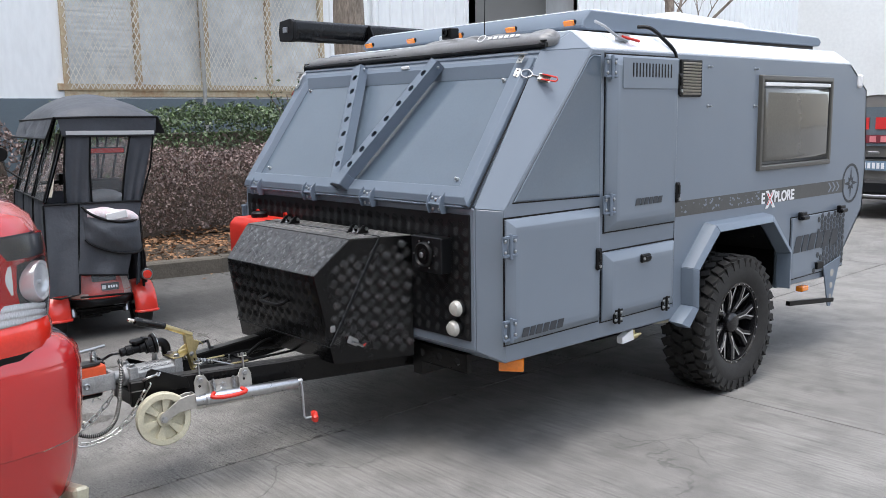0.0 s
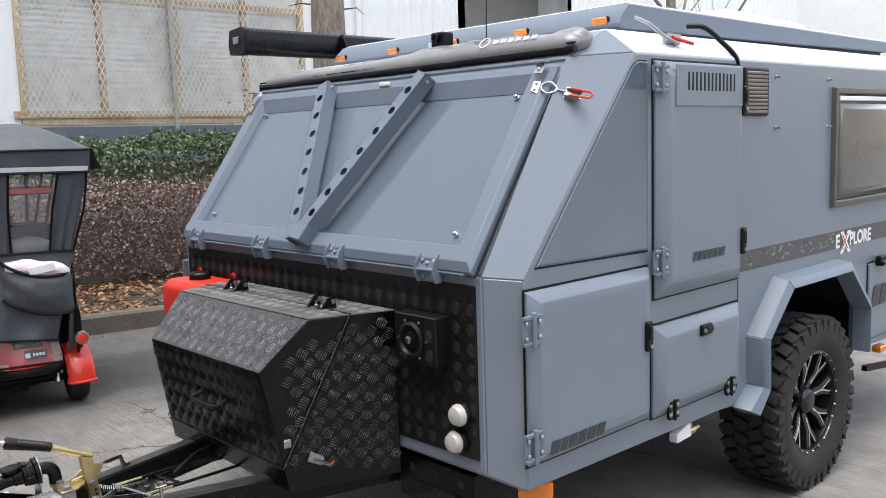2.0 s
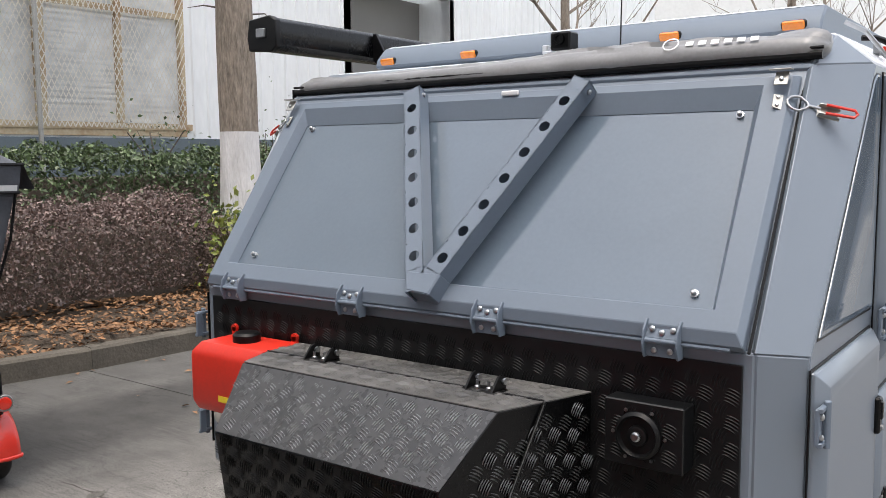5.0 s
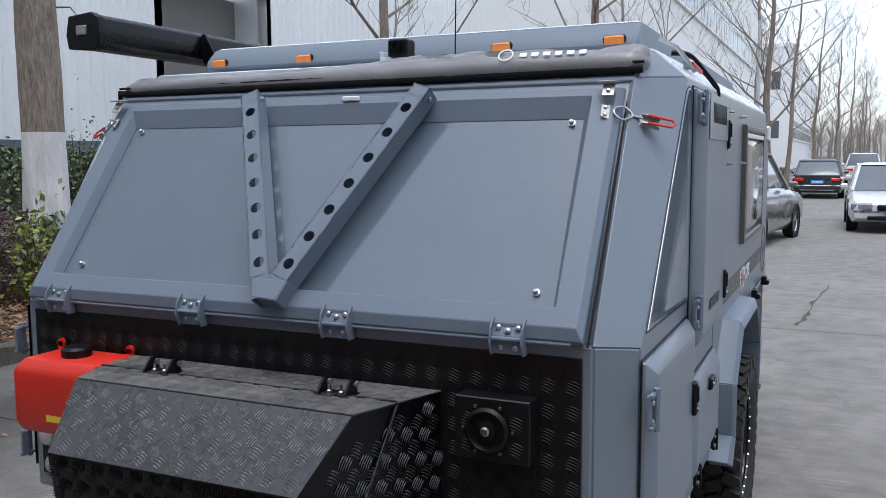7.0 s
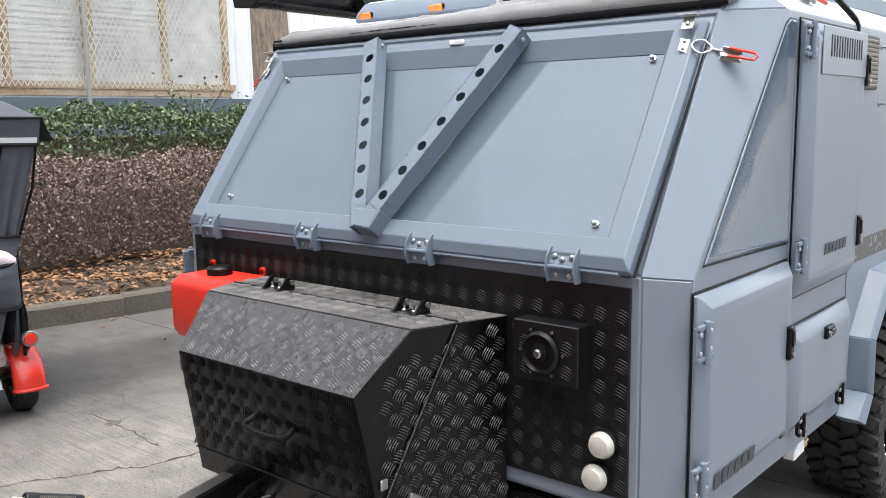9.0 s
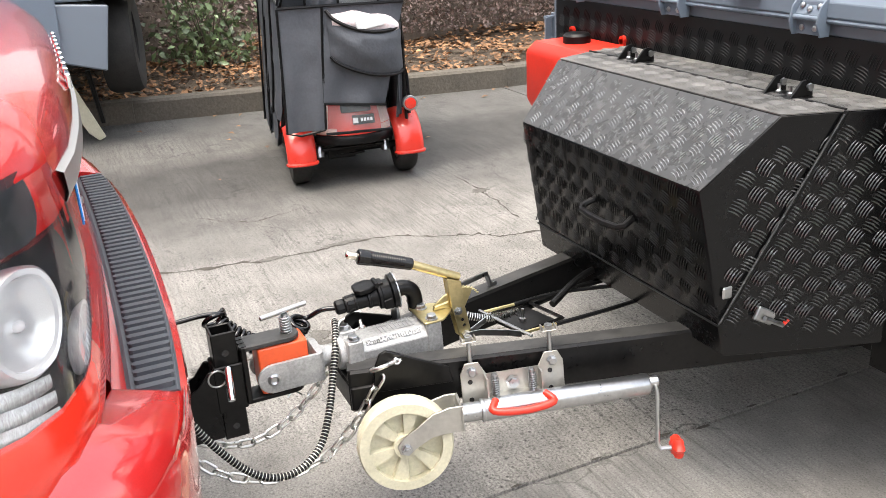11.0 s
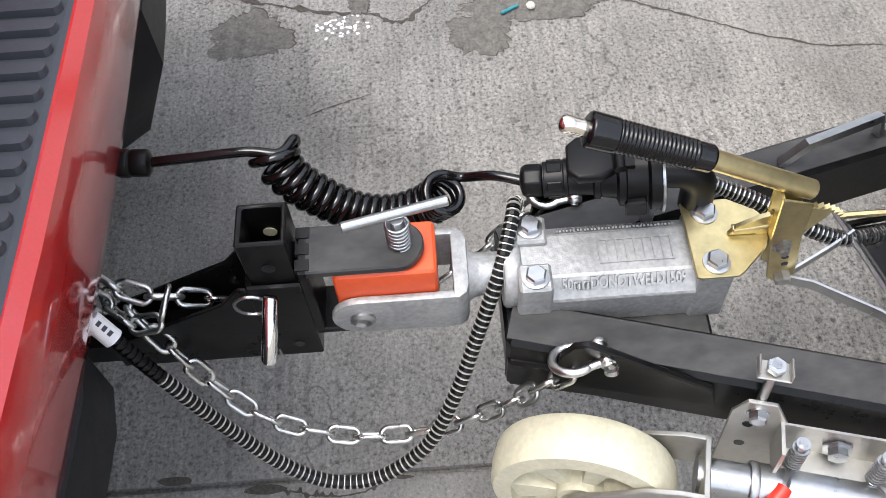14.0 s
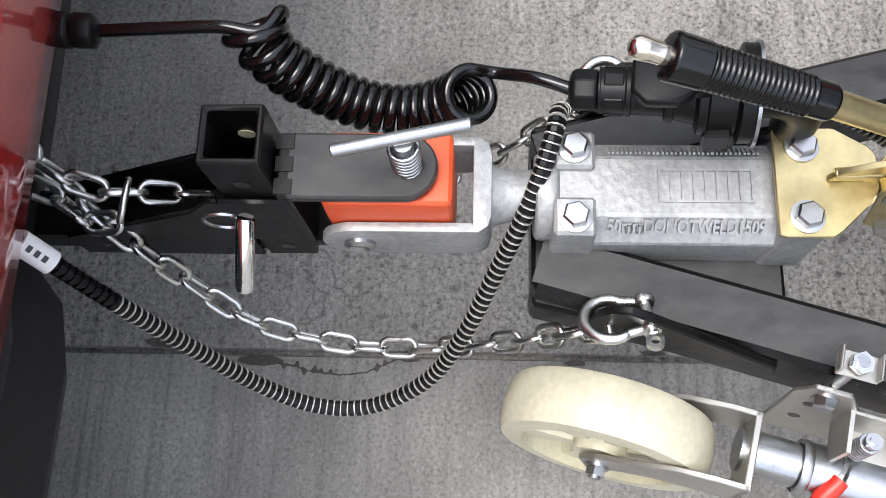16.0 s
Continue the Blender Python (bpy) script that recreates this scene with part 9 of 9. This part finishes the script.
drape("rear_valance", (RX0, RY0 + 0.02, 1.612), (RX0, RY1 - 0.01, 1.612), (RX0 - 0.018, -0.200, 1.488), (RX0 - 0.018, 0.450, 1.480), wave=0.006)
part("reflective_band", G().slab([(RX0 - 0.004, -0.175, 1.522), (RX0 - 0.004, 0.440, 1.512), (RX0 - 0.008, 0.438, 1.484), (RX0 - 0.008, -0.173, 1.494)], 0.004, (-1, 0, 1.5)), REFLECT, roof)
drape("side_valance", (RX0, RY0, 1.612), (RX1, RY0, 1.600), (RX0 - 0.03, RY0 - 0.055, 1.470), (RX1, RY0 - 0.06, 1.47), 24, 0.012, FABRIC_DARK, (0, -1, 0), folds=22)
drape("side_valance", (RX0, RY1, 1.612), (RX1, RY1, 1.600), (RX0 - 0.02, RY1 + 0.045, 1.490), (RX1, RY1 + 0.05, 1.48), 24, 0.012, FABRIC_DARK, (0, 1, 0), folds=22)
piping((RX0 + 0.004, RY0, 1.614), (RX0 + 0.006, 0.11, 1.618), (RX0 + 0.004, RY1, 1.614))
piping((RX0 + 0.002, RY0 - 0.003, 1.614), (RX1, RY0 - 0.003, 1.602))
piping((RX0 + 0.002, RY0 - 0.003, 1.614), (RX0 - 0.026, RY0 - 0.058, 1.470), (-0.5, RY0 - 0.070, 1.470), (RX1, RY0 - 0.064, 1.47))
piping((RX0 - 0.010, -0.200, 1.485), (RX0 - 0.010, 0.450, 1.477))
# pale cloth hanging inside the near window
rows = [[(-0.30 + 0.10 * q + (0.02 + 0.17 * q) * (t - 0.3) + 0.012 * math.sin(t * 9 + q * 3), -0.14 - 0.13 * q + 0.02 * math.sin(t * 7), 1.50 - 0.46 * q) for q in (k / 10 for k in range(11))] for t in (j / 8 for j in range(9))]
part("cloth", G().loft(rows, False, False), material("pale_cloth", (0.50, 0.46, 0.38), 0.8, spread=0.2, scale=14), sc, "pale cloth hanging inside", angle=70)
sc.location, sc.rotation_euler = (-2.93, -0.14, 0.0), (0.0, 0.0, radians(-9))

# hazy line of bare trees that ends the road
rf = random.Random(21)
g = G()
for i in range(260):
    x, y = -14 + 80 * i / 259 + rf.uniform(-.3, .3), rf.uniform(150, 175)
    h = rf.uniform(7, 11.5) * (0.8 + 0.3 * noise.noise(Vector((x * 0.15, 0, 4))))
    g.tube([(x, y, 0), (x + rf.uniform(-.4, .4), y, h * 0.6), (x + rf.uniform(-.8, .8), y, h)], [0.22, 0.14, 0.03], 4)
    for b in range(9):
        z = h * rf.uniform(0.25, 0.9)
        a = rf.uniform(-1.6, 1.6)
        g.tube([(x, y, z), (x + a * 0.7, y + rf.uniform(-1, 1), z + 1.0), (x + a * 1.3, y, z + 2.0)], [0.07, 0.045, 0.015], 3)
solid("backdrop_trees", g, material("hazy_bare_wood", (0.30, 0.265, 0.245), 0.9, spread=0.15, scale=0.3), "hazy line of bare trees at the end of the road", "tree", kind="stuff")
# street lamp by the works building
lamp_post = thing("street_lamp", (-1.0, 26.0, 0), "pale grey street lamp with one long arm", "street lamp")
POST = material("pale_grey_post", (0.50, 0.51, 0.52), 0.5, spread=0.08)
part("pole", G().tube([(-1.0, 26.0, 0), (-1.0, 26.0, 5.6)], [0.075, 0.045], 10), POST, lamp_post)
part("arm", G().tube(smooth_path([(-1.0, 26.0, 5.5), (-0.6, 26.0, 5.78), (0.2, 26.0, 6.0), (0.9, 26.0, 6.1)], 4), 0.03, 8), POST, lamp_post)
part("lantern", G().box((1.15, 26.0, 6.12), (0.55, 0.16, 0.07)), POST, lamp_post, bevel=0.02)

# ---------- grey camper trailer parked on the bed ----------
oth = thing("grey_trailer", (-5.6, -2.2, 0), "grey camper trailer parked by the bed on its steady leg", "camper trailer")
part("body", G().prism([(-3.9, 1.02), (-0.90, 0.98), (-0.86, 1.7), (-1.15, 2.3), (-3.9, 2.3)], "x", -4.62, -6.6), GREY, oth, bevel=0.01)
part("panel", G().span((-4.605, -3.8, 1.05), (-4.618, -1.02, 1.68)), GREY_PANEL, oth, bevel=0.004)
part("corner_strip", G().span((-4.60, -0.985, 1.0), (-4.625, -0.945, 1.75)), BLACK_PLASTIC, oth)
part("side_fold", G().slab([(-4.62, -1.55, 0.60), (-4.62, -1.95, 0.60), (-4.62, -2.05, 2.2), (-4.62, -1.45, 2.2)], 0.05, (-3, -1.7, 1)), GREY_EDGE, oth, bevel=0.004)
part("lower_locker", G().prism([(-1.62, 0.62), (-1.28, 0.52), (-1.20, 0.95), (-1.62, 0.99)], "x", -4.60, -5.4), GREY, oth, bevel=0.01)
part("underbody", G().span((-4.7, -3.8, 0.55), (-6.4, -1.30, 1.03)), BLACK_PAINT, oth)
part("spare_tyre", G().lathe([(0.20, -0.10), (0.30, -0.13), (0.37, -0.12), (0.39, -0.08), (0.39, 0.08), (0.37, 0.12), (0.30, 0.13), (0.20, 0.10)], (-5.15, -1.12, 0.66), (0.2, 1, 0), 36, ring=True), RUBBER, oth)
part("steady_leg", G().prism([(-1.72, 0.62), (-1.60, 0.64), (-1.36, 0.02), (-1.41, 0.0), (-1.47, 0.06)], "x", -4.85, -4.89), CREAM, oth, "pale steel steady leg", bevel=0.004)
part("leg_strut", G().tube([(-4.87, -1.40, 0.50), (-4.87, -1.36, 0.12)], 0.018, 8), BLACK_PAINT, oth)
for s_y in (-2.9,):
    part("tyre", G().lathe([(0.20, -0.10), (0.30, -0.13), (0.37, -0.12), (0.39, -0.08), (0.39, 0.08), (0.37, 0.12), (0.30, 0.13), (0.20, 0.10)], (-4.95, s_y, 0.39), (1, 0, 0), 36, ring=True), RUBBER, oth)
part("decal", G().lathe([(0.14, 0), (0.17, 0), (0.17, 0.002), (0.14, 0.002)], (-4.604, -2.35, 1.25), (1, 0, 0), 32, ring=True), DECAL_DARK, oth)

# ---------- cars along the road ----------
# pale base colour stands in for sky reflected in the glass
CAR_GLASS = material("sky_lit_car_glass", (0.10, 0.12, 0.135), 0.06, spread=0.15, scale=1.5, coat=0.6)
HEADLAMP = material("headlamp_glass", (0.30, 0.31, 0.32), 0.12, metal=0.3, spread=0.3, scale=12, coat=0.6)


def road_car(name, label, category, at, turn, paint, length, width, height, hood, nose, tail, kind="sedan"):
    """A lofted car, nose towards +y before turning."""
    t = thing(name, (0, 0, 0), label, category)
    L, W2 = length / 2, width / 2
    belt = height * 0.60
    low = 0.20
    body_sections = []
    prof = [(-L, low + .18, belt * tail), (-L + .10, low + .05, belt * (tail + .02)), (-L + .55, low, belt), (-L * .3, low, belt * 1.02), (L * .25, low, belt), (L * .52, low, belt * hood), (L - .25, low + .03, belt * nose), (L - .02, low + .12, belt * nose * .86)]
    for y, z0, z1 in prof:
        k = W2 * (0.90 if abs(y) > L - .15 else 0.985 if abs(y) > L - .6 else 1.0)
        body_sections.append([(-k * .92, y, z0), (-k, y, z0 + .15), (-k, y, z1 - .16), (-k * .90, y, z1), (k * .90, y, z1), (k, y, z1 - .16), (k, y, z0 + .15), (k * .92, y, z0)])
    b = part("body", G().loft(body_sections), paint, t, bevel=0.055, seg=2)
    r0, r1 = (-L + .25, L * .42) if kind == "sedan" else (-L + .06, L * .42)
    q0, q1 = (-L + .95, L * .02) if kind == "sedan" else (-L + .35, L * .08)
    k0, k1 = W2 * .90, W2 * .72
    part("glass", G().loft([[(-k0, r0, belt - .03), (k0, r0, belt - .03), (k0, r1, belt - .03), (-k0, r1, belt - .03)], [(-k1, q0, height - .05), (k1, q0, height - .05), (k1, q1, height - .05), (-k1, q1, height - .05)]]), CAR_GLASS, b, "car glass with sky reflection in its colour", bevel=0.07, seg=2)
    part("roof", G().loft([[(-k1 - .03, q0 - .06, height - .06), (k1 + .03, q0 - .06, height - .06), (k1 + .03, q1 + .06, height - .06), (-k1 - .03, q1 + .06, height - .06)], [(-k1 * .8, q0 + .1, height), (k1 * .8, q0 + .1, height), (k1 * .8, q1 - .1, height), (-k1 * .8, q1 - .1, height)]]), paint, b, bevel=0.03, seg=2)
    for s in (1, -1):
        for a, c in (((s * k0, r0, belt - .03), (s * k1, q0, height - .05)), ((s * k0, r1, belt - .03), (s * k1, q1, height - .05)), ((s * k0 * 1.0, (r0 + r1) / 2, belt - .03), (s * k1 * 1.01, (q0 + q1) / 2, height - .05))):
            part("pillar", G().tube([a, c], 0.035, 6), paint, b)
        part("mirror", G().box((s * (W2 + .07), L * .30, belt + .06), (.16, .10, .12)), paint, b, bevel=0.03)
        part("headlamp", G().box((s * W2 * .70, L - .13, belt * nose * .80), (W2 * .46, .26, .15), Matrix.Rotation(radians(-s * 16), 3, "Z")), HEADLAMP, b, bevel=0.03)
        part("tail_lamp", G().box((s * W2 * .72, -L + .04, belt * tail * .82), (W2 * .42, .12, .12), Matrix.Rotation(radians(s * 10), 3, "Z")), LENS_RED, b, bevel=0.02)
        for y in (L * .60, -L * .56):
            c = Vector((s * (W2 - .10), y, .32))
            w = part("wheel", G().lathe([(.05, .06), (.19, .075), (.215, .095), (.215, -.09), (.05, -.09)], c, (s, 0, 0), 24), RIM_CUT, b)
            part("tyre", G().lathe([(.21, -.10), (.28, -.11), (.318, -.08), (.32, .08), (.28, .11), (.21, .10)], c, (s, 0, 0), 28, ring=True), RUBBER, w)
            part("arch", G().lathe([(.325, .02), (.36, .02), (.36, .113), (.325, .113)], c, (s, 0, 0), 28, ring=True), BLACK_PLASTIC, b)
    part("grille", G().box((0, L - .0, belt * nose * .78), (W2 * .80, .10, .13)), BLACK_PLASTIC, b, bevel=0.03)
    part("lower_grille", G().box((0, L + .0, .33), (W2 * 1.2, .08, .09)), BLACK_PLASTIC, b, bevel=0.02)
    for y, z in ((L + .02, .46), (-L - .005, belt * tail * .72)):
        p = part("number_plate", G().box((0, y, z), (.44, .014, .14)), PLATE_BLUE, b, "blue number plate with white marks")
        for k in range(6):
            part("plate_mark", G().box((-.16 + k * .064, y, z), (.04, .018, .08)), WHITE_PAINT, p)
    part("bumper", G().box((0, -L + .03, .42), (W2 * 1.8, .14, .22)), paint, b, bevel=0.05)
    part("exhaust_trim", G().box((0, -L - .03, .33), (W2 * 1.3, .04, .03)), STEEL, b)
    t.matrix_basis = pose(*at, 0, 0, turn)
    return t


BLACK_CAR = material("black_car_paint", (0.018, 0.018, 0.022), 0.18, coat=1.0)
SILVER_CAR = material("silver_white_car_paint", (0.66, 0.67, 0.68), 0.25, coat=1.0)
GREY_CAR = material("grey_car_paint", (0.15, 0.148, 0.145), 0.28, coat=1.0, spread=0.05, scale=2)
road_car("sedan", "white sedan standing on the road", "car", (2.42, 20.5, 0), 181, SILVER_CAR, 4.6, 1.80, 1.46, 0.94, 0.80, 0.98)
road_car("sedan", "black sedan seen from behind on the road", "car", (0.52, 35.9, 0), 0, BLACK_CAR, 4.8, 1.83, 1.46, 0.94, 0.80, 1.0)
road_car("suv", "grey sport utility car parked at the kerb", "car", (-0.53, 15.7, 0), -9, GREY_CAR, 4.6, 1.86, 1.70, 0.94, 0.86, 1.0, "suv")
road_car("suv", "white sport utility car far along the road", "car", (2.3, 52, 0), 0, SILVER_CAR, 4.6, 1.86, 1.70, 0.94, 0.86, 1.0, "suv")
road_car("sedan", "dark sedan far along the road", "car", (5.5, 70, 0), 180, BLACK_CAR, 4.6, 1.8, 1.5, 0.94, 0.80, 1.0)
# minivan behind the trailer
VAN_GREY = material("brown_grey_van_paint", (0.20, 0.185, 0.170), 0.32, coat=0.7, spread=0.1, scale=3)
# reflected blue-grey sky is put into this window's base colour
VAN_GLASS = material("sky_toned_van_glass", (0.10, 0.125, 0.145), 0.08, spread=0.2, scale=1.5, coat=0.5)
van = thing("minivan", (-1.66, 13.0, 0), "brown-grey minivan with red marks on its rear window", "van")
VX = -1.66
vb = part("body", G().loft([[(VX + x0, y + dy * (z > 1.0), z) for x0, z in ((-0.88, .28), (-0.93, .75), (-0.90, 1.08), (-0.74, 1.72), (0.0, 1.80), (0.74, 1.72), (0.90, 1.08), (0.93, .75), (0.88, .28))] for y, dy in ((10.78, 0.06), (10.74, 0.06), (15.0, 0), (15.3, 0))]), VAN_GREY, van, bevel=0.03)
part("rear_window", G().slab([(VX - 0.80, 10.735, 1.06), (VX + 0.80, 10.735, 1.06), (VX + 0.68, 10.775, 1.62), (VX - 0.68, 10.775, 1.62)], 0.02, (VX, 13, 1.3)), VAN_GLASS, vb, "rear window with sky reflection in its colour")
part("mark_band", G().slab([(VX - 0.76, 10.728, 1.10), (VX + 0.76, 10.728, 1.10), (VX + 0.74, 10.738, 1.22), (VX - 0.74, 10.738, 1.22)], 0.004, (VX, 13, 1.3)), material("dark_red_film", (0.16, 0.02, 0.03), 0.4, spread=0.1), vb)
for k in range(4):
    part("window_mark", G().box((VX - 0.46 + 0.29 * k, 10.742, 1.385), (0.20, 0.006, 0.17)), DECAL_RED, vb)
for k in range(9):
    part("window_mark", G().box((VX - 0.62 + 0.155 * k, 10.722, 1.16), (0.09, 0.006, 0.085)), material("pink_mark", (0.70, 0.22, 0.24), 0.5) if k == 0 else bpy.data.materials["pink_mark"], vb)
p = part("number_plate", G().box((VX, 10.725, 0.775), (.44, .014, .14)), material("faded_blue_plate", (0.16, 0.24, 0.33), 0.5, spread=0.1), vb, "blue number plate with white marks")
for k in range(6):
    part("plate_mark", G().box((VX - .16 + k * .064, 10.72, 0.775), (.04, .014, .085)), WHITE_PAINT, p)
part("garnish", G().box((VX, 10.735, 0.885), (1.2, .03, .035)), DARK_TRIM, vb)
part("tailgate_handle", G().box((VX + 0.02, 10.73, 0.96), (0.16, .03, .04)), STEEL, vb, bevel=0.008)
part("bumper", G().box((VX, 10.70, .47), (1.80, .16, .20)), DARK_TRIM, vb, "dark plastic bumper", bevel=0.04)
part("step_bar", G().box((VX, 10.64, .34), (1.70, .10, .04)), STEEL, vb, "bright step bar", bevel=0.01)
for dx in (-0.80, 0.80):
    for y in (11.6, 14.4):
        part("wheel", G().lathe([(.19, -.10), (.28, -.11), (.32, -.08), (.32, .08), (.28, .11), (.19, .10)], (VX + dx, y, .32), (1, 0, 0), 24, ring=True), RUBBER, vb)
    part("tail_lamp", G().box((VX + dx * 1.1, 10.76, 0.95), (.10, .06, .36)), LENS_RED, vb, bevel=0.02)

# ---------- further buildings ----------
PALE_WALL = material("pale_plastered_wall", (0.80, 0.80, 0.78), 0.8, spread=0.06, scale=0.5, fine=8)
WIN_DARK = material("office_window_glass", (0.10, 0.12, 0.13), 0.12, spread=0.2, scale=0.4)


def block(x, y0, y1, h, rows, bay, label):
    """A long flat-roofed building whose road front stands at x, with rows of windows (sill height, window height)."""
    t = thing("building", (x, y0, 0), label, "building")
    wall = part("wall", G().span((x, y0, 0), (x - 12, y1, h)), PALE_WALL, t)
    part("parapet", G().span((x + 0.12, y0 - 0.1, h - 0.25), (x - 12.1, y1 + 0.1, h + 0.15)), PALE_WALL, t, bevel=0.02)
    nb = int((y1 - y0) / bay)
    for z, wh in rows:
        part("ledge", G().span((x + 0.16, y0, z - 0.22), (x - 0.02, y1, z - 0.08)), PALE_WALL, wall)
        for k in range(nb):
            y = y0 + (k + 0.5) * (y1 - y0) / nb
            w = part("window", G().span((x + 0.015, y - bay * 0.44, z), (x - 0.02, y + bay * 0.44, z + wh)), WIN_DARK, wall)
            part("frame", G().span((x + 0.03, y - 0.05, z), (x + 0.016, y + 0.05, z + wh)).span((x + 0.03, y - bay * 0.44, z + wh * 0.6), (x + 0.016, y + bay * 0.44, z + wh * 0.66)), WALL_WHITE, w)
        for k in range(3):
            xx = x - 2.5 - 3.2 * k
            w = part("window", G().span((xx - 1.0, y0 - 0.015, z), (xx + 1.0, y0 + 0.02, z + wh)), WIN_DARK, wall)
            part("frame", G().span((xx - 0.03, y0 - 0.03, z), (xx + 0.03, y0 - 0.016, z + wh)), WALL_WHITE, w)
    return t


block(-6.5, 33, 96, 15.0, ((9.4, 2.3),), 2.6, "long white works building with one high band of windows")
block(-4.2, 106, 186, 14, ((3.5, 2.0), (9.0, 2.0)), 5.0, "pale hazy works building far along the road")
block(-22, 205, 260, 15, ((4, 2.0), (9, 2.0)), 6, "hazy pale building at the end of the road")
# plain unseen walls across the road and behind; the south one blocks sky light
far_wall = G().span((24, -30, 0), (24.4, 120, 8.0))
solid("wall_east", far_wall, material("sunlit_cream_wall", (0.74, 0.66, 0.54), 0.85, spread=0.08, scale=0.6), "plain cream works wall across the road", "wall", kind="structure")
# added tall and dark to keep sky light off the hatch
solid("sky_block_south", G().span((-16, -13.5, 0), (24, -13.9, 15.0)), material("sky_block_grey", (0.34, 0.34, 0.33), 0.85, spread=0.1, scale=0.6), "plain grey wall out of view, added to block the sky", "wall", kind="structure")
